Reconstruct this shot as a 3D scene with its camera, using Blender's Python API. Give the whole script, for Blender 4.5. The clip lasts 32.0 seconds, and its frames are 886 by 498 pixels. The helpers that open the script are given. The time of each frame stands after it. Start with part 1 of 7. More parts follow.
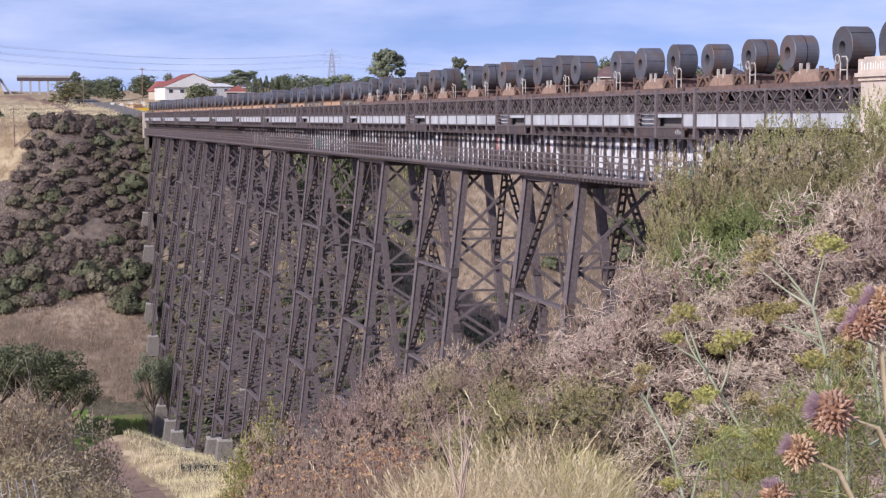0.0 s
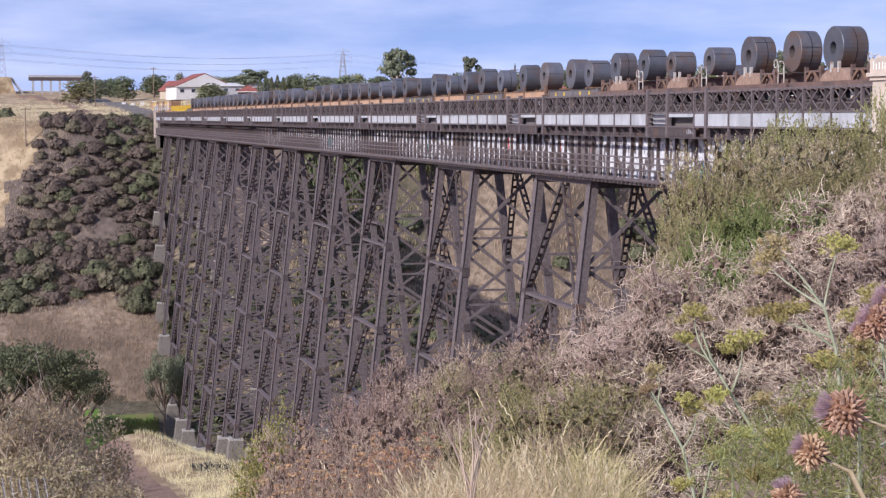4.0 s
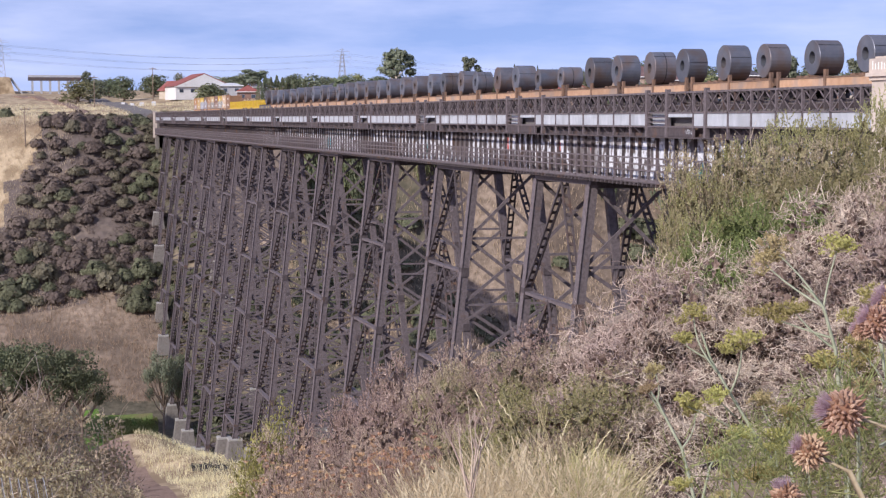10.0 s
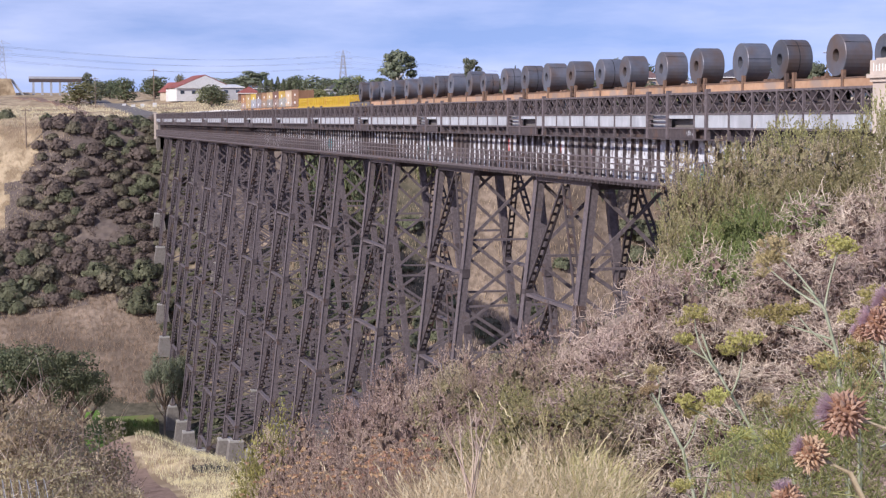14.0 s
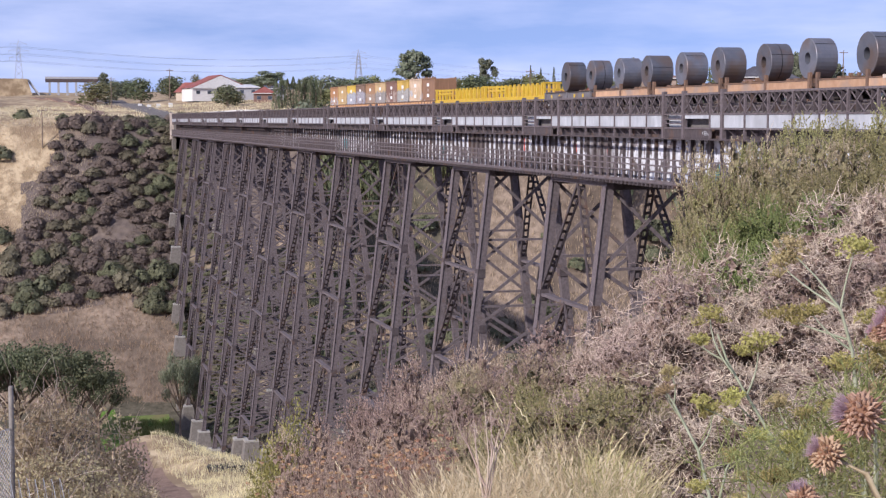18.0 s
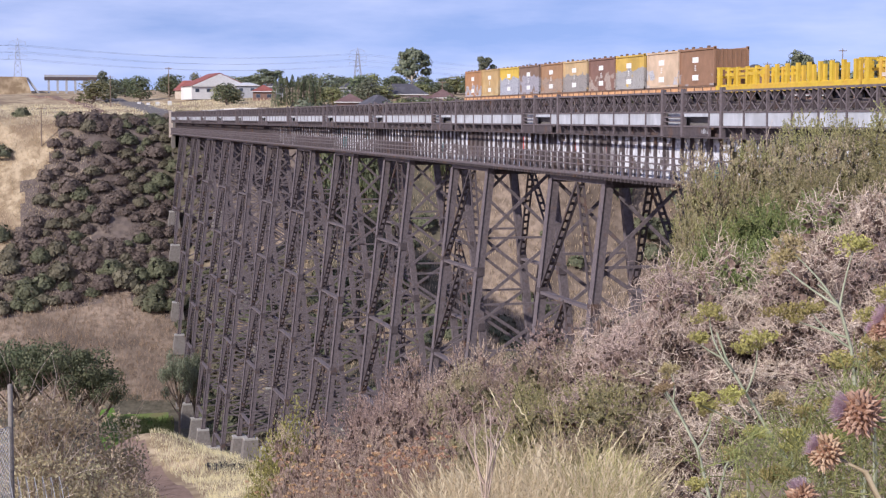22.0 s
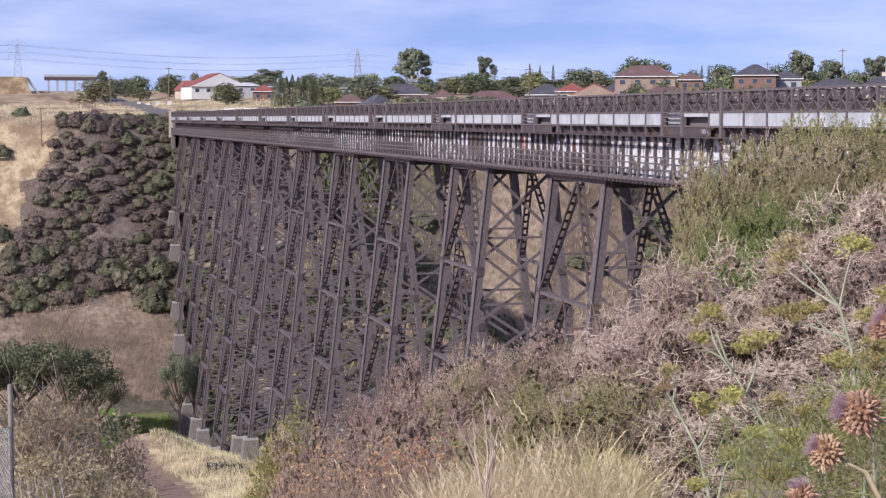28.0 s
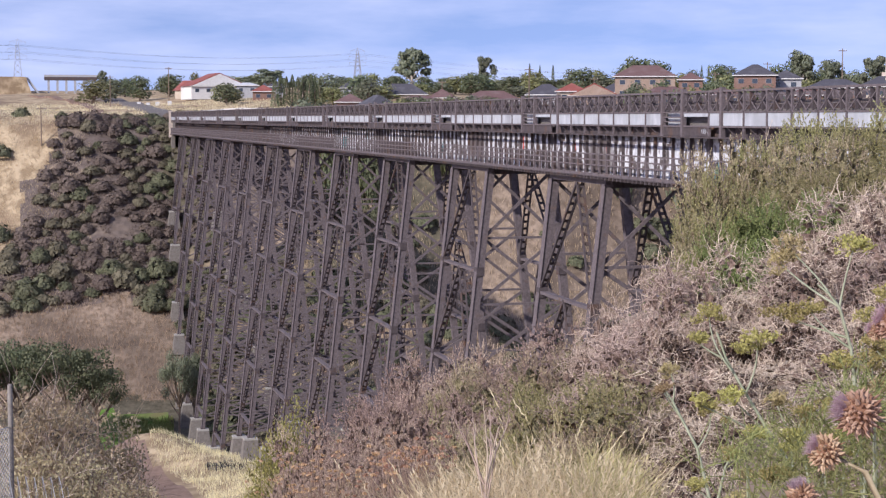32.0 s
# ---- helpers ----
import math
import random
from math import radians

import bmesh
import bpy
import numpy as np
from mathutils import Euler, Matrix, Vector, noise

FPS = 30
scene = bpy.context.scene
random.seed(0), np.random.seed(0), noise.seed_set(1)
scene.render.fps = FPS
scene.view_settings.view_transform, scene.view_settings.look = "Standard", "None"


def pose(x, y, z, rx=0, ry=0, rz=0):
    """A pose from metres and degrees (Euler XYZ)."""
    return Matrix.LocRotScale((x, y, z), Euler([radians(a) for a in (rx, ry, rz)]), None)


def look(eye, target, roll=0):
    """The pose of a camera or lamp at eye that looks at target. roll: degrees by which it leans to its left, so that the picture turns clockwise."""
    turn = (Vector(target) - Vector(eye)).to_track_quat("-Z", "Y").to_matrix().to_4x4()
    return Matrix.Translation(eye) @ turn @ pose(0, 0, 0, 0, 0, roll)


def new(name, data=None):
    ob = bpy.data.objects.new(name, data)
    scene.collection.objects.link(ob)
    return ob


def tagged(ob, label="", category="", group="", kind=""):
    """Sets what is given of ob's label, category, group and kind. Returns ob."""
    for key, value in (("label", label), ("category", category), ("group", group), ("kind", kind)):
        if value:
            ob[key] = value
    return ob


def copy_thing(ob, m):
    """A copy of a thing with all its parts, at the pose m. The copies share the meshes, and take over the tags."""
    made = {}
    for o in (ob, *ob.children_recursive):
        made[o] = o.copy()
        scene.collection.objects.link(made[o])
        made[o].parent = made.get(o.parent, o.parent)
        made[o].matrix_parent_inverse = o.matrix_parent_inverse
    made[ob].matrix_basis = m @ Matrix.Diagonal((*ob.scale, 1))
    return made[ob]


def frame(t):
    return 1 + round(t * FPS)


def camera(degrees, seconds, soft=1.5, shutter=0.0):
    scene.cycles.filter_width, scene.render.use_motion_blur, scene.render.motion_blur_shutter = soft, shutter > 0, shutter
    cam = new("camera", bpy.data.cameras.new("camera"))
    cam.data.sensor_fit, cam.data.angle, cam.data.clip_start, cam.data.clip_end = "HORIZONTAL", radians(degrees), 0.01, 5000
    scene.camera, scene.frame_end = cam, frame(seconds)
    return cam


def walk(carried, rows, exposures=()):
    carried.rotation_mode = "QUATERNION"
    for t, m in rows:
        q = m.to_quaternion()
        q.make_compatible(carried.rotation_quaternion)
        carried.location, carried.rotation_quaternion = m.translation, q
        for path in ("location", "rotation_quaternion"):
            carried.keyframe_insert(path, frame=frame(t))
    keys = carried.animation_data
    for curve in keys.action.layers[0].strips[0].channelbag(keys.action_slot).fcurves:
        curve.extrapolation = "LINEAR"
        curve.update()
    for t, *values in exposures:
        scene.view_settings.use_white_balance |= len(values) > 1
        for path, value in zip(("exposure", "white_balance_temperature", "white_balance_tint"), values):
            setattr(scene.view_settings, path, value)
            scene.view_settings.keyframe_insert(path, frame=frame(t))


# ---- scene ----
# ------------------------------------------------------------ camera
EYE = Vector((0.0, 39.6, 55.0))
cam = camera(29.28, 32.0, soft=1.3)
# seconds, heading from +X in degrees, pitch in degrees
AIM = [
    (0, -14.991, -4.388), (0.5, -14.898, -4.418), (1, -14.809, -4.432), (1.5, -14.728, -4.441), (2, -14.619, -4.399),
    (2.5, -14.618, -4.416), (3, -14.618, -4.416), (3.5, -14.622, -4.409), (5.5, -14.628, -4.371), (6, -14.655, -4.365),
    (6.5, -14.644, -4.399), (7, -14.654, -4.399), (7.5, -14.672, -4.388), (8, -14.668, -4.346), (8.5, -14.663, -4.340),
    (9, -14.629, -4.352), (9.5, -14.645, -4.352), (10, -14.644, -4.399), (10.5, -14.672, -4.399), (11, -14.644, -4.365),
    (11.5, -14.641, -4.352), (12, -14.644, -4.365), (12.5, -14.632, -4.378), (13, -14.641, -4.352), (13.5, -14.628, -4.384),
    (14, -14.614, -4.350), (14.5, -14.602, -4.350), (16.5, -14.203, -4.350), (17, -14.101, -4.350), (17.5, -14.096, -4.350),
    (18, -14.096, -4.350), (18.5, -14.096, -4.350), (19, -14.117, -4.378), (19.5, -14.122, -4.413), (20, -14.122, -4.413),
    (32, -14.127, -4.413),
]


def aim(heading, pitch):
    h, p = radians(heading), radians(pitch)
    way = Vector((math.cos(p) * math.cos(h), math.cos(p) * math.sin(h), math.sin(p)))
    return look(EYE, EYE + 100 * way)


walk(cam, [(t, aim(h, p)) for t, h, p in AIM], exposures=[(0, 0.12, 6020, 13.3), (32, 0.12, 6020, 13.3)])

# ------------------------------------------------------------ light
SUN_FROM = Vector((-0.48, 0.76, 0.54)).normalized()
sun = new("sun", bpy.data.lights.new("sun", "SUN"))
sun.data.energy, sun.data.angle, sun.data.color = 4.6, radians(0.8), (1.0, 0.92, 0.81)
sun.matrix_world = look(SUN_FROM * 200, (0, 0, 0))
world = bpy.data.worlds.new("sky")
scene.world = world
world.use_nodes = True


def sky_nodes():
    nt = world.node_tree
    nt.nodes.clear()
    n = nt.nodes.new
    out, bg = n("ShaderNodeOutputWorld"), n("ShaderNodeBackground")
    sky = n("ShaderNodeTexSky")
    sky.sky_type, sky.sun_disc = "NISHITA", False
    sky.sun_elevation = math.asin(SUN_FROM.z)
    sky.sun_rotation = math.atan2(SUN_FROM.x, SUN_FROM.y)
    sky.air_density, sky.dust_density, sky.ozone_density = 1.0, 0.6, 2.0
    co = n("ShaderNodeTexCoord")
    lift = n("ShaderNodeVectorMath")
    lift.operation = "ADD"
    lift.inputs[1].default_value = (0, 0, 0.28)
    nt.links.new(co.outputs["Generated"], lift.inputs[0])
    nt.links.new(lift.outputs[0], sky.inputs[0])
    # long thin cloud sheets
    mp = n("ShaderNodeMapping")
    mp.inputs["Scale"].default_value = (3.0, 5.0, 26.0)
    mp.inputs["Location"].default_value = (0.4, 0.3, 0.9)
    nt.links.new(co.outputs["Generated"], mp.inputs[0])
    ns = n("ShaderNodeTexNoise")
    ns.inputs["Scale"].default_value, ns.inputs["Detail"].default_value, ns.inputs["Roughness"].default_value = 1.3, 6, 0.55
    nt.links.new(mp.outputs[0], ns.inputs[0])
    rp = n("ShaderNodeValToRGB")
    rp.color_ramp.elements[0].position, rp.color_ramp.elements[1].position = 0.34, 0.95
    nt.links.new(ns.outputs[0], rp.inputs[0])
    gain = n("ShaderNodeVectorMath")
    gain.operation = "MULTIPLY"
    gain.inputs[1].default_value = (SKY_GAIN[0], SKY_GAIN[1], SKY_GAIN[2])
    nt.links.new(sky.outputs[0], gain.inputs[0])
    mx = n("ShaderNodeMix")
    mx.data_type = "RGBA"
    mx.inputs["B"].default_value = (7.9, 8.1, 10.6, 1)
    nt.links.new(rp.outputs[0], mx.inputs["Factor"])
    nt.links.new(gain.outputs[0], mx.inputs["A"])
    nt.links.new(mx.outputs["Result"], bg.inputs[0])
    bg.inputs[1].default_value = 0.10
    nt.links.new(bg.outputs[0], out.inputs[0])


SKY_GAIN = (2.0, 1.66, 1.75)
sky_nodes()

# ------------------------------------------------------------ materials
def surf(name, c1, c2, scale=3.0, rough=0.8, metal=0.0, bump=0.15, c3=None, scale2=0.35, local=False, vary=0.0, cut=(0.35, 0.65), cut3=(0.5, 0.7), stretch=(1, 1, 1), spec=0.3, thru=0.0):
    """Two colours mixed by fine noise, a third by broad noise; bump from the fine noise."""
    m = bpy.data.materials.new(name)
    m.use_nodes = True
    nt = m.node_tree
    n, ln = nt.nodes.new, nt.links.new
    p = nt.nodes["Principled BSDF"]
    p.inputs["Roughness"].default_value, p.inputs["Metallic"].default_value = rough, metal
    p.inputs["Specular IOR Level"].default_value = spec
    src = n("ShaderNodeTexCoord").outputs["Object"] if local else n("ShaderNodeNewGeometry").outputs["Position"]
    mp = n("ShaderNodeMapping")
    mp.inputs["Scale"].default_value = stretch
    ln(src, mp.inputs[0])
    vec = mp.outputs[0]
    info = n("ShaderNodeObjectInfo")
    if local:
        add = n("ShaderNodeVectorMath")
        add.operation = "ADD"
        sc = n("ShaderNodeMath")
        sc.operation = "MULTIPLY"
        sc.inputs[1].default_value = 37.0
        ln(info.outputs["Random"], sc.inputs[0])
        ln(vec, add.inputs[0])
        ln(sc.outputs[0], add.inputs[1])
        vec = add.outputs[0]
    a = n("ShaderNodeTexNoise")
    a.inputs["Scale"].default_value, a.inputs["Detail"].default_value, a.inputs["Roughness"].default_value = scale, 5, 0.6
    ln(vec, a.inputs[0])
    r1 = n("ShaderNodeMapRange")
    r1.inputs[1].default_value, r1.inputs[2].default_value = cut
    ln(a.outputs[0], r1.inputs[0])
    mx = n("ShaderNodeMix")
    mx.data_type = "RGBA"
    mx.inputs["A"].default_value, mx.inputs["B"].default_value = (*c1, 1), (*c2, 1)
    ln(r1.outputs[0], mx.inputs["Factor"])
    col = mx.outputs["Result"]
    if c3:
        b = n("ShaderNodeTexNoise")
        b.inputs["Scale"].default_value, b.inputs["Detail"].default_value = scale2, 3
        ln(vec, b.inputs[0])
        r2 = n("ShaderNodeMapRange")
        r2.inputs[1].default_value, r2.inputs[2].default_value = cut3
        ln(b.outputs[0], r2.inputs[0])
        m2 = n("ShaderNodeMix")
        m2.data_type = "RGBA"
        m2.inputs["B"].default_value = (*c3, 1)
        ln(r2.outputs[0], m2.inputs["Factor"])
        ln(col, m2.inputs["A"])
        col = m2.outputs["Result"]
    if vary:
        hs = n("ShaderNodeHueSaturation")
        rv = n("ShaderNodeMapRange")
        rv.inputs[3].default_value, rv.inputs[4].default_value = 1 - vary, 1 + vary
        ln(info.outputs["Random"], rv.inputs[0])
        ln(rv.outputs[0], hs.inputs["Value"])
        ln(col, hs.inputs["Color"])
        col = hs.outputs[0]
    ln(col, p.inputs["Base Color"])
    if bump:
        bp = n("ShaderNodeBump")
        bp.inputs["Strength"].default_value, bp.inputs["Distance"].default_value = bump, 0.05
        ln(a.outputs[0], bp.inputs["Height"])
        ln(bp.outputs[0], p.inputs["Normal"])
    if thru:
        p.inputs["Transmission Weight"].default_value = 0.0
        tr, ad = n("ShaderNodeBsdfTranslucent"), n("ShaderNodeMixShader")
        ad.inputs[0].default_value = thru
        ln(col, tr.inputs[0])
        ln(p.outputs[0], ad.inputs[1])
        ln(tr.outputs[0], ad.inputs[2])
        ln(ad.outputs[0], nt.nodes["Material Output"].inputs[0])
    return m


def leafy(name, c1, c2, thru=0.25, vary=0.2, rough=0.6):
    """Leaves and twigs: each one a shade of its own, between two colours."""
    m = bpy.data.materials.new(name)
    m.use_nodes = True
    nt = m.node_tree
    n, ln = nt.nodes.new, nt.links.new
    p = nt.nodes["Principled BSDF"]
    p.inputs["Roughness"].default_value = rough
    p.inputs["Specular IOR Level"].default_value = 0.25
    g, info = n("ShaderNodeNewGeometry"), n("ShaderNodeObjectInfo")
    mx = n("ShaderNodeMix")
    mx.data_type = "RGBA"
    mx.inputs["A"].default_value, mx.inputs["B"].default_value = (*c1, 1), (*c2, 1)
    ln(g.outputs["Random Per Island"], mx.inputs["Factor"])
    hs = n("ShaderNodeHueSaturation")
    rv, rh = n("ShaderNodeMapRange"), n("ShaderNodeMapRange")
    rv.inputs[3].default_value, rv.inputs[4].default_value = 1 - vary, 1 + vary
    rh.inputs[3].default_value, rh.inputs[4].default_value = 0.5 - vary * 0.09, 0.5 + vary * 0.09
    ln(info.outputs["Random"], rv.inputs[0])
    ln(rv.outputs[0], hs.inputs["Value"])
    ln(info.outputs["Random"], rh.inputs[0])
    ln(rh.outputs[0], hs.inputs["Hue"])
    ln(mx.outputs["Result"], hs.inputs["Color"])
    ln(hs.outputs[0], p.inputs["Base Color"])
    tr, ad = n("ShaderNodeBsdfTranslucent"), n("ShaderNodeMixShader")
    ad.inputs[0].default_value = thru
    ln(hs.outputs[0], tr.inputs[0])
    ln(p.outputs[0], ad.inputs[1])
    ln(tr.outputs[0], ad.inputs[2])
    ln(ad.outputs[0], nt.nodes["Material Output"].inputs[0])
    return m


STEEL = surf("weathered_steel", (0.106, 0.086, 0.090), (0.165, 0.136, 0.142), 4.0, 0.75, 0.0, 0.1, (0.15, 0.095, 0.07), 0.9, cut3=(0.62, 0.8))
STEEL_DARK = surf("dark_steel", (0.060, 0.047, 0.050), (0.095, 0.077, 0.080), 3.0, 0.8, 0.0, 0.1, (0.13, 0.075, 0.05), 0.7, cut3=(0.55, 0.75))
RUST = surf("rusty_steel", (0.16, 0.085, 0.05), (0.10, 0.065, 0.05), 2.5, 0.85, 0.0, 0.15, (0.07, 0.055, 0.05), 0.6)
PANEL = surf("pale_panel", (0.36, 0.37, 0.40), (0.50, 0.51, 0.54), 1.2, 0.6, 0.0, 0.05, (0.29, 0.29, 0.31), 0.5, cut3=(0.5, 0.75), stretch=(1, 1, 0.5))
CONCRETE = surf("concrete", (0.145, 0.128, 0.115), (0.215, 0.19, 0.17), 2.2, 0.9, 0.0, 0.2, (0.18, 0.165, 0.15), 0.35, cut3=(0.5, 0.75))
CAP = surf("pale_concrete", (0.40, 0.375, 0.345), (0.32, 0.30, 0.275), 2.0, 0.9, 0.0, 0.1)
BALLAST = surf("ballast", (0.12, 0.106, 0.10), (0.20, 0.178, 0.165), 14.0, 0.95, 0.0, 0.6)


# ------------------------------------------------------------ mesh helpers
class Acc:
    """Collects corners and faces of one mesh."""

    def __init__(self):
        self.v, self.f = [], []

    def box(self, x0, x1, y0, y1, z0, z1):
        b = len(self.v)
        self.v += [(x0, y0, z0), (x1, y0, z0), (x1, y1, z0), (x0, y1, z0), (x0, y0, z1), (x1, y0, z1), (x1, y1, z1), (x0, y1, z1)]
        self.f += [(b, b + 3, b + 2, b + 1), (b + 4, b + 5, b + 6, b + 7), (b, b + 1, b + 5, b + 4), (b + 1, b + 2, b + 6, b + 5), (b + 2, b + 3, b + 7, b + 6), (b + 3, b, b + 4, b + 7)]
        return self

    def beam(self, p, q, w, h, side=(0, 1, 0)):
        """A bar from p to q, w wide along side, h deep across."""
        p, q, s = Vector(p), Vector(q), Vector(side)
        d = (q - p).normalized()
        s = (s - d * s.dot(d)).normalized() * (w / 2)
        u = d.cross(s).normalized() * (h / 2)
        b = len(self.v)
        for e in (p, q):
            for k in (-s - u, s - u, s + u, -s + u):
                self.v.append(tuple(e + k))
        self.f += [(b, b + 3, b + 2, b + 1), (b + 4, b + 5, b + 6, b + 7), (b, b + 1, b + 5, b + 4), (b + 1, b + 2, b + 6, b + 5), (b + 2, b + 3, b + 7, b + 6), (b + 3, b, b + 4, b + 7)]
        return self

    def tube(self, pts, radii, n=5, caps=True):
        """A round bar along pts with a radius at each."""
        pts = [Vector(p) for p in pts]
        b = len(self.v)
        for i, p in enumerate(pts):
            d = (pts[min(i + 1, len(pts) - 1)] - pts[max(i - 1, 0)]).normalized()
            s = d.orthogonal().normalized()
            u = d.cross(s)
            for k in range(n):
                a = 2 * math.pi * k / n
                self.v.append(tuple(p + radii[i] * (math.cos(a) * s + math.sin(a) * u)))
        for i in range(len(pts) - 1):
            for k in range(n):
                k2 = (k + 1) % n
                self.f.append((b + i * n + k, b + i * n + k2, b + (i + 1) * n + k2, b + (i + 1) * n + k))
        if caps:
            self.f.append(tuple(b + k for k in range(n))[::-1])
            self.f.append(tuple(b + (len(pts) - 1) * n + k for k in range(n)))
        return self

    def leaf(self, c, along, across, bend=0.25):
        """A small leaf folded along its middle."""
        c, a, s = Vector(c), Vector(along), Vector(across)
        up = a.cross(s).normalized() * (s.length * bend)
        b = len(self.v)
        self.v += [tuple(c - a), tuple(c + s + up), tuple(c + a), tuple(c - s + up)]
        self.f += [(b, b + 1, b + 2), (b, b + 2, b + 3)]
        return self

    def prism(self, ring, z0, z1):
        """A flat ring of (x, y) raised from z0 to z1."""
        b, n = len(self.v), len(ring)
        self.v += [(x, y, z0) for x, y in ring] + [(x, y, z1) for x, y in ring]
        self.f += [tuple(b + i for i in range(n))[::-1], tuple(b + n + i for i in range(n))]
        self.f += [(b + i, b + (i + 1) % n, b + n + (i + 1) % n, b + n + i) for i in range(n)]
        return self

    def mesh(self, name, material, smooth=False):
        me = bpy.data.meshes.new(name)
        me.from_pydata(self.v, [], self.f)
        me.materials.append(material)
        if smooth:
            me.polygons.foreach_set("use_smooth", [True] * len(me.polygons))
        me.update()
        return me


def thing(name, label, category, group="", kind="", at=(0, 0, 0)):
    ob = new(name)
    ob.empty_display_size = 0.3
    ob.location = at
    return tagged(ob, label, category, group, kind)


def part(name, acc, material, parent, label="", at=None, smooth=False):
    """Links one mesh as a part under its thing."""
    me = acc.mesh(name, material, smooth) if isinstance(acc, Acc) else acc
    ob = new(name, me)
    ob.parent = parent
    if at is not None:
        ob.location = at
    return tagged(ob, label)


def rnd(a, b):
    return random.uniform(a, b)


def step(a, b, x):
    t = min(1.0, max(0.0, (x - a) / (b - a)))
    return t * t * (3 - 2 * t)


# ------------------------------------------------------------ ground
NEAR_X = (-400, 30, 55, 70, 90, 112, 125, 143, 155, 186, 216, 247, 265, 300, 330, 6000)
NEAR_Z = (53.4, 53.2, 52.0, 50.3, 44, 36, 32, 27, 23, 14, 8, 2.5, 0.5, -6, -10, -10)
FAR_X = (-400, 360, 375, 387, 399, 417, 430, 448, 457, 475, 560, 640, 900, 2000, 6000)
FAR_Z = (-10, -10, -6, 2, 8, 20, 28, 44, 53, 55.5, 58.5, 62, 69, 82, 96)


def ground_z(x, y, rough=True):
    r = 39.6 - y
    q = r / max(x, 6.0)
    slope = min(0.31, max(0.012, 0.29 - 0.53 * q))
    z1 = 53.4 - max(x, 0) * slope
    xs = x + (1.2 * max(0.0, y) * (1 - step(120, 260, x)) if y > 0 else 0.8 * max(y, -12.0) + 0.15 * min(0.0, max(y, -150.0) + 12))
    z2 = float(np.interp(xs, NEAR_X, NEAR_Z))
    w = step(38, 72, x)
    z = z1 * (1 - w) + z2 * w
    xf = x + (1.5 * min(-y, 12.0) + 0.25 * max(0.0, min(-y, 85.0) - 12) if y < 0 else -0.25 * max(0.0, y - 20))
    if y < -12 and xf > 408:
        xf = min(408 + (xf - 408) * (1 + 2.2 * step(12, 75, -y)), x + 1.5 * min(-y, 85.0))
    z = max(z, float(np.interp(xf, FAR_X, FAR_Z)))
    z += 5.5 * math.exp(-((x - 283) / 14) ** 2 - ((y - 18) / 9) ** 2) + 1.6 * math.exp(-((x - 258) / 12) ** 2 - ((y - 12) / 5) ** 2)
    if rough:
        far = step(30, 300, x)
        z += (0.12 + 0.7 * far) * noise.noise((x * 0.06, y * 0.06, 3.1)) + 0.08 * noise.noise((x * 0.5, y * 0.5, 1.7))
    return z


def graded(stops):
    out = []
    for a, b, s in stops:
        out += list(np.arange(a, b, s))
    return out + [stops[-1][1]]


GRASSY = surf("dry_grass_ground", (0.165, 0.124, 0.092), (0.34, 0.262, 0.198), 0.55, 0.95, 0.0, 0.5, (0.12, 0.092, 0.072), 0.06, cut3=(0.42, 0.66), spec=0.1)
SOIL = surf("scrub_soil", (0.072, 0.064, 0.046), (0.135, 0.118, 0.086), 0.7, 0.95, 0.0, 0.5, (0.25, 0.195, 0.14), 0.12, cut3=(0.58, 0.75), spec=0.1)
BANKSOIL = surf("bank_soil", (0.104, 0.082, 0.072), (0.168, 0.134, 0.118), 0.7, 0.95, 0.0, 0.5, (0.25, 0.195, 0.15), 0.12, cut3=(0.58, 0.74), spec=0.1)
LUSH = surf("river_grass", (0.08, 0.15, 0.03), (0.14, 0.22, 0.05), 0.9, 0.9, 0.0, 0.5, (0.16, 0.15, 0.07), 0.15, spec=0.1)
GOLD = surf("golden_grass_ground", (0.27, 0.20, 0.125), (0.49, 0.385, 0.255), 0.30, 0.95, 0.0, 0.5, (0.24, 0.175, 0.115), 0.05, cut=(0.42, 0.6), cut3=(0.5, 0.62), spec=0.1)
DIRT = surf("dirt_track", (0.20, 0.135, 0.105), (0.27, 0.19, 0.15), 1.5, 0.95, 0.0, 0.4, (0.15, 0.10, 0.08), 0.3, spec=0.1)


def in_scrub(x, y):
    """Where the far bank is covered with scrub."""
    w = 5 * noise.noise((x * 0.05, y * 0.08, 9.0))
    if y < -9:
        return False
    edge = 408 + w - 9 * (1 - step(8, 16, y)) if y > 3 else 372 + w
    top = 474 - 0.55 * max(0, y - 4) + 0.6 * w
    left = 40 - 0.2 * (x - 404) + w + 9 * step(440, 425, x)
    return edge < x < top and y < left


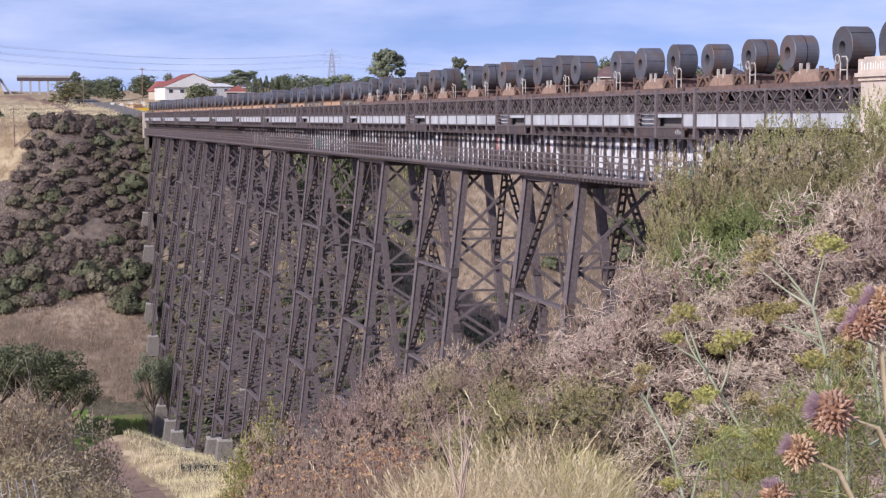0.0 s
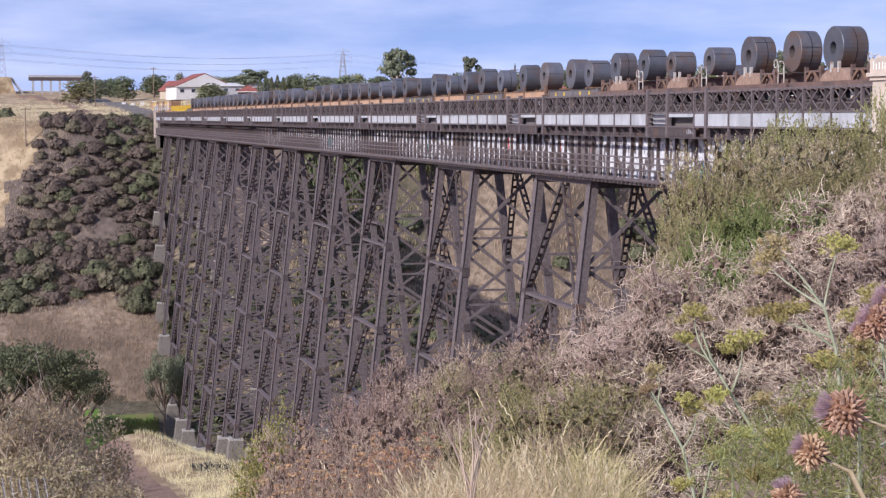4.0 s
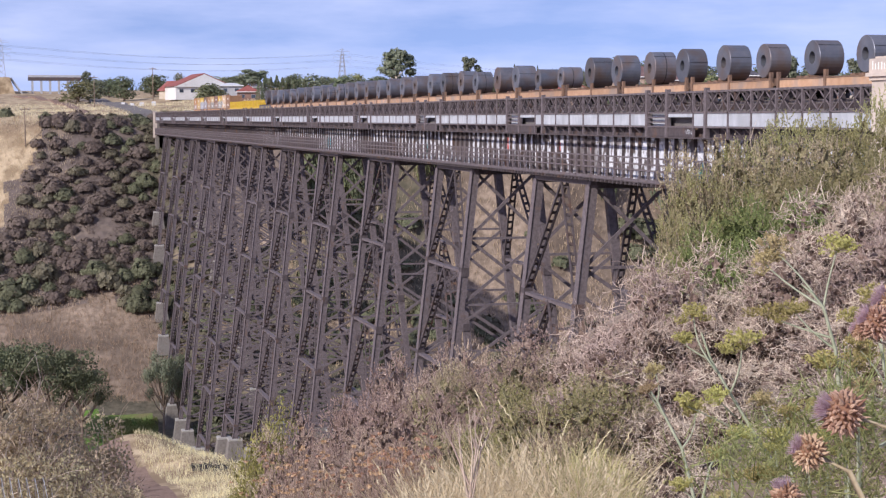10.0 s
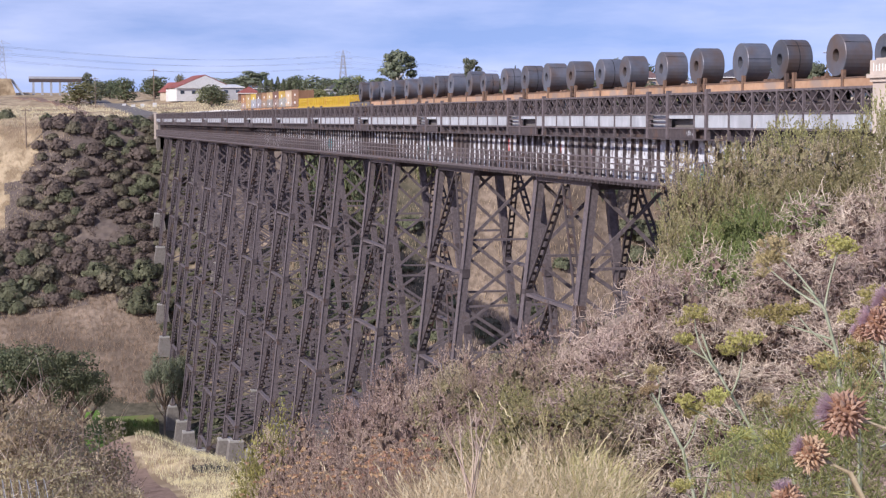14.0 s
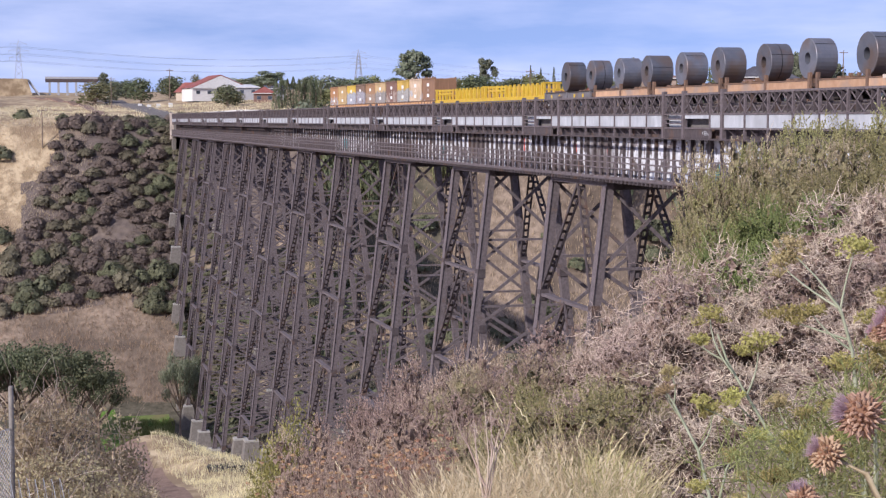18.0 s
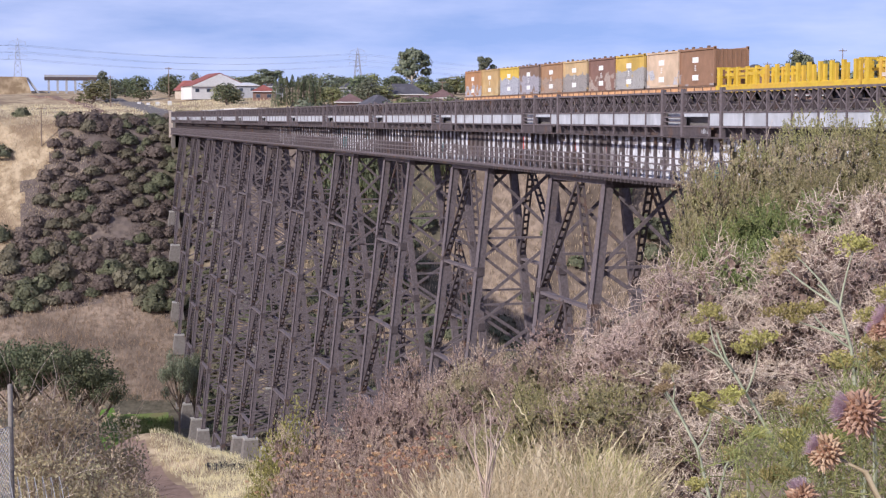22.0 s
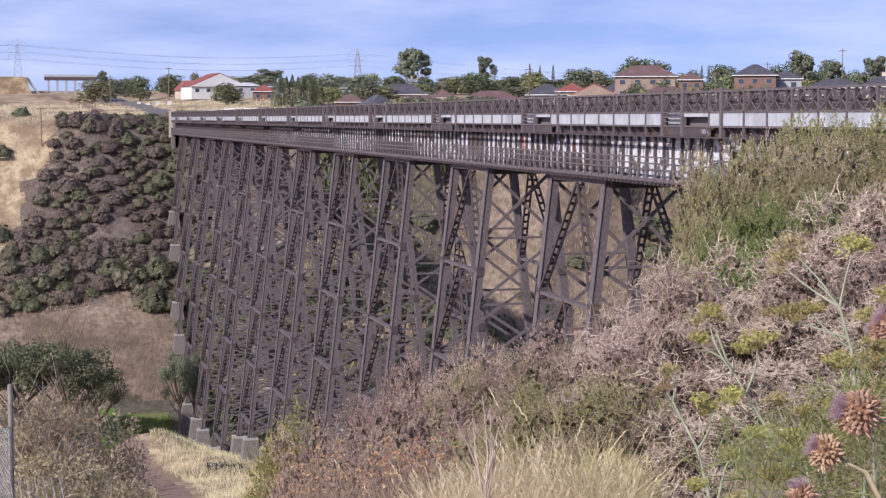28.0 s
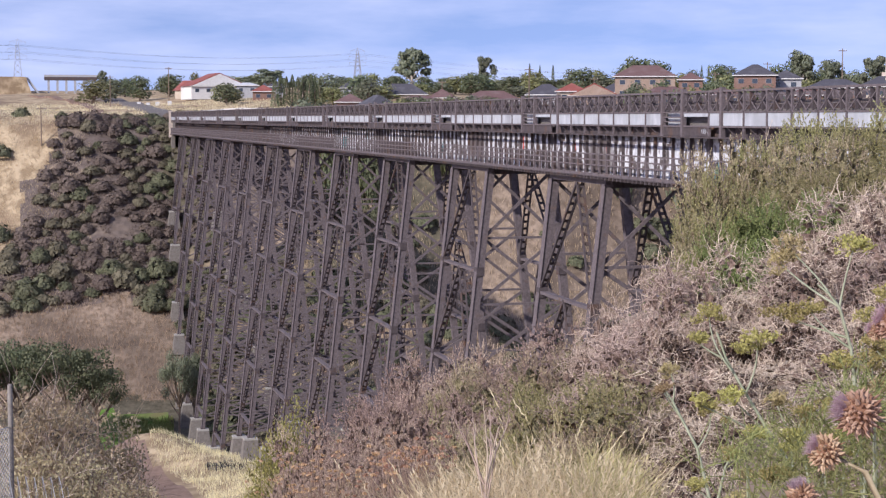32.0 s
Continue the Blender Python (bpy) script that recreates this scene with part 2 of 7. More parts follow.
def zone(x, y):
    w = 6 * noise.noise((x * 0.05, y * 0.05, 5.0))
    if in_scrub(x, y):
        return 5 if y > 2 else 1
    if 345 < x < 402 and -60 < y < -9 and noise.noise((x * 0.05, y * 0.05, 8.0)) > -0.15 - 0.01 * (x - 385):
        return 1
    if 330 + w < x < 366 + w and 9 < y + 0.3 * w < 24:
        return 2
    if 318 + w < x < 374 + w and 1 < y < 60:
        return 1
    if 235 < x + w < 372 and -40 < y < 1:
        return 1
    c = 20.5 + 0.028 * (x - 205) + 1.2 * math.sin(x * 0.045)
    if 190 < x < 285 and abs(y - c) < 1.8:
        return 3
    if 170 < x + w < 305 and 5 < y < 40:
        return 4
    if 60 < x < 170 and y < 12:
        return 1
    if 408 < x < 448 and y < 50 - 0.35 * (x - 408) + w:
        return 5
    if x + w > 446 or (x + w > 412 and y > 22):
        return 4
    return 0


def build_ground():
    xs = graded([(-300, -20, 20), (-20, 0, 4), (0, 80, 1.25), (80, 180, 3), (180, 300, 1.5), (300, 500, 3), (500, 800, 12), (800, 2000, 60), (2000, 4600, 200)])
    ys = graded([(-3000, -600, 120), (-600, -150, 15), (-150, -20, 4), (-20, 60, 1.25), (60, 160, 6), (160, 600, 22), (600, 3000, 120)])
    a = Acc()
    for x in xs:
        for y in ys:
            a.v.append((x, y, ground_z(x, y)))
    n = len(ys)
    idx = []
    for i in range(len(xs) - 1):
        for j in range(n - 1):
            a.f.append((i * n + j, (i + 1) * n + j, (i + 1) * n + j + 1, i * n + j + 1))
            idx.append(zone((xs[i] + xs[i + 1]) / 2, (ys[j] + ys[j + 1]) / 2))
    me = a.mesh("ground", GRASSY, True)
    for m in (SOIL, LUSH, DIRT, GOLD, BANKSOIL):
        me.materials.append(m)
    me.polygons.foreach_set("material_index", idx)
    return tagged(new("ground", me), "valley sides of dry golden grass and bare earth", "ground", kind="structure")


build_ground()

# ------------------------------------------------------------ bridge
PERIOD, TOWER = 30.48, 12.19
NEAR_TOP_Y, FAR_TOP_Y, CAP_Z, BATTER = -0.75, -6.35, 50.35, 0.112
X_START, X_END = 71.3, 448.1
BENTS = [(125.0 + PERIOD * k - TOWER, 125.0 + PERIOD * k) for k in range(-1, 11)]


def leg_y(z, near=True):
    d = (CAP_Z - z) * BATTER
    return NEAR_TOP_Y + d if near else FAR_TOP_Y - d


def ladder(p, q, w, side, t=0.1, pitch=0.75):
    """A laced bar: two angles and battens between."""
    p, q = Vector(p), Vector(q)
    d = (q - p).normalized()
    s = Vector(side)
    s = (s - d * s.dot(d)).normalized()
    a = Acc()
    a.beam(p + s * (w / 2), q + s * (w / 2), t, 0.2, side)
    a.beam(p - s * (w / 2), q - s * (w / 2), t, 0.2, side)
    n = max(2, int((q - p).length / pitch))
    for i in range(n):
        c = p.lerp(q, (i + 0.5) / n)
        a.beam(c - s * (w / 2), c + s * (w / 2), 0.26, 0.05, d)
    return a


GUSSET = Acc().box(-0.42, 0.42, -0.36, 0.36, -0.4, 0.4).mesh("gusset_plate", STEEL_DARK)
BASE = Acc().box(-0.5, 0.5, -0.45, 0.45, -0.08, 0.08).mesh("base_plate", STEEL_DARK)


def tower(xa, xb):
    """One trestle tower: four raking legs, struts and braces."""
    feet = {}
    for x in (xa, xb):
        for near in (True, False):
            z = CAP_Z
            for _ in range(8):
                z = ground_z(x, leg_y(z, near), False) + (1.3 if x < 240 else 0.3 if 290 < x < 312 else 3.9)
            feet[x, near] = max(z, -4.9)
    low = min(feet.values())
    t = thing("trestle_tower", "tall riveted steel trestle tower with raking legs, brown-grey and rusty", "bridge tower", "trestle towers of the viaduct")
    for (x, near), z in feet.items():
        a = Acc()
        p, q = (x, leg_y(CAP_Z, near), CAP_Z), (x, leg_y(z, near), z)
        a.beam(p, q, 0.64, 0.66, (0, 1, 0))
        leg = part("leg", a, STEEL, t)
        o = 0.34 if near else -0.34
        part("cover_plate", Acc().beam((p[0], p[1] + o, p[2]), (q[0], q[1] + o, q[2]), 0.82, 0.04, (1, 0, 0)), STEEL, leg)
        for i in range(1, int((CAP_Z - z) / 8.8) + 1):
            zz = CAP_Z - 8.8 * i
            if zz > z + 0.6:
                part("gusset_plate", GUSSET, STEEL_DARK, leg, at=(x, leg_y(zz, near), zz))
        part("base_plate", BASE, STEEL_DARK, leg, at=(x, q[1], z + 0.04))
    # long faces: struts, and braces from the middle of a strut to the legs below
    for near in (True, False):
        z = CAP_Z
        y = leg_y(z, near)
        part("cap_strut", Acc().beam((xa - 0.3, y, z + 0.12), (xb + 0.3, y, z + 0.12), 0.5, 0.3), STEEL, t)
        while z - 8.8 > min(feet[xa, near], feet[xb, near]) - 4:
            z2 = z - 8.8
            y2 = leg_y(z2, near)
            for x in (xa, xb):
                lo = max(z2, feet[x, near])
                f = (z - lo) / 8.8
                m = Vector(((xa + xb) / 2, y, z))
                e = m.lerp(Vector((x, y2, z2)), f)
                part("brace", ladder(m, e, 0.46, (0, 1, 0), 0.13, 0.8), STEEL_DARK, t)
            if z2 > max(feet[xa, near], feet[xb, near]):
                part("strut", Acc().beam((xa, y2, z2), (xb, y2, z2), 0.55, 0.22), STEEL, t)
            z, y = z2, y2
    # cross frames between the near and far legs
    for x in (xa, xb):
        z = CAP_Z
        lo = max(feet[x, True], feet[x, False])
        part("cap_beam", Acc().beam((x, NEAR_TOP_Y, z), (x, FAR_TOP_Y, z), 0.4, 0.5, (1, 0, 0)), STEEL_DARK, t)
        while z - 5.87 > lo - 2:
            z2 = z - 5.87
            if z2 < lo:
                z2 = lo + 0.3
                if z - z2 < 1.5:
                    break
            for n0, n1 in ((True, False), (False, True)):
                part("cross_brace", Acc().beam((x + (0.09 if n0 else -0.09), leg_y(z, n0), z), (x + (0.09 if n0 else -0.09), leg_y(z2, n1), z2), 0.12, 0.27, (1, 0, 0)), STEEL, t)
            part("cross_strut", Acc().beam((x, leg_y(z2), z2), (x, leg_y(z2, False), z2), 0.22, 0.2, (1, 0, 0)), STEEL, t)
            z = z2
    for (x, near), z in feet.items():
        g = ground_z(x, leg_y(z, near))
        f = thing("footing", "stepped concrete footing block with a pale cap", "footing", "footings of the trestle")
        y = leg_y(z, near)
        a = Acc()
        zb = min(g - 0.8, z - 1.5)
        w0, w1 = 1.05, 1.05 + 0.13 * (z - zb)
        b = len(a.v)
        for zz, w in ((zb, w1), (z - 0.35, w0)):
            a.v += [(x - w, y - w, zz), (x + w, y - w, zz), (x + w, y + w, zz), (x - w, y + w, zz)]
        a.f += [(0, 3, 2, 1), (4, 5, 6, 7), (0, 1, 5, 4), (1, 2, 6, 5), (2, 3, 7, 6), (3, 0, 4, 7)]
        part("block", a, CONCRETE, f)
        part("cap", Acc().box(x - 1.1, x + 1.1, y - 1.1, y + 1.1, z - 0.35, z - 0.04), CAP, f)


for xa, xb in BENTS:
    tower(xa, xb)

# girder spans, with stiffened webs that carry paint marks
def marked_web():
    """Brown steel web with ragged upright patches of white, grey, black and a little red and teal paint."""
    m = bpy.data.materials.new("paint_marked_web")
    m.use_nodes = True
    nt = m.node_tree
    n, ln = nt.nodes.new, nt.links.new
    p = nt.nodes["Principled BSDF"]
    p.inputs["Roughness"].default_value = 0.7
    g = n("ShaderNodeNewGeometry")
    mp = n("ShaderNodeMapping")
    mp.inputs["Scale"].default_value = (1.0, 0.0, 0.62)
    ln(g.outputs["Position"], mp.inputs[0])
    a = n("ShaderNodeTexNoise")
    a.inputs["Scale"].default_value, a.inputs["Detail"].default_value = 1.35, 6
    ln(mp.outputs[0], a.inputs[0])
    r = n("ShaderNodeValToRGB")
    e = r.color_ramp
    e.elements[0].position, e.elements[0].color = 0.36, (0.075, 0.065, 0.068, 1)
    e.elements[1].position, e.elements[1].color = 0.43, (0.13, 0.10, 0.095, 1)
    for pos, col in ((0.455, (0.15, 0.125, 0.12, 1)), (0.475, (0.52, 0.52, 0.56, 1)), (0.575, (0.72, 0.72, 0.76, 1)), (0.605, (0.22, 0.19, 0.20, 1))):
        k = e.elements.new(pos)
        k.color = col
    ln(a.outputs[0], r.inputs[0])
    b = n("ShaderNodeTexNoise")
    b.inputs["Scale"].default_value, b.inputs["Detail"].default_value = 0.33, 1
    ln(mp.outputs[0], b.inputs[0])
    r2 = n("ShaderNodeValToRGB")
    e2 = r2.color_ramp
    e2.elements[0].position, e2.elements[0].color = 0.30, (0.05, 0.30, 0.33, 1)
    e2.elements[1].position, e2.elements[1].color = 0.34, (1, 1, 1, 1)
    for pos, col in ((0.70, (1, 1, 1, 1)), (0.715, (0.85, 0.12, 0.08, 1)), (0.735, (1, 1, 1, 1))):
        k = e2.elements.new(pos)
        k.color = col
    ln(b.outputs[0], r2.inputs[0])
    mx = n("ShaderNodeMix")
    mx.data_type, mx.blend_type = "RGBA", "MULTIPLY"
    mx.inputs["Factor"].default_value = 1.0
    ln(r.outputs[0], mx.inputs["A"])
    ln(r2.outputs[0], mx.inputs["B"])
    # the far third of the bridge is marked less
    c = n("ShaderNodeTexNoise")
    c.inputs["Scale"].default_value, c.inputs["Detail"].default_value = 0.09, 2
    ln(g.outputs["Position"], c.inputs[0])
    r3 = n("ShaderNodeMapRange")
    r3.inputs[1].default_value, r3.inputs[2].default_value = 0.36, 0.44
    ln(c.outputs[0], r3.inputs[0])
    m3 = n("ShaderNodeMix")
    m3.data_type = "RGBA"
    m3.inputs["A"].default_value = (0.12, 0.095, 0.09, 1)
    ln(r3.outputs[0], m3.inputs["Factor"])
    ln(mx.outputs["Result"], m3.inputs["B"])
    ln(m3.outputs["Result"], p.inputs["Base Color"])
    return m


WEBM = marked_web()
STIFF = Acc().box(-0.05, 0.05, 0.02, 0.22, 50.76, 53.84).mesh("stiffener", STEEL_DARK)
ENDS = [X_START] + [x for pair in BENTS for x in pair] + [X_END]
for i in range(len(ENDS) - 1):
    xa, xb = ENDS[i], ENDS[i + 1]
    t = thing("plate_girder_span", "deep riveted plate girder span with stiffened, paint-marked web", "bridge girder", "girder spans of the viaduct")
    for y in (-1.15, -5.95):
        part("web", Acc().box(xa + 0.03, xb - 0.03, y - 0.02, y + 0.02, 50.75, 53.85), WEBM, t, "brown web covered with white and dark paint marks")
        part("top_flange", Acc().box(xa + 0.03, xb - 0.03, y - 0.25, y + 0.25, 53.85, 53.92), STEEL_DARK, t)
        part("bottom_flange", Acc().box(xa + 0.03, xb - 0.03, y - 0.25, y + 0.25, 50.66, 50.75), STEEL_DARK, t)
    n = round((xb - xa) / 1.524)
    for k in range(n):
        part("stiffener", STIFF, STEEL_DARK, t, at=(xa + (k + 0.5) * (xb - xa) / n, -1.15, 0))
    for k in range(n // 3):
        x = xa + (k + 0.5) * (xb - xa) / (n // 3)
        part("cross_frame", Acc().beam((x, -1.2, 53.6), (x, -5.9, 51.0), 0.14, 0.14, (1, 0, 0)).beam((x + 0.2, -1.2, 51.0), (x + 0.2, -5.9, 53.6), 0.14, 0.14, (1, 0, 0)), STEEL_DARK, t)

deck = thing("bridge_deck", "ballasted double-track railway deck on steel beams", "bridge deck", kind="structure")
part("deck_slab", Acc().box(X_START, X_END, -6.7, -0.45, 53.93, 54.5), STEEL_DARK, deck)
part("ballast_bed", Acc().box(X_START, X_END, -6.6, -0.5, 54.5, 55.5), BALLAST, deck)
RAILM = surf("rail_steel", (0.20, 0.15, 0.12), (0.30, 0.26, 0.24), 6.0, 0.5, 0.6, 0.05)
for yc in (-1.85, TRACK_Y := -5.6):
    for s in (-0.755, 0.755):
        part("rail", Acc().box(X_START - 60, X_END + 150, yc + s - 0.035, yc + s + 0.035, 55.84, 56.0), RAILM, deck)
SLEEPER = Acc()
for i in range(400):
    SLEEPER.box(72.5 + 0.9 * i, 72.75 + 0.9 * i, TRACK_Y - 1.25, TRACK_Y + 1.25, 55.5, 55.84)
tagged(part("sleeper", SLEEPER, STEEL_DARK, deck, "worn sleepers under the rails"), kind="stuff")


# railings with pale lower panels, one length for each tower
POST = Acc().box(-0.07, 0.07, -0.07, 0.07, 53.9, 56.55).mesh("post", STEEL)
THICK = Acc().box(-0.16, 0.16, -0.12, 0.14, 53.86, 56.78).mesh("end_post", STEEL)
FIN = Acc()
for s in (0.0,):
    FIN.v += [(-0.03, 0.0, 55.38), (-0.03, -0.17, 55.5), (-0.03, -0.36, 56.0), (-0.03, -0.16, 56.48), (-0.03, 0.04, 56.5),
              (0.03, 0.0, 55.38), (0.03, -0.17, 55.5), (0.03, -0.36, 56.0), (0.03, -0.16, 56.48), (0.03, 0.04, 56.5)]
    FIN.f += [(4, 3, 2, 1, 0), (5, 6, 7, 8, 9)] + [(k, (k + 1) % 5, 5 + (k + 1) % 5, 5 + k) for k in range(5)]
FIN = FIN.mesh("bracket_plate", STEEL_DARK)
LATT = Acc().beam((-0.76, -0.02, 56.5), (0.76, -0.02, 55.4), 0.03, 0.08).mesh("lattice_bar", STEEL)
LATT2 = Acc().beam((-0.76, -0.06, 55.4), (0.76, -0.06, 56.5), 0.03, 0.08).mesh("lattice_bar", STEEL)
PALE = Acc().box(-1.44, 1.44, -0.02, 0.02, 54.56, 55.29).mesh("pale_panel", PANEL)
BRACK = Acc()
BRACK.v += [(-0.04, 0.05, 54.45), (-0.04, -0.45, 54.45), (-0.04, -0.45, 53.95), (0.04, 0.05, 54.45), (0.04, -0.45, 54.45), (0.04, -0.45, 53.95)]
BRACK.f += [(0, 1, 2), (5, 4, 3), (0, 3, 4, 1), (1, 4, 5, 2), (2, 5, 3, 0)]
BRACK = BRACK.mesh("bracket", STEEL)


def railing(b, y, side):
    t = thing("bridge_railing", "steel lattice railing above pale panels with dark posts", "railing", "railings of the viaduct")
    x0, x1 = max(b - 3.2, X_START), min(b + 27.28, X_END)
    m = 1 if side > 0 else -1

    def put(name, me, x, label=""):
        if x0 - 0.05 <= x <= x1 + 0.05:
            o = part(name, me, STEEL, t, label, at=(x, y, 0))
            o.scale = (1, m, 1)

    part("top_rail", Acc().box(x0, x1, y - 0.1, y + 0.06, 56.5, 56.62), STEEL, t)
    part("middle_rail", Acc().box(x0, x1, y - 0.07, y + 0.07, 55.3, 55.39), STEEL, t)
    part("lower_ledge", Acc().box(x0, x1, y - 0.12, y + 0.08, 54.45, 54.55), STEEL, t)
    part("edge_beam", Acc().box(x0, x1, y - 0.48 * m - 0.04, y - 0.48 * m + 0.04, 53.88, 54.45), STEEL_DARK, t)
    part("bottom_ledge", Acc().box(x0, x1, y - 0.10, y + 0.10, 53.80, 53.90), STEEL_DARK, t)
    for k, o in enumerate((-3.2, 2.7, 6.0)):
        put("end_post", THICK, b + o)
    put("post", POST, b - 1.3)
    for k in range(7):
        put("post", POST, b + 9.05 + 3.04 * k)
    web = Acc()
    for k in range(20):
        x = b - 3.2 + 1.524 * (k + 0.5)
        if side < 0:
            if x0 < x < x1:
                web.beam((x - 0.76, y, 56.5), (x + 0.76, y, 55.4), 0.03, 0.08).beam((x - 0.76, y, 55.4), (x + 0.76, y, 56.5), 0.03, 0.08).box(x - 0.03, x + 0.03, y, y + 0.25, 55.4, 56.5)
            continue
        put("bracket_plate", FIN, x)
        put("lattice_bar", LATT, x - 0.76 + 0.76)
        put("lattice_bar", LATT2, x)
        if k > 5:
            put("bracket", BRACK, x)
    if side < 0:
        tagged(part("lattice", web, STEEL, t), kind="stuff")
        part("pale_panel", Acc().box(x0, x1, y - 0.02, y + 0.02, 54.56, 55.29), PANEL, t, "pale grey panel")
        return t
    for k in range(7):
        put("pale_panel", PALE, b + 7.5 + 3.04 * k, "pale grey panel")
    if x0 < b - 2:
        part("pale_panel", Acc().box(b - 3.0, b - 1.4, y - 0.02, y + 0.02, 54.56, 55.29), PANEL, t, "pale grey panel")
    if b < X_START:
        return t
    part("pale_panel", Acc().box(b + 2.9, b + 5.85, y - 0.3, y - 0.26, 54.56, 55.29), PANEL, t, "pale grey panel")
    for z in (54.78, 55.05):
        part("bar", Acc().box(b + 2.8, b + 5.9, y - 0.04, y + 0.04, z - 0.04, z + 0.04), STEEL, t)
    part("refuge_box", Acc().box(b - 1.2, b + 2.5, y - 0.9 * m - 0.02, y - 0.5 * m, 54.5, 55.1), STEEL_DARK, t, "dark recess of a refuge")
    part("refuge_rail", Acc().box(b - 1.2, b + 2.5, y - 0.05, y + 0.05, 55.08, 55.28), PANEL, t)
    if abs(b - 94.52) < 1:
        for k, (o, h) in enumerate(((0.0, 0.16), (0.22, 0.24), (0.40, 0.30), (0.56, 0.28), (0.78, 0.22))):
            part("paint_mark", Acc().beam((b - 1.1 + o, y + 0.034, 54.08), (b - 1.02 + o, y + 0.034, 54.08 + h), 0.004, 0.06, (0, 1, 0)), PANEL, t)
    part("plain_plate", Acc().box(b - 1.3, b + 6.0, y - 0.02, y + 0.03, 53.92, 54.44), STEEL_DARK, t)
    return t


for k in range(-2, 12):
    b = 125.0 + PERIOD * k
    if b - 3.2 < X_END - 1:
        railing(b, -0.02, 1)
        railing(b, -7.08, -1)

# lower walkway with its fence
FPOST = Acc().box(-0.075, 0.075, -0.07, 0.07, 50.95, 52.5).mesh("fence_post", STEEL)
for xa, xb in [(X_START, BENTS[0][1])] + [(BENTS[k][1], BENTS[k + 1][1]) for k in range(11)] + [(BENTS[11][1], X_END)]:
    t = thing("maintenance_walkway", "narrow steel walkway with post-and-rail fence below the deck", "walkway", "walkways of the viaduct")
    part("floor_plate", Acc().box(xa, xb, -0.86, 0.25, 50.9, 50.97), STEEL_DARK, t)
    part("kick_plate", Acc().box(xa, xb, 0.2, 0.23, 50.97, 51.16), STEEL, t)
    for z in (51.72, 52.1, 52.5):
        part("rail", Acc().box(xa, xb, 0.12, 0.20, z - 0.05, z + 0.05), STEEL, t)
    n = round((xb - xa) / 1.524)
    joists = Acc()
    for k in range(n):
        x = xa + (k + 0.5) * (xb - xa) / n
        part("fence_post", FPOST, STEEL, t, at=(x, 0.16, 0))
        for o in (0, 0.76):
            joists.box(x + o - 0.08, x + o + 0.08, -1.0, 0.3, 50.72, 50.9)
    tagged(part("joist", joists, STEEL_DARK, t, "joist ends under the walkway"), kind="stuff")

# a red streak and a teal patch of paint on the webs
RED = surf("red_paint_mark", (0.42, 0.05, 0.04), (0.52, 0.09, 0.07), 3.0, 0.7)
TEAL = surf("teal_paint_mark", (0.06, 0.26, 0.30), (0.10, 0.36, 0.40), 1.5, 0.7)
for name, x0, x1, z0, z1, mat in (("red_paint_mark", 134.4, 134.75, 51.0, 53.5, RED), ("red_paint_mark", 121.0, 121.2, 52.6, 53.2, RED), ("teal_paint_mark", 212.0, 215.0, 51.4, 52.6, TEAL), ("teal_paint_mark", 109.0, 109.3, 51.3, 52.4, TEAL)):
    girder = [o for o in scene.objects if o.name.startswith("plate_girder_span")][[x0 >= ENDS[k] and x1 <= ENDS[k + 1] for k in range(len(ENDS) - 1)].index(True)]
    part(name, Acc().box(x0, x1, -1.13, -1.126, z0, z1), mat, girder)

# masonry pillars and abutments at the ends
SAND = surf("rendered_masonry", (0.52, 0.43, 0.36), (0.60, 0.51, 0.44), 2.0, 0.9, 0.0, 0.2, (0.40, 0.34, 0.30), 0.5, cut3=(0.5, 0.7))
BARK_PAINT = surf("pale_marks", (0.75, 0.73, 0.70), (0.82, 0.80, 0.78), 2.0, 0.8)


def pillar(x, y, far=False):
    t = thing("abutment_pillar", "rendered masonry end pillar with a moulded, paint-marked coping", "pillar", "end pillars of the viaduct")
    if far:
        part("shaft", Acc().box(x - 0.9, x, y - 0.5, y + 0.4, 50.0, 56.6), SAND, t)
        part("coping", Acc().box(x - 1.0, x + 0.1, y - 0.6, y + 0.5, 56.6, 56.9), SAND, t)
        return
    part("shaft", Acc().box(x - 2.4, x, y - 1.0, y + 0.5, 48.0, 56.75), SAND, t)
    for z, e in ((56.75, 0.10), (56.93, 0.22)):
        part("moulding", Acc().box(x - 2.4 - e, x + e, y - 1.0 - e, y + 0.5 + e, z, z + 0.18), SAND, t)
    part("coping", Acc().box(x - 2.5, x + 0.1, y - 1.1, y + 0.6, 57.11, 57.75).prism([(x - 2.3, y - 0.9), (x - 0.1, y - 0.9), (x - 0.1, y + 0.4), (x - 2.3, y + 0.4)], 57.75, 57.85), SAND, t)
    part("recess_panel", Acc().box(x - 2.0, x - 0.4, y + 0.5, y + 0.54, 54.0, 56.3), SAND, t)
    if not far:
        random.seed(3)
        a = x - 2.2
        while a < x - 0.2:
            w = rnd(0.1, 0.22)
            part("paint_mark", Acc().box(a, a + w * 0.45, y + 0.6, y + 0.608, 57.25, 57.25 + rnd(0.25, 0.4)), BARK_PAINT, t)
            a += w + 0.08
        for k in range(8):
            z0 = 57.22 + 0.02 * (k % 3)
            part("paint_mark", Acc().box(x - 2.508, x - 2.5, y - 0.9 + 0.22 * k, y - 0.82 + 0.22 * k, z0, z0 + 0.36), BARK_PAINT, t)


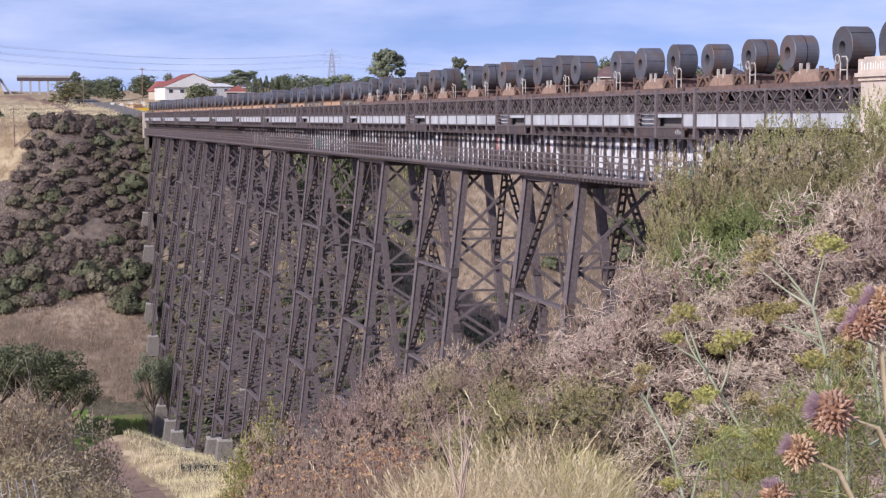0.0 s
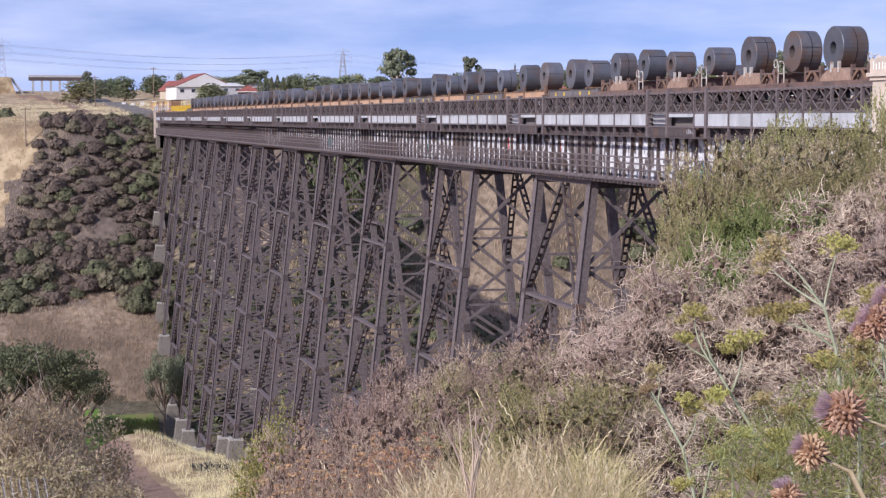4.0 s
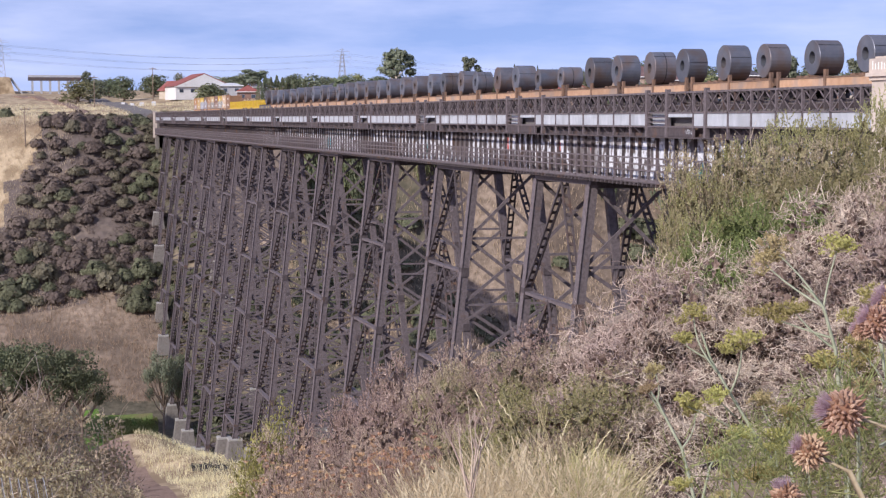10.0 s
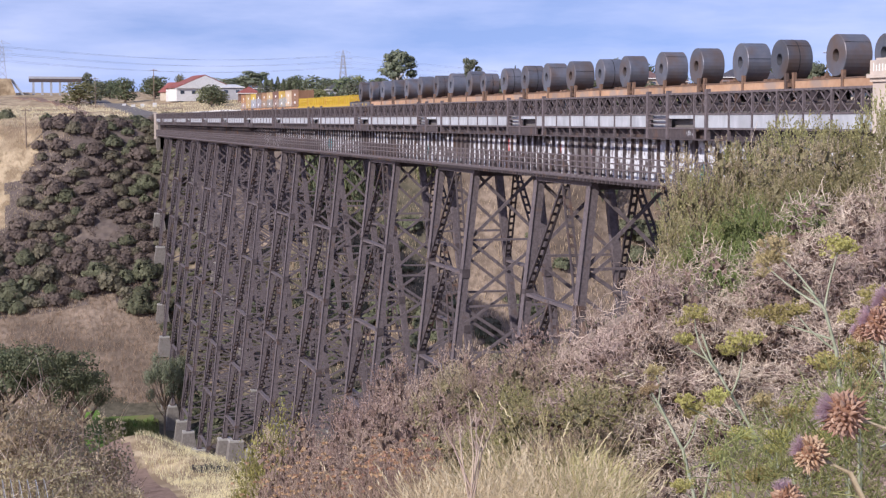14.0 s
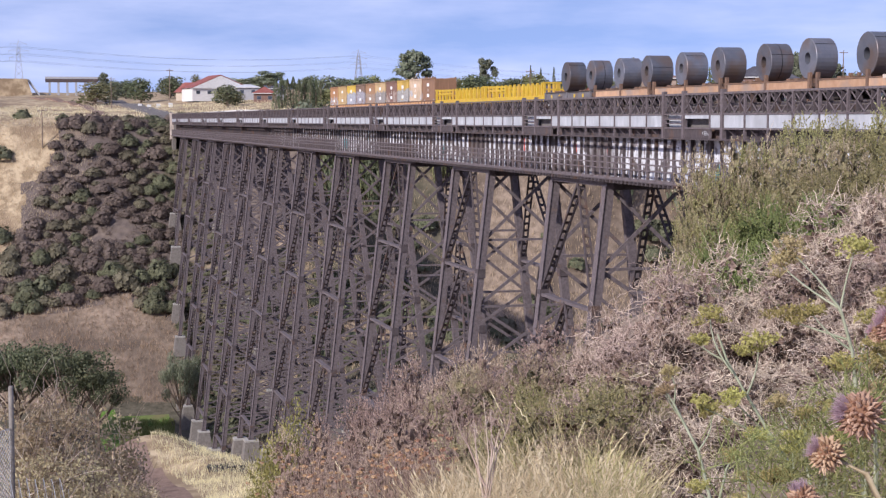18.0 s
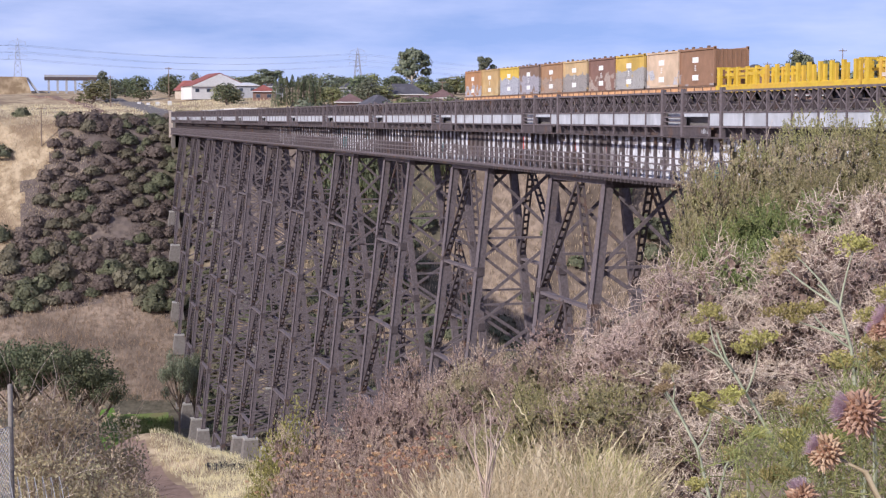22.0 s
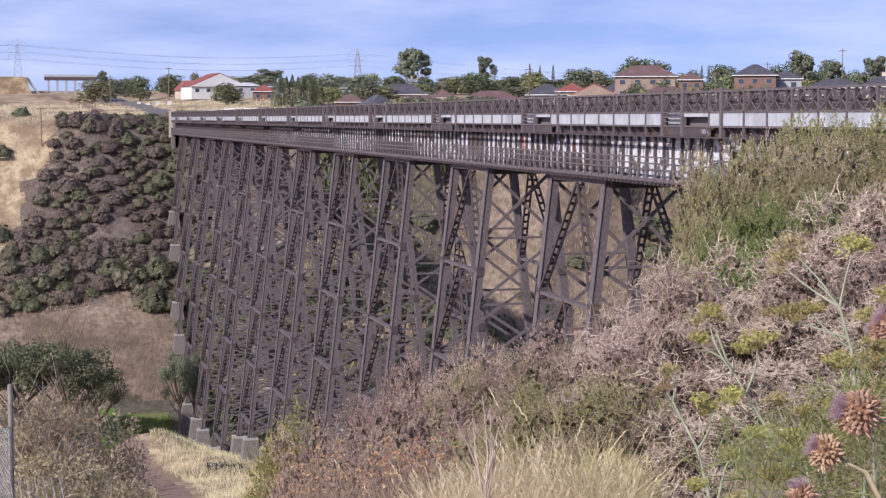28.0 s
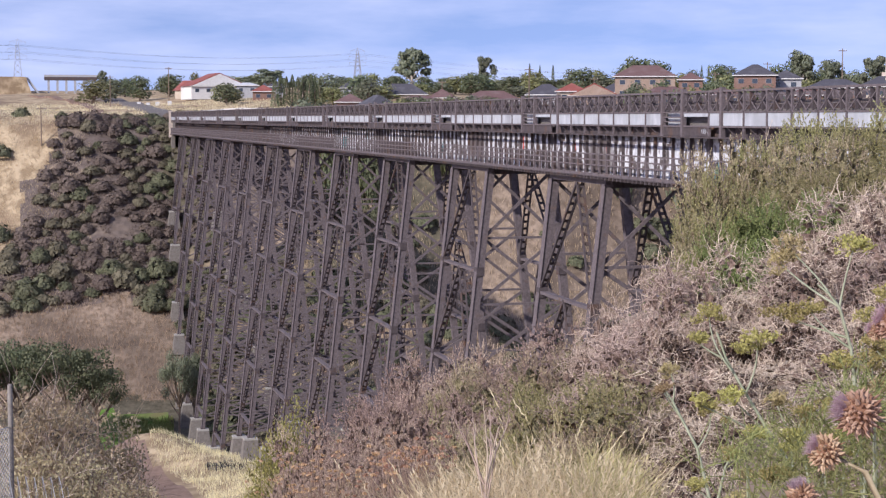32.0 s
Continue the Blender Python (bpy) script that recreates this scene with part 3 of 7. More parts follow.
pillar(71.2, 0.0)
pillar(71.2, -7.2)
pillar(451.0, 0.0, True)
pillar(451.0, -7.2, True)
for x0, x1 in ((56.0, 72.4), (448.3, 462.0)):
    t = thing("abutment", "concrete bridge abutment set into the bank", "abutment", "abutments of the viaduct")
    part("wall", Acc().box(x0, x1, -6.2, -0.95, 43.0, 55.45), CONCRETE, t)
    part("bearing_shelf", Acc().box(x0, x1, -7.2, -0.1, 43.0, 50.6), CONCRETE, t)
    part("approach_fill", Acc().box(x0 - 0.1 if x0 < 100 else x0, x1 + (0 if x0 < 100 else 60), -6.5, -0.9, 54.9, 55.6), BALLAST, t)


# ------------------------------------------------------------ moving train
def gone(t):
    """Metres that the train has rolled by t seconds."""
    return 20.2 * t - 0.0295 * t * t - 0.55


ROLLING = []
PITCH = 12.68
ORANGE = surf("orange_wagon_paint", (0.42, 0.245, 0.145), (0.50, 0.315, 0.20), 2.0, 0.7, 0.0, 0.1, (0.34, 0.25, 0.20), 0.45, local=True, vary=0.18, cut3=(0.5, 0.62))
RUSTW = surf("wagon_rust", (0.235, 0.14, 0.092), (0.155, 0.098, 0.07), 2.5, 0.85, 0.0, 0.15, (0.10, 0.07, 0.06), 0.6, local=True)
GREYW = surf("grey_wagon_paint", (0.13, 0.12, 0.13), (0.18, 0.165, 0.17), 2.0, 0.7, 0.0, 0.1, (0.16, 0.11, 0.08), 0.6, local=True)
BROWNW = surf("brown_wagon_paint", (0.135, 0.085, 0.075), (0.19, 0.122, 0.105), 2.0, 0.8, 0.0, 0.15, (0.10, 0.075, 0.07), 0.7, local=True, vary=0.15)
COILM = surf("coil_steel", (0.118, 0.124, 0.150), (0.160, 0.160, 0.182), 1.2, 0.45, 0.4, 0.04, (0.15, 0.108, 0.088), 0.55, local=True, vary=0.22, cut3=(0.46, 0.70))
COILRUST = surf("rusty_coil_steel", (0.105, 0.105, 0.125), (0.15, 0.142, 0.155), 1.2, 0.55, 0.4, 0.05, (0.150, 0.105, 0.088), 0.75, local=True, vary=0.2, cut3=(0.50, 0.66))
STRAP = surf("strap_steel", (0.03, 0.03, 0.035), (0.05, 0.05, 0.055), 3.0, 0.4, 0.6, 0.0)
YELLOW = surf("yellow_paint", (0.52, 0.335, 0.03), (0.62, 0.43, 0.05), 2.0, 0.6, 0.0, 0.05, (0.55, 0.33, 0.06), 0.7, local=True)
WHITE = surf("white_paint", (0.74, 0.72, 0.70), (0.82, 0.81, 0.79), 2.0, 0.6, 0.0, 0.0)
PALEGREY = surf("worn_pale_paint", (0.42, 0.39, 0.36), (0.55, 0.52, 0.48), 4.0, 0.8, 0.0, 0.1, (0.25, 0.17, 0.13), 1.5, local=True)
TANM = surf("tan_mound", (0.26, 0.17, 0.13), (0.35, 0.24, 0.185), 3.0, 0.9, 0.0, 0.2, local=True)
IRON = surf("dark_iron", (0.05, 0.042, 0.04), (0.085, 0.068, 0.06), 4.0, 0.7, 0.3, 0.1)
# far edge of each coil along the train, and its top over the wagon floor
OLD_COILS = [(78.5, 2.35), (83.5, 2.22), (89.8, 2.05), (95.0, 2.05), (101.2, 2.03), (107.0, 2.24), (112.8, 2.23), (117.8, 2.21), (126.4, 2.19), (130.8, 2.36), (136.0, 2.37), (140.8, 2.36), (146.3, 2.33), (151.3, 2.33), (156.6, 2.29), (166.1, 2.32), (171.3, 2.32), (177.2, 2.26), (182.8, 1.84), (189.2, 1.81), (194.6, 2.15), (200.4, 2.13)]
COILS_A = [(206.1, 1.78), (210.8, 2.02), (217.6, 1.98), (223.6, 1.96), (230.4, 1.68), (236.8, 1.99), (242.6, 1.88), (248.5, 1.64), (255.1, 1.97), (261.1, 1.67), (267.9, 1.85), (273.8, 1.95), (281.1, 1.7), (287.1, 1.68), (293.6, 1.75), (299.4, 1.9), (306.2, 1.94), (311.8, 1.94), (318.6, 1.95), (324.4, 1.99), (331.1, 1.45), (337.1, 1.44), (343.9, 1.95)]
COILS_B = [(349.9, 1.97), (357.1, 1.75), (362.4, 1.97), (369.4, 1.98), (374.9, 2.01), (381.8, 1.98), (387.9, 1.97), (395.1, 1.96), (400.2, 1.9), (407.1, 1.98), (413.4, 2.01), (419.6, 2.0), (426.1, 1.96), (432.9, 1.68), (437.9, 2.02), (445.1, 2.0), (450.9, 1.93), (457.9, 2.0), (464.1, 1.92), (470.6, 1.93), (476.6, 1.95), (483.2, 2.0), (489.6, 2.07)]


def rolls(ob, x0):
    ROLLING.append((ob, x0))
    return ob


def ring(a, cx, cz, R, r0, y0, y1, n=28, soft=0.03):
    """A thick ring about an axis along y, with softened rims."""
    prof = [(r0, y0), (R - soft, y0), (R, y0 + soft), (R, y1 - soft), (R - soft, y1), (r0, y1)]
    b, m = len(a.v), len(prof)
    for k in range(n):
        g = 2 * math.pi * k / n
        for rad, y in prof:
            a.v.append((cx + rad * math.cos(g), y, cz + rad * math.sin(g)))
    for k in range(n):
        j = (k + 1) % n
        for i in range(m):
            i2 = (i + 1) % m
            a.f.append((b + k * m + i, b + k * m + i2, b + j * m + i2, b + j * m + i))
    return a


def coil(x, bottom, dia, width, rusty):
    c = thing("steel_coil", "rust-brown rolled steel coil strapped on a rail wagon" if rusty else "blue-grey rolled steel coil strapped on a rail wagon", "steel coil", "steel coils on the train")
    R = dia / 2
    part("winding", ring(Acc(), 0, 0, R, 0.36, -width / 2, width / 2, 32), COILRUST if rusty else COILM, c)
    off = rnd(-0.1, 0.1)
    if rnd(0, 1) < 0.3:
        part("strap", ring(Acc(), 0, 0, R + 0.012, R - 0.02, off - 0.025, off + 0.025, 32, 0.004), STRAP, c)
    if rnd(0, 1) < 0.8:
        g = rnd(0.15, 0.9)
        seam = Acc().box(R * math.cos(math.pi - g) - 0.02, R * math.cos(math.pi - g) + 0.02, -width / 2 + 0.02, width / 2 - 0.02, R * math.sin(g) - 0.012, R * math.sin(g) + 0.012)
        part("outer_lap", seam, STRAP, c)
    c.location = (x, TRACK_Y, bottom + R)
    return rolls(c, x)


BOGIE = Acc()
for y in (-0.85, 0.85):
    BOGIE.box(-1.15, 1.15, y - 0.08, y + 0.08, 56.38, 56.62).box(-0.3, 0.3, y - 0.1, y + 0.1, 56.2, 56.66)
BOGIE.box(-0.25, 0.25, -0.9, 0.9, 56.4, 56.68)
BOGIE = BOGIE.mesh("bogie", IRON)
WHEEL = Acc()
for y in (-0.755, 0.755):
    ring(WHEEL, 0, 56.46, 0.46, 0.06, y - 0.06, y + 0.06, 20, 0.02)
WHEEL.tube([(0, -0.8, 56.46), (0, 0.8, 56.46)], [0.08, 0.08], 8)
WHEEL = WHEEL.mesh("wheelset", IRON)


def bogies(w, length):
    for x in (2.0, length - 2.0):
        b = part("bogie", BOGIE, IRON, w, "dark iron bogie", at=(x, 0, 0))
        for d in (-0.85, 0.85):
            part("wheelset", WHEEL, IRON, b, at=(d, 0, 0))
    part("coupler", Acc().box(-0.35, 0.3, -0.15, 0.15, 56.6, 56.9), IRON, w)
    part("centre_sill", Acc().box(0.3, length - 0.3, -0.35, 0.35, 56.55, 56.95), IRON, w)


CRADLE = Acc()
for s in (-1, 1):
    CRADLE.prism([(s * 0.25, -1.1), (s * 0.75, -1.1), (s * 0.75, 1.1), (s * 0.25, 1.1)][::s], 57.1, 57.52)
CRADLE = CRADLE.mesh("coil_cradle", RUSTW)


def low_wagon(paint, grey):
    """A coil wagon with low panelled sides and short posts."""
    L = PITCH
    w = thing("coil_wagon", "dark grey coil wagon with yellow-marked low sides" if grey else "orange-brown coil wagon with low panelled sides and posts", "rail wagon", "wagons of the steel train")
    part("floor", Acc().box(0.3, L - 0.3, -1.25, 1.25, 56.9, 57.1), RUSTW, w)
    for y in (1.28, -1.28):
        for k in range(2):
            xa, xb = 0.45 + k * (L / 2 - 0.3), L / 2 + k * (L / 2 - 0.6)
            part("side_panel", Acc().box(xa, xb - 0.1, y - 0.03, y + 0.03, 56.66, 57.22), paint, w)
        part("top_rail", Acc().box(0.35, L - 0.35, y - 0.06, y + 0.06, 57.22, 57.30), IRON if grey else RUSTW, w)
        part("sole_bar", Acc().box(0.3, L - 0.3, y - 0.05, y + 0.05, 56.56, 56.66), IRON, w)
        for x in (0.5, L / 2, L - 0.5):
            part("side_post", Acc().box(x - 0.13, x + 0.13, y - 0.09, y + 0.09, 56.6, 57.3 if grey else 57.70), GREYW if grey else RUSTW, w)
        if grey and y > 0:
            for x in (2.2, 4.3, 8.2, 10.3):
                part("yellow_mark", Acc().box(x, x + 0.4, y + 0.03, y + 0.036, 56.82, 57.1), YELLOW, w, "yellow painted patch")
    for x in (3.2, 9.5):
        part("coil_cradle", CRADLE, RUSTW, w, at=(x, 0, -0.1))
    for x in (0.5, L - 0.5):
        part("end_board", Acc().box(x - 0.08, x + 0.08, -1.2, 1.2, 57.1, 57.36), GREYW if grey else RUSTW, w)
    for x in (1.6, 4.9, 6.35, 7.9, 11.1):
        part("chock", Acc().box(x - 0.3, x + 0.3, -0.9, 1.0, 57.1, 57.26), GREYW if grey else RUSTW, w)
    bogies(w, L)
    return w


random.seed(5)
PROTO = {}
GREYS = (0, 18, 20, 22)
for n in range(23):
    front = 480.1 - PITCH * n
    key = n in GREYS
    if key not in PROTO:
        w = PROTO[key] = low_wagon(GREYW if key else ORANGE, key)
        w.location = (front, TRACK_Y, 0)
    else:
        w = copy_thing(PROTO[key], pose(front, TRACK_Y, 0))
    rolls(w, front)
for i, (x, top) in enumerate(COILS_A + COILS_B):
    d = top - 0.05
    coil(x - d / 2, 57.78 - 0.21 * d, 1.21 * d, rnd(1.35, 1.65) if d > 1.4 else 1.7, random.random() < (0.08 if i < 22 else 0.25))
for x, top in OLD_COILS:
    coil(x - (top - 0.37) / 2, 58.12 - 0.23 * (top - 0.37), 1.23 * (top - 0.37), rnd(1.3, 1.55), random.random() < 0.7)


def old_wagon():
    """A brown wagon with coil racks, sloping hoods and hand hoops."""
    L = 11.15
    w = thing("rack_wagon", "dark rusty brown wagon with coil racks and tan hoods", "rail wagon", "wagons of the steel train")
    part("floor", Acc().box(0.25, L - 0.25, -1.3, 1.3, 56.8, 57.05), BROWNW, w)
    for x in (2.9, 8.3):
        a = Acc().box(x - 1.0, x + 1.0, -1.2, 1.2, 57.56, 57.68).box(x - 0.8, x + 0.8, -1.0, 0.9, 57.05, 57.56)
        for s in (-0.9, 0.9):
            a.box(x + s - 0.1, x + s + 0.1, -1.2, -1.0, 57.05, 57.9).box(x + s - 0.1, x + s + 0.1, 1.0, 1.2, 57.05, 57.9)
        part("coil_rack", a, BROWNW, w)
        a = Acc()
        for s in (-1, 1):
            a.beam((x + s * 0.8, 1.2, 57.05), (x + s * 0.2, 1.2, 57.56), 0.08, 0.16)
        part("rack_brace", a, RUSTW, w)
    for y in (1.26, -1.26):
        part("side_sill", Acc().box(0.2, L - 0.2, y - 0.06, y + 0.06, 56.6, 57.0), BROWNW, w)
    # tan hood: a flattened half-round in the middle
    a = Acc()
    n, m = 10, 5
    for j in range(m + 1):
        y = -1.0 + 2.2 * j / m
        for i in range(n + 1):
            g = math.pi * i / n
            a.v.append((L / 2 - 1.85 * math.cos(g), y, 57.05 + 0.72 * math.sin(g) ** 1.3))
    for j in range(m):
        for i in range(n):
            p = j * (n + 1) + i
            a.f.append((p, p + 1, p + n + 2, p + n + 1))
    a.f.append(tuple(range(n + 1))[::-1])
    a.f.append(tuple(m * (n + 1) + i for i in range(n + 1)))
    part("hood", a, TANM, w, "tan rounded hood")
    for x in (L / 2 - 0.35, L / 2 + 0.5):
        part("stub_post", Acc().box(x - 0.07, x + 0.07, 1.1, 1.24, 57.5, 58.1), PALEGREY, w, "short pale post")
    for x in (0.7,):
        a = Acc().tube([(x, 1.2, 57.05), (x, 1.2, 58.1), (x + 0.15, 1.2, 58.3), (x + 0.6, 1.2, 58.3), (x + 0.75, 1.2, 58.1), (x + 0.75, 1.2, 57.05)], [0.04] * 6, 6)
        a.tube([(x, 1.2, 57.6), (x + 0.75, 1.2, 57.6)], [0.03, 0.03], 6)
        part("hand_hoop", a, PALEGREY, w, "pale tubular hand hoop")
        part("brake_wheel", ring(Acc(), x + 1.25, 58.2, 0.26, 0.21, 1.1, 1.15, 18, 0.01), PALEGREY, w, "pale hand-brake wheel")
    bogies(w, L)
    return w


for n in range(13):
    front = 203.0 - 11.15 * (n + 1)
    w = old_wagon() if n == 0 else copy_thing(w, pose(front, TRACK_Y, 0))
    w.location = (front, TRACK_Y, 0)
    rolls(w, front)


BRIGHT = surf("bright_orange_paint", (0.60, 0.30, 0.13), (0.66, 0.38, 0.20), 2.0, 0.7, 0.0, 0.1, (0.42, 0.25, 0.15), 0.8, local=True, cut3=(0.55, 0.7))


def flat_wagon():
    L = 12.7
    w = thing("container_wagon", "rusty orange skeletal wagon carrying two steel containers", "rail wagon", "wagons of the steel train")
    for y in (1.15, -1.15):
        part("side_sill", Acc().box(0.1, L - 0.1, y - 0.08, y + 0.08, 56.72, 57.02), BRIGHT, w)
        part("deck_edge", Acc().box(0.1, L - 0.1, y - 0.12, y + 0.12, 57.02, 57.12), RUSTW, w)
        for k in range(9):
            x = 0.7 + 1.4 * k
            part("outrigger", Acc().box(x - 0.06, x + 0.06, y - 0.11, y + 0.11, 56.66, 57.02), RUSTW, w)
    part("floor", Acc().box(0.1, L - 0.1, -1.05, 1.05, 56.95, 57.12), RUSTW, w)
    bogies(w, L)
    return w


PLATES = [(0.44, 0.23, 0.11), (0.52, 0.35, 0.16), (0.66, 0.45, 0.08), (0.24, 0.155, 0.11), (0.38, 0.22, 0.12), (0.58, 0.41, 0.22), (0.24, 0.135, 0.105), (0.60, 0.40, 0.10), (0.62, 0.46, 0.32), (0.30, 0.17, 0.105)]
SAY = ["rust-brown", "tan", "faded yellow", "dark brown", "brown", "tan and grey", "dark purple-brown", "yellow-tan", "beige", "rusty brown"]


def patched(m, col, z0, amount):
    """Adds sprayed-over patches to a container's paint, mostly below z0, and thin dark and pale strokes."""
    nt = m.node_tree
    n, ln = nt.nodes.new, nt.links.new
    p = nt.nodes["Principled BSDF"]
    old = p.inputs["Base Color"].links[0].from_socket
    co = n("ShaderNodeTexCoord").outputs["Object"]
    info = n("ShaderNodeObjectInfo")
    sep = n("ShaderNodeSeparateXYZ")
    ln(co, sep.inputs[0])
    ns = n("ShaderNodeTexNoise")
    ns.noise_dimensions = "4D"
    ns.inputs["Scale"].default_value, ns.inputs["Detail"].default_value = 0.9, 3
    ln(co, ns.inputs["Vector"])
    wv = n("ShaderNodeMath")
    wv.operation = "MULTIPLY"
    wv.inputs[1].default_value = 40.0
    ln(info.outputs["Random"], wv.inputs[0])
    ln(wv.outputs[0], ns.inputs["W"])
    lean = n("ShaderNodeMapRange")
    lean.inputs[1].default_value, lean.inputs[2].default_value = z0 + 0.35, z0 - 0.45
    lean.inputs[3].default_value, lean.inputs[4].default_value = -0.35, amount
    ln(sep.outputs[2], lean.inputs[0])
    add = n("ShaderNodeMath")
    ln(ns.outputs[0], add.inputs[0])
    ln(lean.outputs[0], add.inputs[1])
    cut = n("ShaderNodeMapRange")
    cut.inputs[1].default_value, cut.inputs[2].default_value = 0.52, 0.56
    ln(add.outputs[0], cut.inputs[0])
    mx = n("ShaderNodeMix")
    mx.data_type = "RGBA"
    mx.inputs["B"].default_value = (*col, 1)
    ln(cut.outputs[0], mx.inputs["Factor"])
    ln(old, mx.inputs["A"])
    # strokes: thin bands of a warped noise
    st = n("ShaderNodeTexNoise")
    st.inputs["Scale"].default_value, st.inputs["Detail"].default_value, st.inputs["Distortion"].default_value = 2.1, 1, 1.5
    ln(co, st.inputs["Vector"])
    rp = n("ShaderNodeValToRGB")
    e = rp.color_ramp
    e.elements[0].position, e.elements[0].color = 0.0, (0, 0, 0, 1)
    e.elements[1].position, e.elements[1].color = 1.0, (0, 0, 0, 1)
    for pos, v in ((0.50, 0), (0.515, 0.7), (0.545, 0.7), (0.56, 0)):
        e.elements.new(pos).color = (v, v, v, 1)
    ln(st.outputs[0], rp.inputs[0])
    low = n("ShaderNodeMath")
    low.operation = "MULTIPLY"
    ln(rp.outputs[0], low.inputs[0])
    ln(cut.outputs[0], low.inputs[1])
    m2 = n("ShaderNodeMix")
    m2.data_type = "RGBA"
    m2.inputs["B"].default_value = (0.09, 0.085, 0.10, 1)
    ln(low.outputs[0], m2.inputs["Factor"])
    ln(mx.outputs["Result"], m2.inputs["A"])
    ln(m2.outputs["Result"], p.inputs["Base Color"])


PATCH = [((0.40, 0.38, 0.40), 1.3, 0.08), ((0.52, 0.38, 0.20), 1.5, 0.02), ((0.38, 0.38, 0.42), 1.75, 0.2), ((0.34, 0.32, 0.35), 1.9, 0.12), ((0.34, 0.25, 0.19), 1.5, 0.1), ((0.30, 0.27, 0.25), 1.5, 0.25), ((0.38, 0.30, 0.25), 1.5, 0.05), ((0.36, 0.34, 0.32), 1.6, 0.2), ((0.46, 0.45, 0.47), 1.6, -0.02), ((0.36, 0.30, 0.28), 1.2, -0.02)]


def container(col, word, patch):
    m = surf("container_paint", col, tuple(c * 0.8 for c in col), 1.3, 0.75, 0.0, 0.1, tuple(c * 0.7 for c in col), 0.30, local=True, cut3=(0.54, 0.7))
    patched(m, *patch)
    c = thing("steel_container", word + " open-top steel container with sprayed-over patches", "container", "containers on the train")
    L, W, Hh = 5.95, 2.44, 2.46
    a = Acc().box(-L / 2 + 0.05, L / 2 - 0.05, -W / 2 + 0.06, W / 2 - 0.06, 0.02, Hh - 0.12)
    part("body", a, m, c)
    rib = Acc().box(-0.05, 0.05, -0.045, 0.045, 0.1, Hh - 0.1).mesh("rib", m)
    for x in (-L / 2 + 0.08, L / 2 - 0.08):
        for y in (-W / 2 + 0.08, W / 2 - 0.08):
            part("corner_post", Acc().box(x - 0.08, x + 0.08, y - 0.08, y + 0.08, 0, Hh + 0.06), m, c)
        for k in range(7):
            part("end_rib", rib, m, c, at=(x, -0.96 + 0.32 * k, 0))
    for y in (-W / 2 + 0.05, W / 2 - 0.05):
        part("top_rail", Acc().box(-L / 2, L / 2, y - 0.06, y + 0.06, Hh - 0.12, Hh), m, c)
        part("bottom_rail", Acc().box(-L / 2, L / 2, y - 0.06, y + 0.06, 0, 0.14), m, c)
    for x in (-1.9, -0.6, 0.7, 1.9):
        part("lifting_lug", Acc().box(x - 0.12, x + 0.12, W / 2 - 0.14, W / 2 + 0.0, Hh, Hh + rnd(0.06, 0.16)), RUSTW, c)
    for z, h in ((1.72, 0.36), (0.55, 0.36)):
        part("label_plate", Acc().box(-0.5 + 0.3, 0.5 + 0.3, W / 2 - 0.06, W / 2 - 0.05, z - h / 2, z + h / 2), WHITE, c, "white label plate")
    for k in range(3):
        part("marking_bar", Acc().box(0.2, 0.42, W / 2 - 0.06, W / 2 - 0.052, 1.0 + 0.14 * k, 1.07 + 0.14 * k), WHITE, c)
    return c


for n in range(5):
    front = 532.1 + 12.68 * n
    w = flat_wagon() if n == 0 else copy_thing(w, pose(front, TRACK_Y, 0))
    w.location = (front, TRACK_Y, 0)
    rolls(w, front)
    for k in (0, 1):
        i = 9 - (2 * n + k)
        c = container(PLATES[i], SAY[i], PATCH[i])
        x = front + 3.25 + 6.15 * k
        c.location = (x, TRACK_Y, 57.14)
        rolls(c, x)


def stake_wagon():
    L = 19.6
    w = thing("stake_wagon", "bright yellow flat wagon with rows of upright stanchions", "rail wagon", "wagons of the steel train")
    part("floor", Acc().box(0.15, L - 0.15, -1.2, 1.2, 56.95, 57.12), YELLOW, w)
    stake = Acc().box(-0.15, 0.15, -0.09, 0.09, 57.0, 58.2).mesh("stanchion", YELLOW)
    for y in (1.2, -1.2):
        part("side_sill", Acc().box(0.1, L - 0.1, y - 0.07, y + 0.07, 56.62, 57.06), YELLOW, w)
        for k in range(14):
            part("stanchion", stake, YELLOW, w, at=(0.7 + 1.4 * k, y, 0))
        for k in range(4):
            x = L - 1.9 - 1.6 * k
            part("side_frame", Acc().box(x - 1.0, x + 0.3, y - 0.05, y + 0.05, 57.65, 57.83).box(x - 1.0, x + 0.3, y - 0.05, y + 0.05, 57.98, 58.1), YELLOW, w)
    for x in (0.3, L - 0.3):
        for y in (-1.12, 0.0, 1.12):
            part("end_post", Acc().box(x - 0.1, x + 0.1, y - 0.09, y + 0.09, 57.1, 58.25), YELLOW, w)
        for z in (57.55, 58.12):
            part("end_rail", Acc().box(x - 0.07, x + 0.07, -1.25, 1.25, z, z + 0.14), YELLOW, w)
    bogies(w, L)
    return w


for n in range(2):
    front = 492.9 + 19.6 * n
    w = stake_wagon() if n == 0 else copy_thing(w, pose(front, TRACK_Y, 0))
    w.location = (front, TRACK_Y, 0)
    rolls(w, front)


# ------------------------------------------------------------ plants
def spot(bearing, dist):
    """Ground plan from the camera: bearing in degrees from the bridge's line towards the near abutment."""
    a = radians(bearing)
    return dist * math.cos(a), 39.6 - dist * math.sin(a)


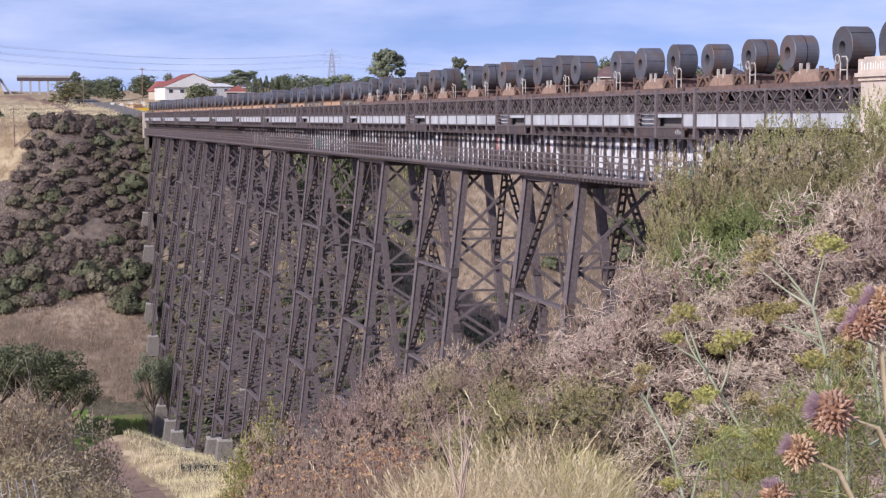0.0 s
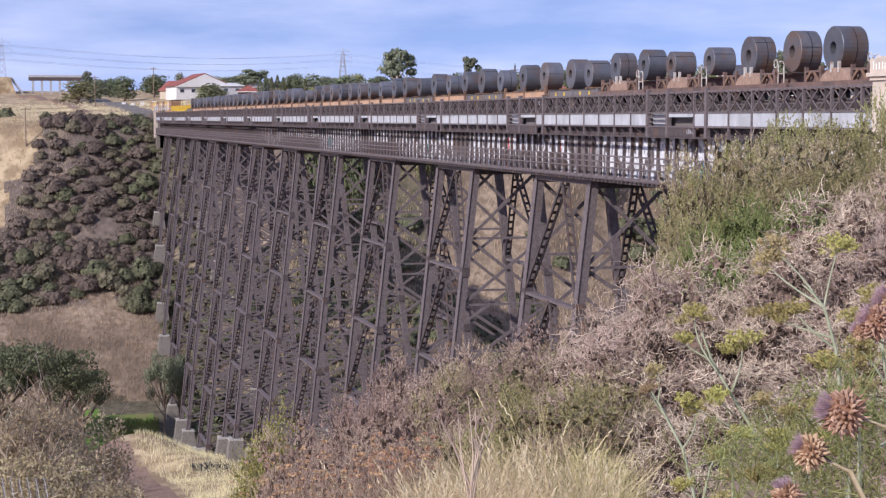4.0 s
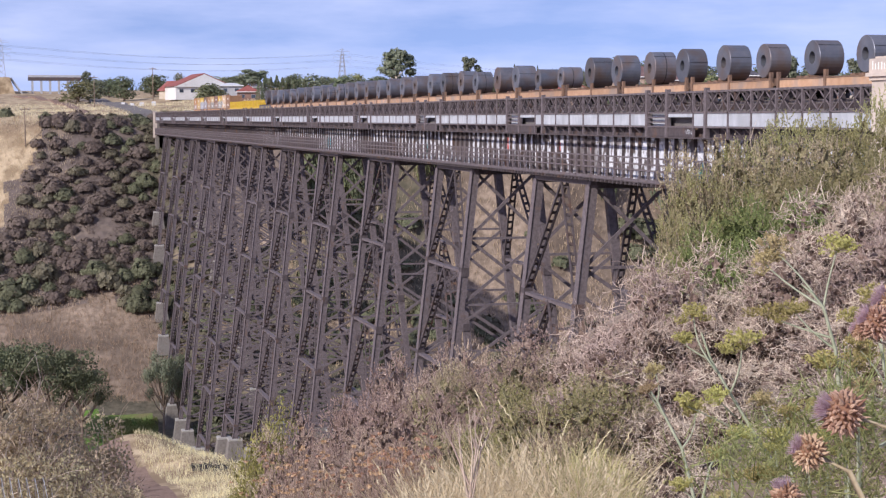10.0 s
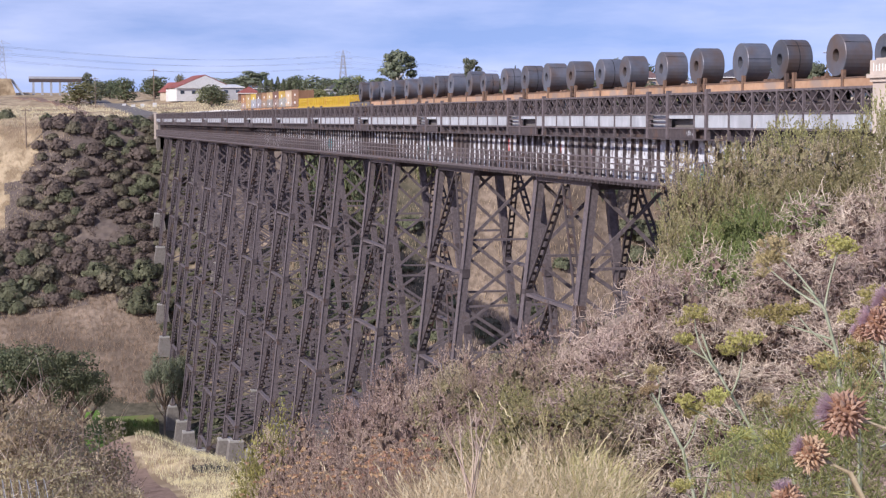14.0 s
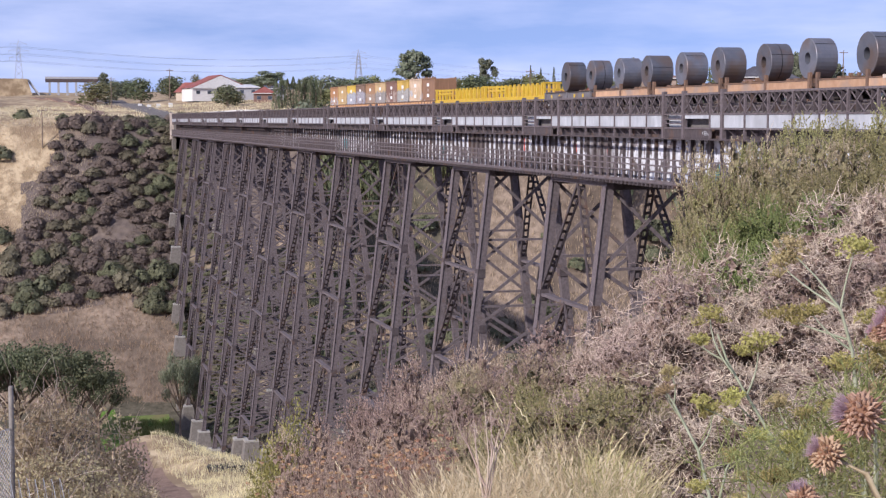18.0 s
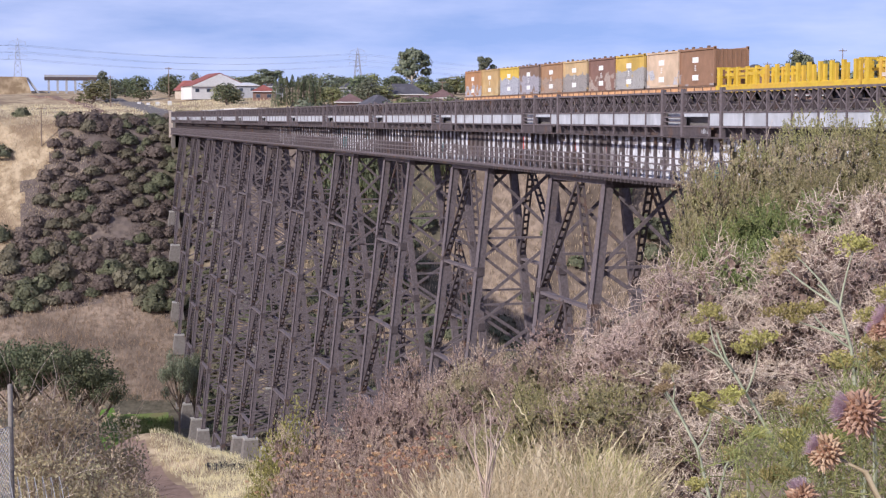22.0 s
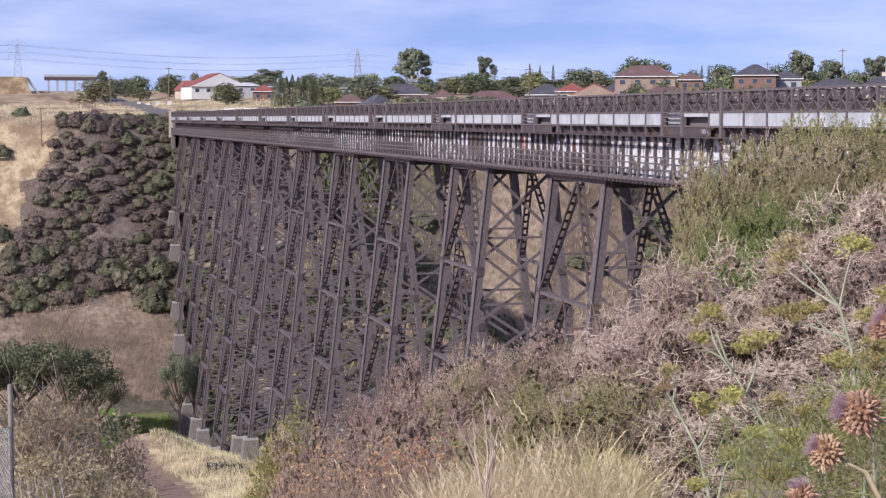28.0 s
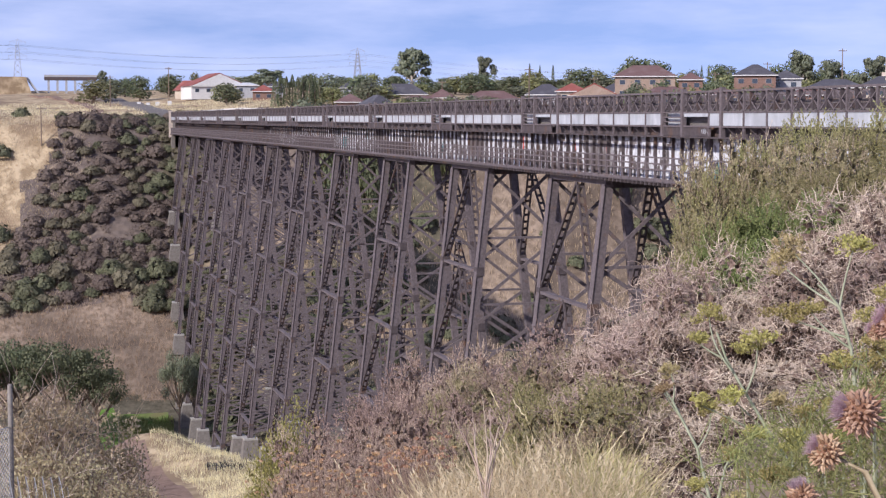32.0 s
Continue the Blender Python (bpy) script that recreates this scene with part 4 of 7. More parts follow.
OLIVE = leafy("olive_leaves", (0.255, 0.245, 0.105), (0.49, 0.445, 0.22), 0.45)
GREEN = leafy("fresh_leaves", (0.17, 0.205, 0.07), (0.32, 0.355, 0.135), 0.4)
DULL = leafy("dull_leaves", (0.31, 0.248, 0.16), (0.54, 0.445, 0.30), 0.4)
ROSY = leafy("rosy_brown_leaves", (0.31, 0.228, 0.182), (0.62, 0.475, 0.395), 0.4)
TAWNY = leafy("tawny_leaves", (0.32, 0.265, 0.16), (0.58, 0.485, 0.31), 0.5)
FAROLIVE = leafy("far_olive_leaves", (0.16, 0.141, 0.094), (0.29, 0.255, 0.177), 0.62)
FARDULL = leafy("far_dull_leaves", (0.165, 0.127, 0.106), (0.295, 0.232, 0.197), 0.62)
FARGREEN = leafy("far_green_leaves", (0.13, 0.136, 0.082), (0.25, 0.248, 0.158), 0.60)
TREEOLIVE = leafy("tree_olive_leaves", (0.15, 0.155, 0.07), (0.28, 0.27, 0.13))
GUM = leafy("gum_leaves", (0.12, 0.138, 0.09), (0.235, 0.245, 0.165))
DARKG = leafy("dark_leaves", (0.085, 0.105, 0.06), (0.19, 0.205, 0.115))
YELG = leafy("yellow_green_leaves", (0.17, 0.16, 0.055), (0.36, 0.31, 0.12))
TWIG = leafy("grey_twigs", (0.235, 0.168, 0.130), (0.66, 0.53, 0.435), 0.0)
TWIGB = leafy("brown_twigs", (0.16, 0.108, 0.084), (0.49, 0.36, 0.292), 0.0)
STRAW = leafy("straw", (0.60, 0.49, 0.30), (0.88, 0.78, 0.54), 0.45)
STRAWG = leafy("greenish_straw", (0.36, 0.34, 0.14), (0.58, 0.52, 0.26), 0.2)
BARK = surf("bark", (0.16, 0.115, 0.085), (0.26, 0.20, 0.155), 6.0, 0.9, 0.0, 0.4, local=True)
PALEBARK = surf("pale_bark", (0.40, 0.35, 0.30), (0.50, 0.45, 0.39), 4.0, 0.85, 0.0, 0.3, local=True)


def unit():
    while True:
        v = Vector((rnd(-1, 1), rnd(-1, 1), rnd(-1, 1)))
        if 0.05 < v.length < 1:
            return v.normalized()


def lumps(n, flat=0.75, spread=0.58):
    """Centres and radii of the lumps of a crown within a unit half-ball."""
    out = []
    for _ in range(n):
        v = unit()
        v = Vector((v.x, v.y, abs(v.z) * flat + 0.12)) * rnd(0.35, 1.0) * spread * 1.35
        out.append((v, rnd(0.22, 0.42)))
    return out


def leaves_on(a, cl, n, size, stretch=0.6, tilt=9.0):
    for _ in range(n):
        c, r = random.choice(cl)
        v = unit()
        if v.z < -0.3:
            v.z *= -0.6
        p = c + v * r * (rnd(0.4, 1.1) ** 0.5)
        if p.z < 0.0:
            p.z = rnd(0.0, 0.15)
        s = size * rnd(0.6, 1.35)
        if tilt < 5:
            # leaves lie over the outside of the clump, some turned up
            d = (v.cross(unit()).normalized() + unit() * tilt).normalized()
            a.leaf(p, d * s, (v.cross(d) + unit() * 0.15).normalized() * s * stretch)
            continue
        d = (unit() + v * 0.6).normalized()
        a.leaf(p, d * s, d.cross(unit()).normalized() * s * stretch)


def massed(name, a, mat, cl, inner, share, rough=0.3):
    """Mesh of leaves over the lumpy twig mass inside a bush; corners of the mass are pushed in and out."""
    b = Acc()
    for c, r in cl[:9] if inner else []:
        o = len(b.v)
        for i in range(5):
            g = math.pi * i / 4
            for k in range(7):
                h = 2 * math.pi * (k + 0.5 * (i % 2)) / 7
                q = r * share * rnd(1 - rough, 1 + rough)
                b.v.append((c.x + q * math.sin(g) * math.cos(h), c.y + q * math.sin(g) * math.sin(h), max(0.0, c.z + q * math.cos(g))))
        for i in range(4):
            for k in range(7):
                j = (k + 1) % 7
                b.f.append((o + i * 7 + k, o + (i + 1) * 7 + k, o + (i + 1) * 7 + j, o + i * 7 + j))
    n, nf = len(a.v), len(a.f)
    a.v += b.v
    a.f += [tuple(i + n for i in f) for f in b.f]
    a.inner, a.first = inner, nf
    return a


def crooked(a, p, d, length, rad, segs=3, wander=0.5, n=3):
    """A crooked twig; returns its points."""
    pts, q = [p.copy()], p.copy()
    for k in range(segs):
        d = (d + unit() * wander).normalized()
        q = q + d * (length / segs)
        pts.append(q.copy())
    a.tube(pts, [rad * (1 - 0.6 * k / segs) for k in range(segs + 1)], n, False)
    return pts, d


HIGH = 1.7


def trim(a, st, mat, twigmat, high=1.0):
    """Both meshes of a bush, scaled to height 1 and radius 1 (almost)."""
    z = sorted(v[2] for v in a.v + st.v)[-40]
    r = sorted(math.hypot(v[0], v[1]) for v in a.v + st.v)[-60]
    for m in (a, st):
        m.v = [(x / r, y / r, w * high / z) for x, y, w in m.v]
    return filled(a, mat), st.mesh("branchwork", twigmat)


def filled(a, mat, name="foliage"):
    me = a.mesh(name, mat)
    if a.inner:
        me.materials.append(a.inner)
        me.polygons.foreach_set("material_index", [int(i >= a.first) for i in range(len(a.f))])
        me.polygons.foreach_set("use_smooth", [i >= a.first for i in range(len(a.f))])
    return me


def bush_mesh(seed, mat, twigmat, nleaf, size, ntwig, twig_r, flat=0.75, high=1.0, inner=None, share=0.8, spread=0.58, tilt=9.0, fat=1.0):
    """Meshes of a bush of radius 1: foliage, and stems."""
    random.seed(seed)
    cl = [(c, r * fat) for c, r in lumps(15, flat, spread)]
    if high > 1:
        cl += [(Vector((c.x * 0.8, c.y * 0.8, c.z * 0.45)), r) for c, r in cl[:8]]
    a = Acc()
    leaves_on(a, cl, nleaf, size, 0.6, tilt)
    massed("mass", a, mat, cl, inner, share)
    st = Acc()
    for _ in range(ntwig):
        c, r = random.choice(cl)
        v = unit()
        v.z = abs(v.z)
        p = c + v * r * rnd(0.1, 0.7)
        crooked(st, p, (v + unit() * 0.8).normalized(), rnd(0.2, 0.45), twig_r, 2, 0.6)
    for c, r in cl[:9]:
        st.tube([(c.x * 0.1, c.y * 0.1, 0), tuple(c * 0.5), tuple(c)], [twig_r * 4, twig_r * 3, twig_r * 1.5], 4, False)
    return trim(a, st, mat, twigmat, high)


def plant(name, label, category, group, meshes, x, y, s, sz=None, turn=None, sink=0.15):
    """One bush from shared meshes, set on the ground."""
    b = thing(name, label, category, group)
    fol, st = meshes
    tagged(part("branchwork", st, None, b), kind="stuff")
    part("foliage", fol, None, b)
    b.matrix_basis = Matrix.Translation((x, y, ground_z(x, y) - sink)) @ Matrix.Rotation(rnd(0, 6.28) if turn is None else turn, 4, "Z") @ Matrix.Diagonal((s, s, sz or s, 1))
    return b


# darker tones of the leaf colours, painting in the shade inside each bush
def inner_shade(name, c1, c2, scale, vary=0.15):
    return surf(name, c1, c2, scale, 0.95, 0.0, 0.9, local=True, vary=vary, spec=0.1)


IN_DULL = inner_shade("dull_bush_inner_shade", (0.105, 0.081, 0.069), (0.185, 0.146, 0.126), 9.0)
IN_OLIVE = inner_shade("olive_bush_inner_shade", (0.11, 0.098, 0.068), (0.19, 0.17, 0.12), 9.0)
IN_GREEN = inner_shade("green_bush_inner_shade", (0.088, 0.092, 0.056), (0.165, 0.165, 0.105), 9.0)
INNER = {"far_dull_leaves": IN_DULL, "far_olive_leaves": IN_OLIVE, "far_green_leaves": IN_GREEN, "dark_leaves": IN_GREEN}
# far bank scrub
def dome_bush(seed, mat, inner, nleaf, leaf, high=0.8, pieces=260):
    """A rounded, uneven bush of radius 1: crumpled inner pieces in a shaded tone, with leaves all over it."""
    random.seed(seed)
    a, b = Acc(), Acc()

    def out(v):
        return 1 + 0.26 * noise.noise(v * 1.5 + Vector((seed * 1.37, 0, 0))) + 0.16 * noise.noise(v * 3.1 + Vector((0, seed * 1.71, 0)))
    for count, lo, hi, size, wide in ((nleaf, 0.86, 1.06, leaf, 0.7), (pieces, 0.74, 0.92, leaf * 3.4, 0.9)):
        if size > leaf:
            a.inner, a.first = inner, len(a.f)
        for _ in range(count):
            v = unit()
            v.z = abs(v.z) if v.z < -0.15 else v.z
            p = v * out(v) * rnd(lo, hi)
            p.z = max(0.0, p.z * high)
            e = (v.cross(unit()).normalized() + unit() * 0.35).normalized()
            z = size * rnd(0.6, 1.4)
            a.leaf(p, e * z, (e.cross(v) + unit() * 0.45).normalized() * z * wide, 0.3)
    b.tube([(0, 0, -0.3), (0.05, 0, 0.3 * high)], [0.10, 0.06], 6, False)
    for k in range(5):
        g = 1.26 * k
        b.tube([(0, 0, 0.0), (0.4 * math.cos(g), 0.4 * math.sin(g), 0.35 * high), (0.7 * math.cos(g), 0.7 * math.sin(g), 0.6 * high)], [0.06, 0.04, 0.02], 4, False)
    return filled(a, mat), b.mesh("branchwork", TWIGB)


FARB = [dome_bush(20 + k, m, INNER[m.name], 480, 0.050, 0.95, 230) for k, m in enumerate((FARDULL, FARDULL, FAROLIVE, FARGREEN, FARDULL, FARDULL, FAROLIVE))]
random.seed(11)
SET = []
for _ in range(5200):
    x, y = rnd(372, 470), rnd(-9, 46)
    if not in_scrub(x, y) or (abs(y + 3.5) < 8 and any(abs(x - b) < 2.5 for p in BENTS for b in p)):
        continue
    if 418 < x < 452 and noise.noise((x * 0.09, y * 0.10, 7.0)) > 0.47 and y > 3:
        continue
    s = (rnd(2.0, 4.2) if x < 420 else rnd(1.5, 3.6)) if y > 3 else rnd(1.4, 2.6)
    if any(math.hypot((x - q[0]) * 0.9, y - q[1]) < (s + q[2]) * 0.53 for q in SET):
        continue
    SET.append((x, y, s))
    if y < 12 and x > 436:
        k = random.choice((2, 3, 3, 6, 0))
    else:
        k = random.choice((0, 1, 2, 4, 5, 5, 6, 0, 1, 3)) if x > 416 else random.choice((2, 3, 3, 6, 6, 0))
    lab = ("dull olive-brown scrub bush on the steep far bank", "grey-green scrub bush on the steep far bank", "olive green scrub bush on the steep far bank", "dark green bush low on the far bank", "dull olive-brown scrub bush on the steep far bank", "leafless brown scrub bush on the steep far bank", "olive green scrub bush on the steep far bank")[k]
    plant("scrub_bush", lab, "bush", "scrub on the far bank", FARB[k], x, y, s, s * rnd(0.8, 1.15))
random.seed(12)
low = Acc()
n = 0
while n < 3600:
    x, y = (rnd(368, 475), rnd(-30, 42)) if rnd(0, 1) < 0.6 else (rnd(170, 372), rnd(-60, 6))
    if not (in_scrub(x, y) or y < 1):
        continue
    n += 1
    c = Vector((x, y, ground_z(x, y) + 0.15))
    r = rnd(0.4, 1.1)
    r *= 1.3
    for _ in range(22):
        d = unit()
        p = c + Vector((rnd(-1, 1) * r, rnd(-1, 1) * r, abs(random.gauss(0, 0.35)) * r))
        low.leaf(p, d * rnd(0.14, 0.28), d.cross(unit()).normalized() * rnd(0.07, 0.14))
tagged(new("low_scrub", low.mesh("low_scrub", FARDULL)), "low dry scrub covering the far bank", "scrub", kind="stuff")
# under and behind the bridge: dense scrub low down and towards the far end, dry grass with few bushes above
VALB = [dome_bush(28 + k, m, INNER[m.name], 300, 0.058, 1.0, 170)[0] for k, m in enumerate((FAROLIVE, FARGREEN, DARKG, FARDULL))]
random.seed(14)
n = 0
while n < 115:
    u = rnd(0, 1)
    x, y = (rnd(110, 215), rnd(-70, -5)) if u < 0.3 else (rnd(150, 430), rnd(-110, -8)) if u < 0.75 else (rnd(85, 372), rnd(-11, 4))
    d = math.hypot(x, 39.6 - y)
    br, drop = math.degrees(math.atan2(39.6 - y, x)), (55 - ground_z(x, y)) / d
    thick = br < 12.4 + 3 * noise.noise((x * 0.03, y * 0.03, 2.0)) or drop > 0.095
    if drop < 0.03 or (not thick and rnd(0, 1) > 0.07):
        continue
    n += 1
    k = random.choice((0, 0, 1, 1, 2, 2, 3)) if thick else random.choice((1, 2))
    s = rnd(1.6, 3.8) if y < -8 else rnd(0.9, 1.8)
    b = new("valley_bush", VALB[k])
    b.matrix_basis = Matrix.Translation((x, y, ground_z(x, y) - 0.2)) @ Matrix.Rotation(rnd(0, 6.28), 4, "Z") @ Matrix.Diagonal((s, s, s * rnd(0.9, 1.5), 1))
    tagged(b, ("olive bush on the valley side behind the trestle", "green bush on the valley side behind the trestle", "dark green bush in the valley behind the trestle", "dry brown bush on the valley side behind the trestle")[k], "bush", "bushes behind the trestle")
n = 0
while n < 175:
    br, d = (rnd(9.5, 23.5), rnd(368, 410)) if n < 100 else (rnd(5.6, 14.0), rnd(330, 398))
    x, y = spot(br, d)
    fall = (55 - ground_z(x, y)) / d
    if y > (-10 if n < 100 else 1.5) or rnd(0, 1) > (0.95 if fall > 0.105 else 0.16 if br > 14.5 else 0.7):
        continue
    n += 1
    k = random.choice((0, 1, 1, 2, 2))
    b = new("valley_bush", VALB[k])
    s = rnd(1.4, 3.6)
    b.matrix_basis = Matrix.Translation((x, y, ground_z(x, y) - 0.4)) @ Matrix.Rotation(rnd(0, 6.28), 4, "Z") @ Matrix.Diagonal((s, s, s * rnd(0.8, 1.2), 1))
    tagged(b, ("olive bush on the valley side behind the trestle", "green bush on the valley side behind the trestle", "dark green bush in the valley behind the trestle")[k], "bush", "bushes behind the trestle")
for br, d, s in ((20.9, 405.5, 4.2), (21.5, 406.5, 4.5), (22.1, 406.0, 4.0), (21.2, 403.0, 3.4), (22.5, 404.0, 3.8)):
    plant("scrub_bush", "dark green bush on the far side of the valley", "bush", "scrub on the far bank", FARB[3], *spot(br, d), s)
# scattered bushes on the left hill
for br, d, s in ((-0.5, 455, 3.4), (0.2, 478, 2.6), (-0.6, 432, 3.6), (1.5, 470, 2.2)):
    plant("scrub_bush", "dark green bush on the dry grass hillside", "bush", "scrub on the far bank", FARB[3], *spot(br, d), s)

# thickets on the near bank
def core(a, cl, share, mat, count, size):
    """Adds coarse crumpled pieces inside a bush, their dark colour standing for its inner shade."""
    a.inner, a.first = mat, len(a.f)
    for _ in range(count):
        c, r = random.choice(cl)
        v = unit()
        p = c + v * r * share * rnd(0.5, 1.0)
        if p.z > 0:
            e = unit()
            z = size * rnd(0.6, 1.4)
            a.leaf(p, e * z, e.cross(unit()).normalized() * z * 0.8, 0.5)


def outer(cl, lo, hi):
    """A place near the outside of a clump of lumps, and the way out from there."""
    while True:
        c, r = random.choice(cl)
        v = unit()
        if v.z < -0.2:
            v.z = -v.z
        p = c + v * r
        if p.z > 0.02 and not any((p - o).length < q * 0.9 for o, q in cl):
            return c + v * r * rnd(lo, hi), v


def sprig_bush(seed, mat, twigmat, nsprig, per, leaf, length, ntwig, rad, inner, share=0.85, nlump=16, flat=1.6):
    """A dense bush of radius 1 and height HIGH: leafy sprigs over its lumps, a few bare twigs between."""
    random.seed(seed)
    cl = lumps(nlump, flat, 0.62)
    cl += [(Vector((c.x, c.y, c.z * 0.35)), r) for c, r in cl[:9]]
    a, st = Acc(), Acc()
    for _ in range(nsprig):
        p, v = outer(cl, 0.72, 1.06)
        d = (v + unit() * 0.8 + Vector((0, 0, 0.35))).normalized()
        for k in range(per):
            q = p + d * length * (k + rnd(0, 1)) / per + unit() * leaf * 0.6
            e = (d * 0.6 + unit()).normalized()
            z = leaf * rnd(0.65, 1.35)
            a.leaf(q, e * z, e.cross(unit()).normalized() * z * 0.55)
    for _ in range(ntwig):
        c, r = random.choice(cl)
        v = unit()
        v.z = abs(v.z)
        crooked(st, c + v * r * 0.85, (v + unit() * 0.7).normalized(), rnd(0.12, 0.3), rad, 3, 0.7)
    for c, r in cl[:10]:
        st.tube([(c.x * 0.15, c.y * 0.15, -0.1), tuple(c * 0.5), tuple(c)], [rad * 5, rad * 3, rad], 4, False)
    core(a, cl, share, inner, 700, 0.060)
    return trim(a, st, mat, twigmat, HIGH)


def thorn_bush(seed, twigmat, ntwig, rad, length, mat, nleaf, leaf, inner, share=0.85):
    """A dense tangle of kinked, spurred grey twigs, radius 1 and height HIGH."""
    random.seed(seed)
    cl = lumps(16, 1.65, 0.62)
    cl += [(Vector((c.x, c.y, c.z * 0.35)), r) for c, r in cl[:9]]
    a, st = Acc(), Acc()
    for _ in range(ntwig):
        p, v = outer(cl, 0.70, 1.06)
        w = rad * rnd(0.6, 1.35)
        pts, d = crooked(st, p, (v * 0.35 + unit()).normalized(), length * rnd(0.5, 1.4), w, 3, 0.8)
        for q in pts[1:2]:
            st.tube([q, q + (unit() + v * 0.3).normalized() * length * rnd(0.15, 0.4)], [w * 0.75, w * 0.3], 3, False)
    for _ in range(nleaf):
        c, r = random.choice(cl)
        v = unit()
        v.z = abs(v.z)
        e = unit()
        a.leaf(c + v * r * rnd(0.8, 1.0), e * leaf, e.cross(unit()).normalized() * leaf * 0.5)
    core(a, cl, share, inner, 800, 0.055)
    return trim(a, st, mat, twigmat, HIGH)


# dimmed leaf and twig colours: the shrubs' shaded interior put into colour
IN_LEAFY = inner_shade("leafy_shrub_inner_shade", (0.165, 0.144, 0.082), (0.31, 0.272, 0.158), 26.0)
IN_FRESH = inner_shade("fresh_shrub_inner_shade", (0.075, 0.095, 0.035), (0.15, 0.175, 0.07), 26.0)
IN_BROWN = inner_shade("brown_shrub_inner_shade", (0.20, 0.145, 0.118), (0.35, 0.262, 0.218), 26.0)
IN_THORN = inner_shade("thorn_shrub_inner_shade", (0.15, 0.103, 0.083), (0.28, 0.20, 0.163), 22.0)
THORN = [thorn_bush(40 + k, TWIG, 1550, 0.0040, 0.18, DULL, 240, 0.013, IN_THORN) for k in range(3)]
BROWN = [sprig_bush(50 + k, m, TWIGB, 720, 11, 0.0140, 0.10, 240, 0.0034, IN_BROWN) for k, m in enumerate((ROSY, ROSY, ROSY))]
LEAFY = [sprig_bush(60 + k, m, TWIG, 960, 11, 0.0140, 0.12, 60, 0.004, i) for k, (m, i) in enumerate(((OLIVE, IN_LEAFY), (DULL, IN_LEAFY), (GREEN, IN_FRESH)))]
random.seed(21)


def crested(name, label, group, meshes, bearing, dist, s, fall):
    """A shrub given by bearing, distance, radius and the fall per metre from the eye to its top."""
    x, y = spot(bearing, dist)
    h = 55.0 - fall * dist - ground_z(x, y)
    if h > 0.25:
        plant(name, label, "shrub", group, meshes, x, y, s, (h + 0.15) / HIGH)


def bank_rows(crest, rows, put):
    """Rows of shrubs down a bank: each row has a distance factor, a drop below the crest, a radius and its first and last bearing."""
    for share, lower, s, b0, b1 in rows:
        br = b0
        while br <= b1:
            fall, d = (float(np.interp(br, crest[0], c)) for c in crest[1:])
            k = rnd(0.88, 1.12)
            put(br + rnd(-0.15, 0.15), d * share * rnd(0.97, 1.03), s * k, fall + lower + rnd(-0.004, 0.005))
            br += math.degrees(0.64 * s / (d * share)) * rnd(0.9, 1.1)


BANK = "shrubs of the near bank"
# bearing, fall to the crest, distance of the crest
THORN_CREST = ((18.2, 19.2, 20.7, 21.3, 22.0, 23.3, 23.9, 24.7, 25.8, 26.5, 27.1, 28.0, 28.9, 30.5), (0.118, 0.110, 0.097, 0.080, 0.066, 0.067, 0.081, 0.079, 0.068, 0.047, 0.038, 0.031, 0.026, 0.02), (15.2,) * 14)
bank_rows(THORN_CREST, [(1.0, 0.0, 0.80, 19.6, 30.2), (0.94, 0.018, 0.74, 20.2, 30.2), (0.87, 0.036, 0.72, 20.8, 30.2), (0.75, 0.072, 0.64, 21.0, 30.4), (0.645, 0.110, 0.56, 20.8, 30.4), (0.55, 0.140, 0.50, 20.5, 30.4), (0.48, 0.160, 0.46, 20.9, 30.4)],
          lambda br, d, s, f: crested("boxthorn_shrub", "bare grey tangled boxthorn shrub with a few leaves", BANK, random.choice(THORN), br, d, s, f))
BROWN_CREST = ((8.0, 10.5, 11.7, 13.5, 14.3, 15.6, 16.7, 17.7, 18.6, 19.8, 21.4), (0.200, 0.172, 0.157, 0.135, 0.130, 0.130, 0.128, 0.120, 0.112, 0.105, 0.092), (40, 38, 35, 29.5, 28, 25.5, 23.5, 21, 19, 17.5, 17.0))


def brown_put(br, d, s, f):
    if 14.9 < br and rnd(0, 1) < (0.85 if f > 0.14 else 0.5):
        k = random.choice((0, 0, 1) if br > 16.2 and f > 0.14 else (0, 0, 1))
        crested("leafy_shrub", ("olive green leafy shrub with bare twigs", "brownish leafy shrub with bare twigs", "fresh green leafy shrub among bare twigs")[k], BANK, LEAFY[k], br, d, s, f)
    else:
        crested("thicket_shrub", "brown twiggy shrub with sparse dull leaves", BANK, random.choice(BROWN), br, d, s, f)


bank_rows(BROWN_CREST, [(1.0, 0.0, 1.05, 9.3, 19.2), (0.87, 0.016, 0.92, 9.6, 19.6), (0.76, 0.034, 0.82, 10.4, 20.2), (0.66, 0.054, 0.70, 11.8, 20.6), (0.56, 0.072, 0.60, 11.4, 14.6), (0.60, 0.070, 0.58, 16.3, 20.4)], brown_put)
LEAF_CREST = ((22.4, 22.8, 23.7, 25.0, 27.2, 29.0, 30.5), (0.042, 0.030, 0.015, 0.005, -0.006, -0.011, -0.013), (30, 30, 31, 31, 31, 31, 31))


def leaf_put(br, d, s, f):
    k = random.choice((0, 0, 1))
    crested("leafy_shrub", ("olive green leafy shrub with bare twigs", "brownish leafy shrub with bare twigs")[k], BANK, LEAFY[k], br, d, s, f)


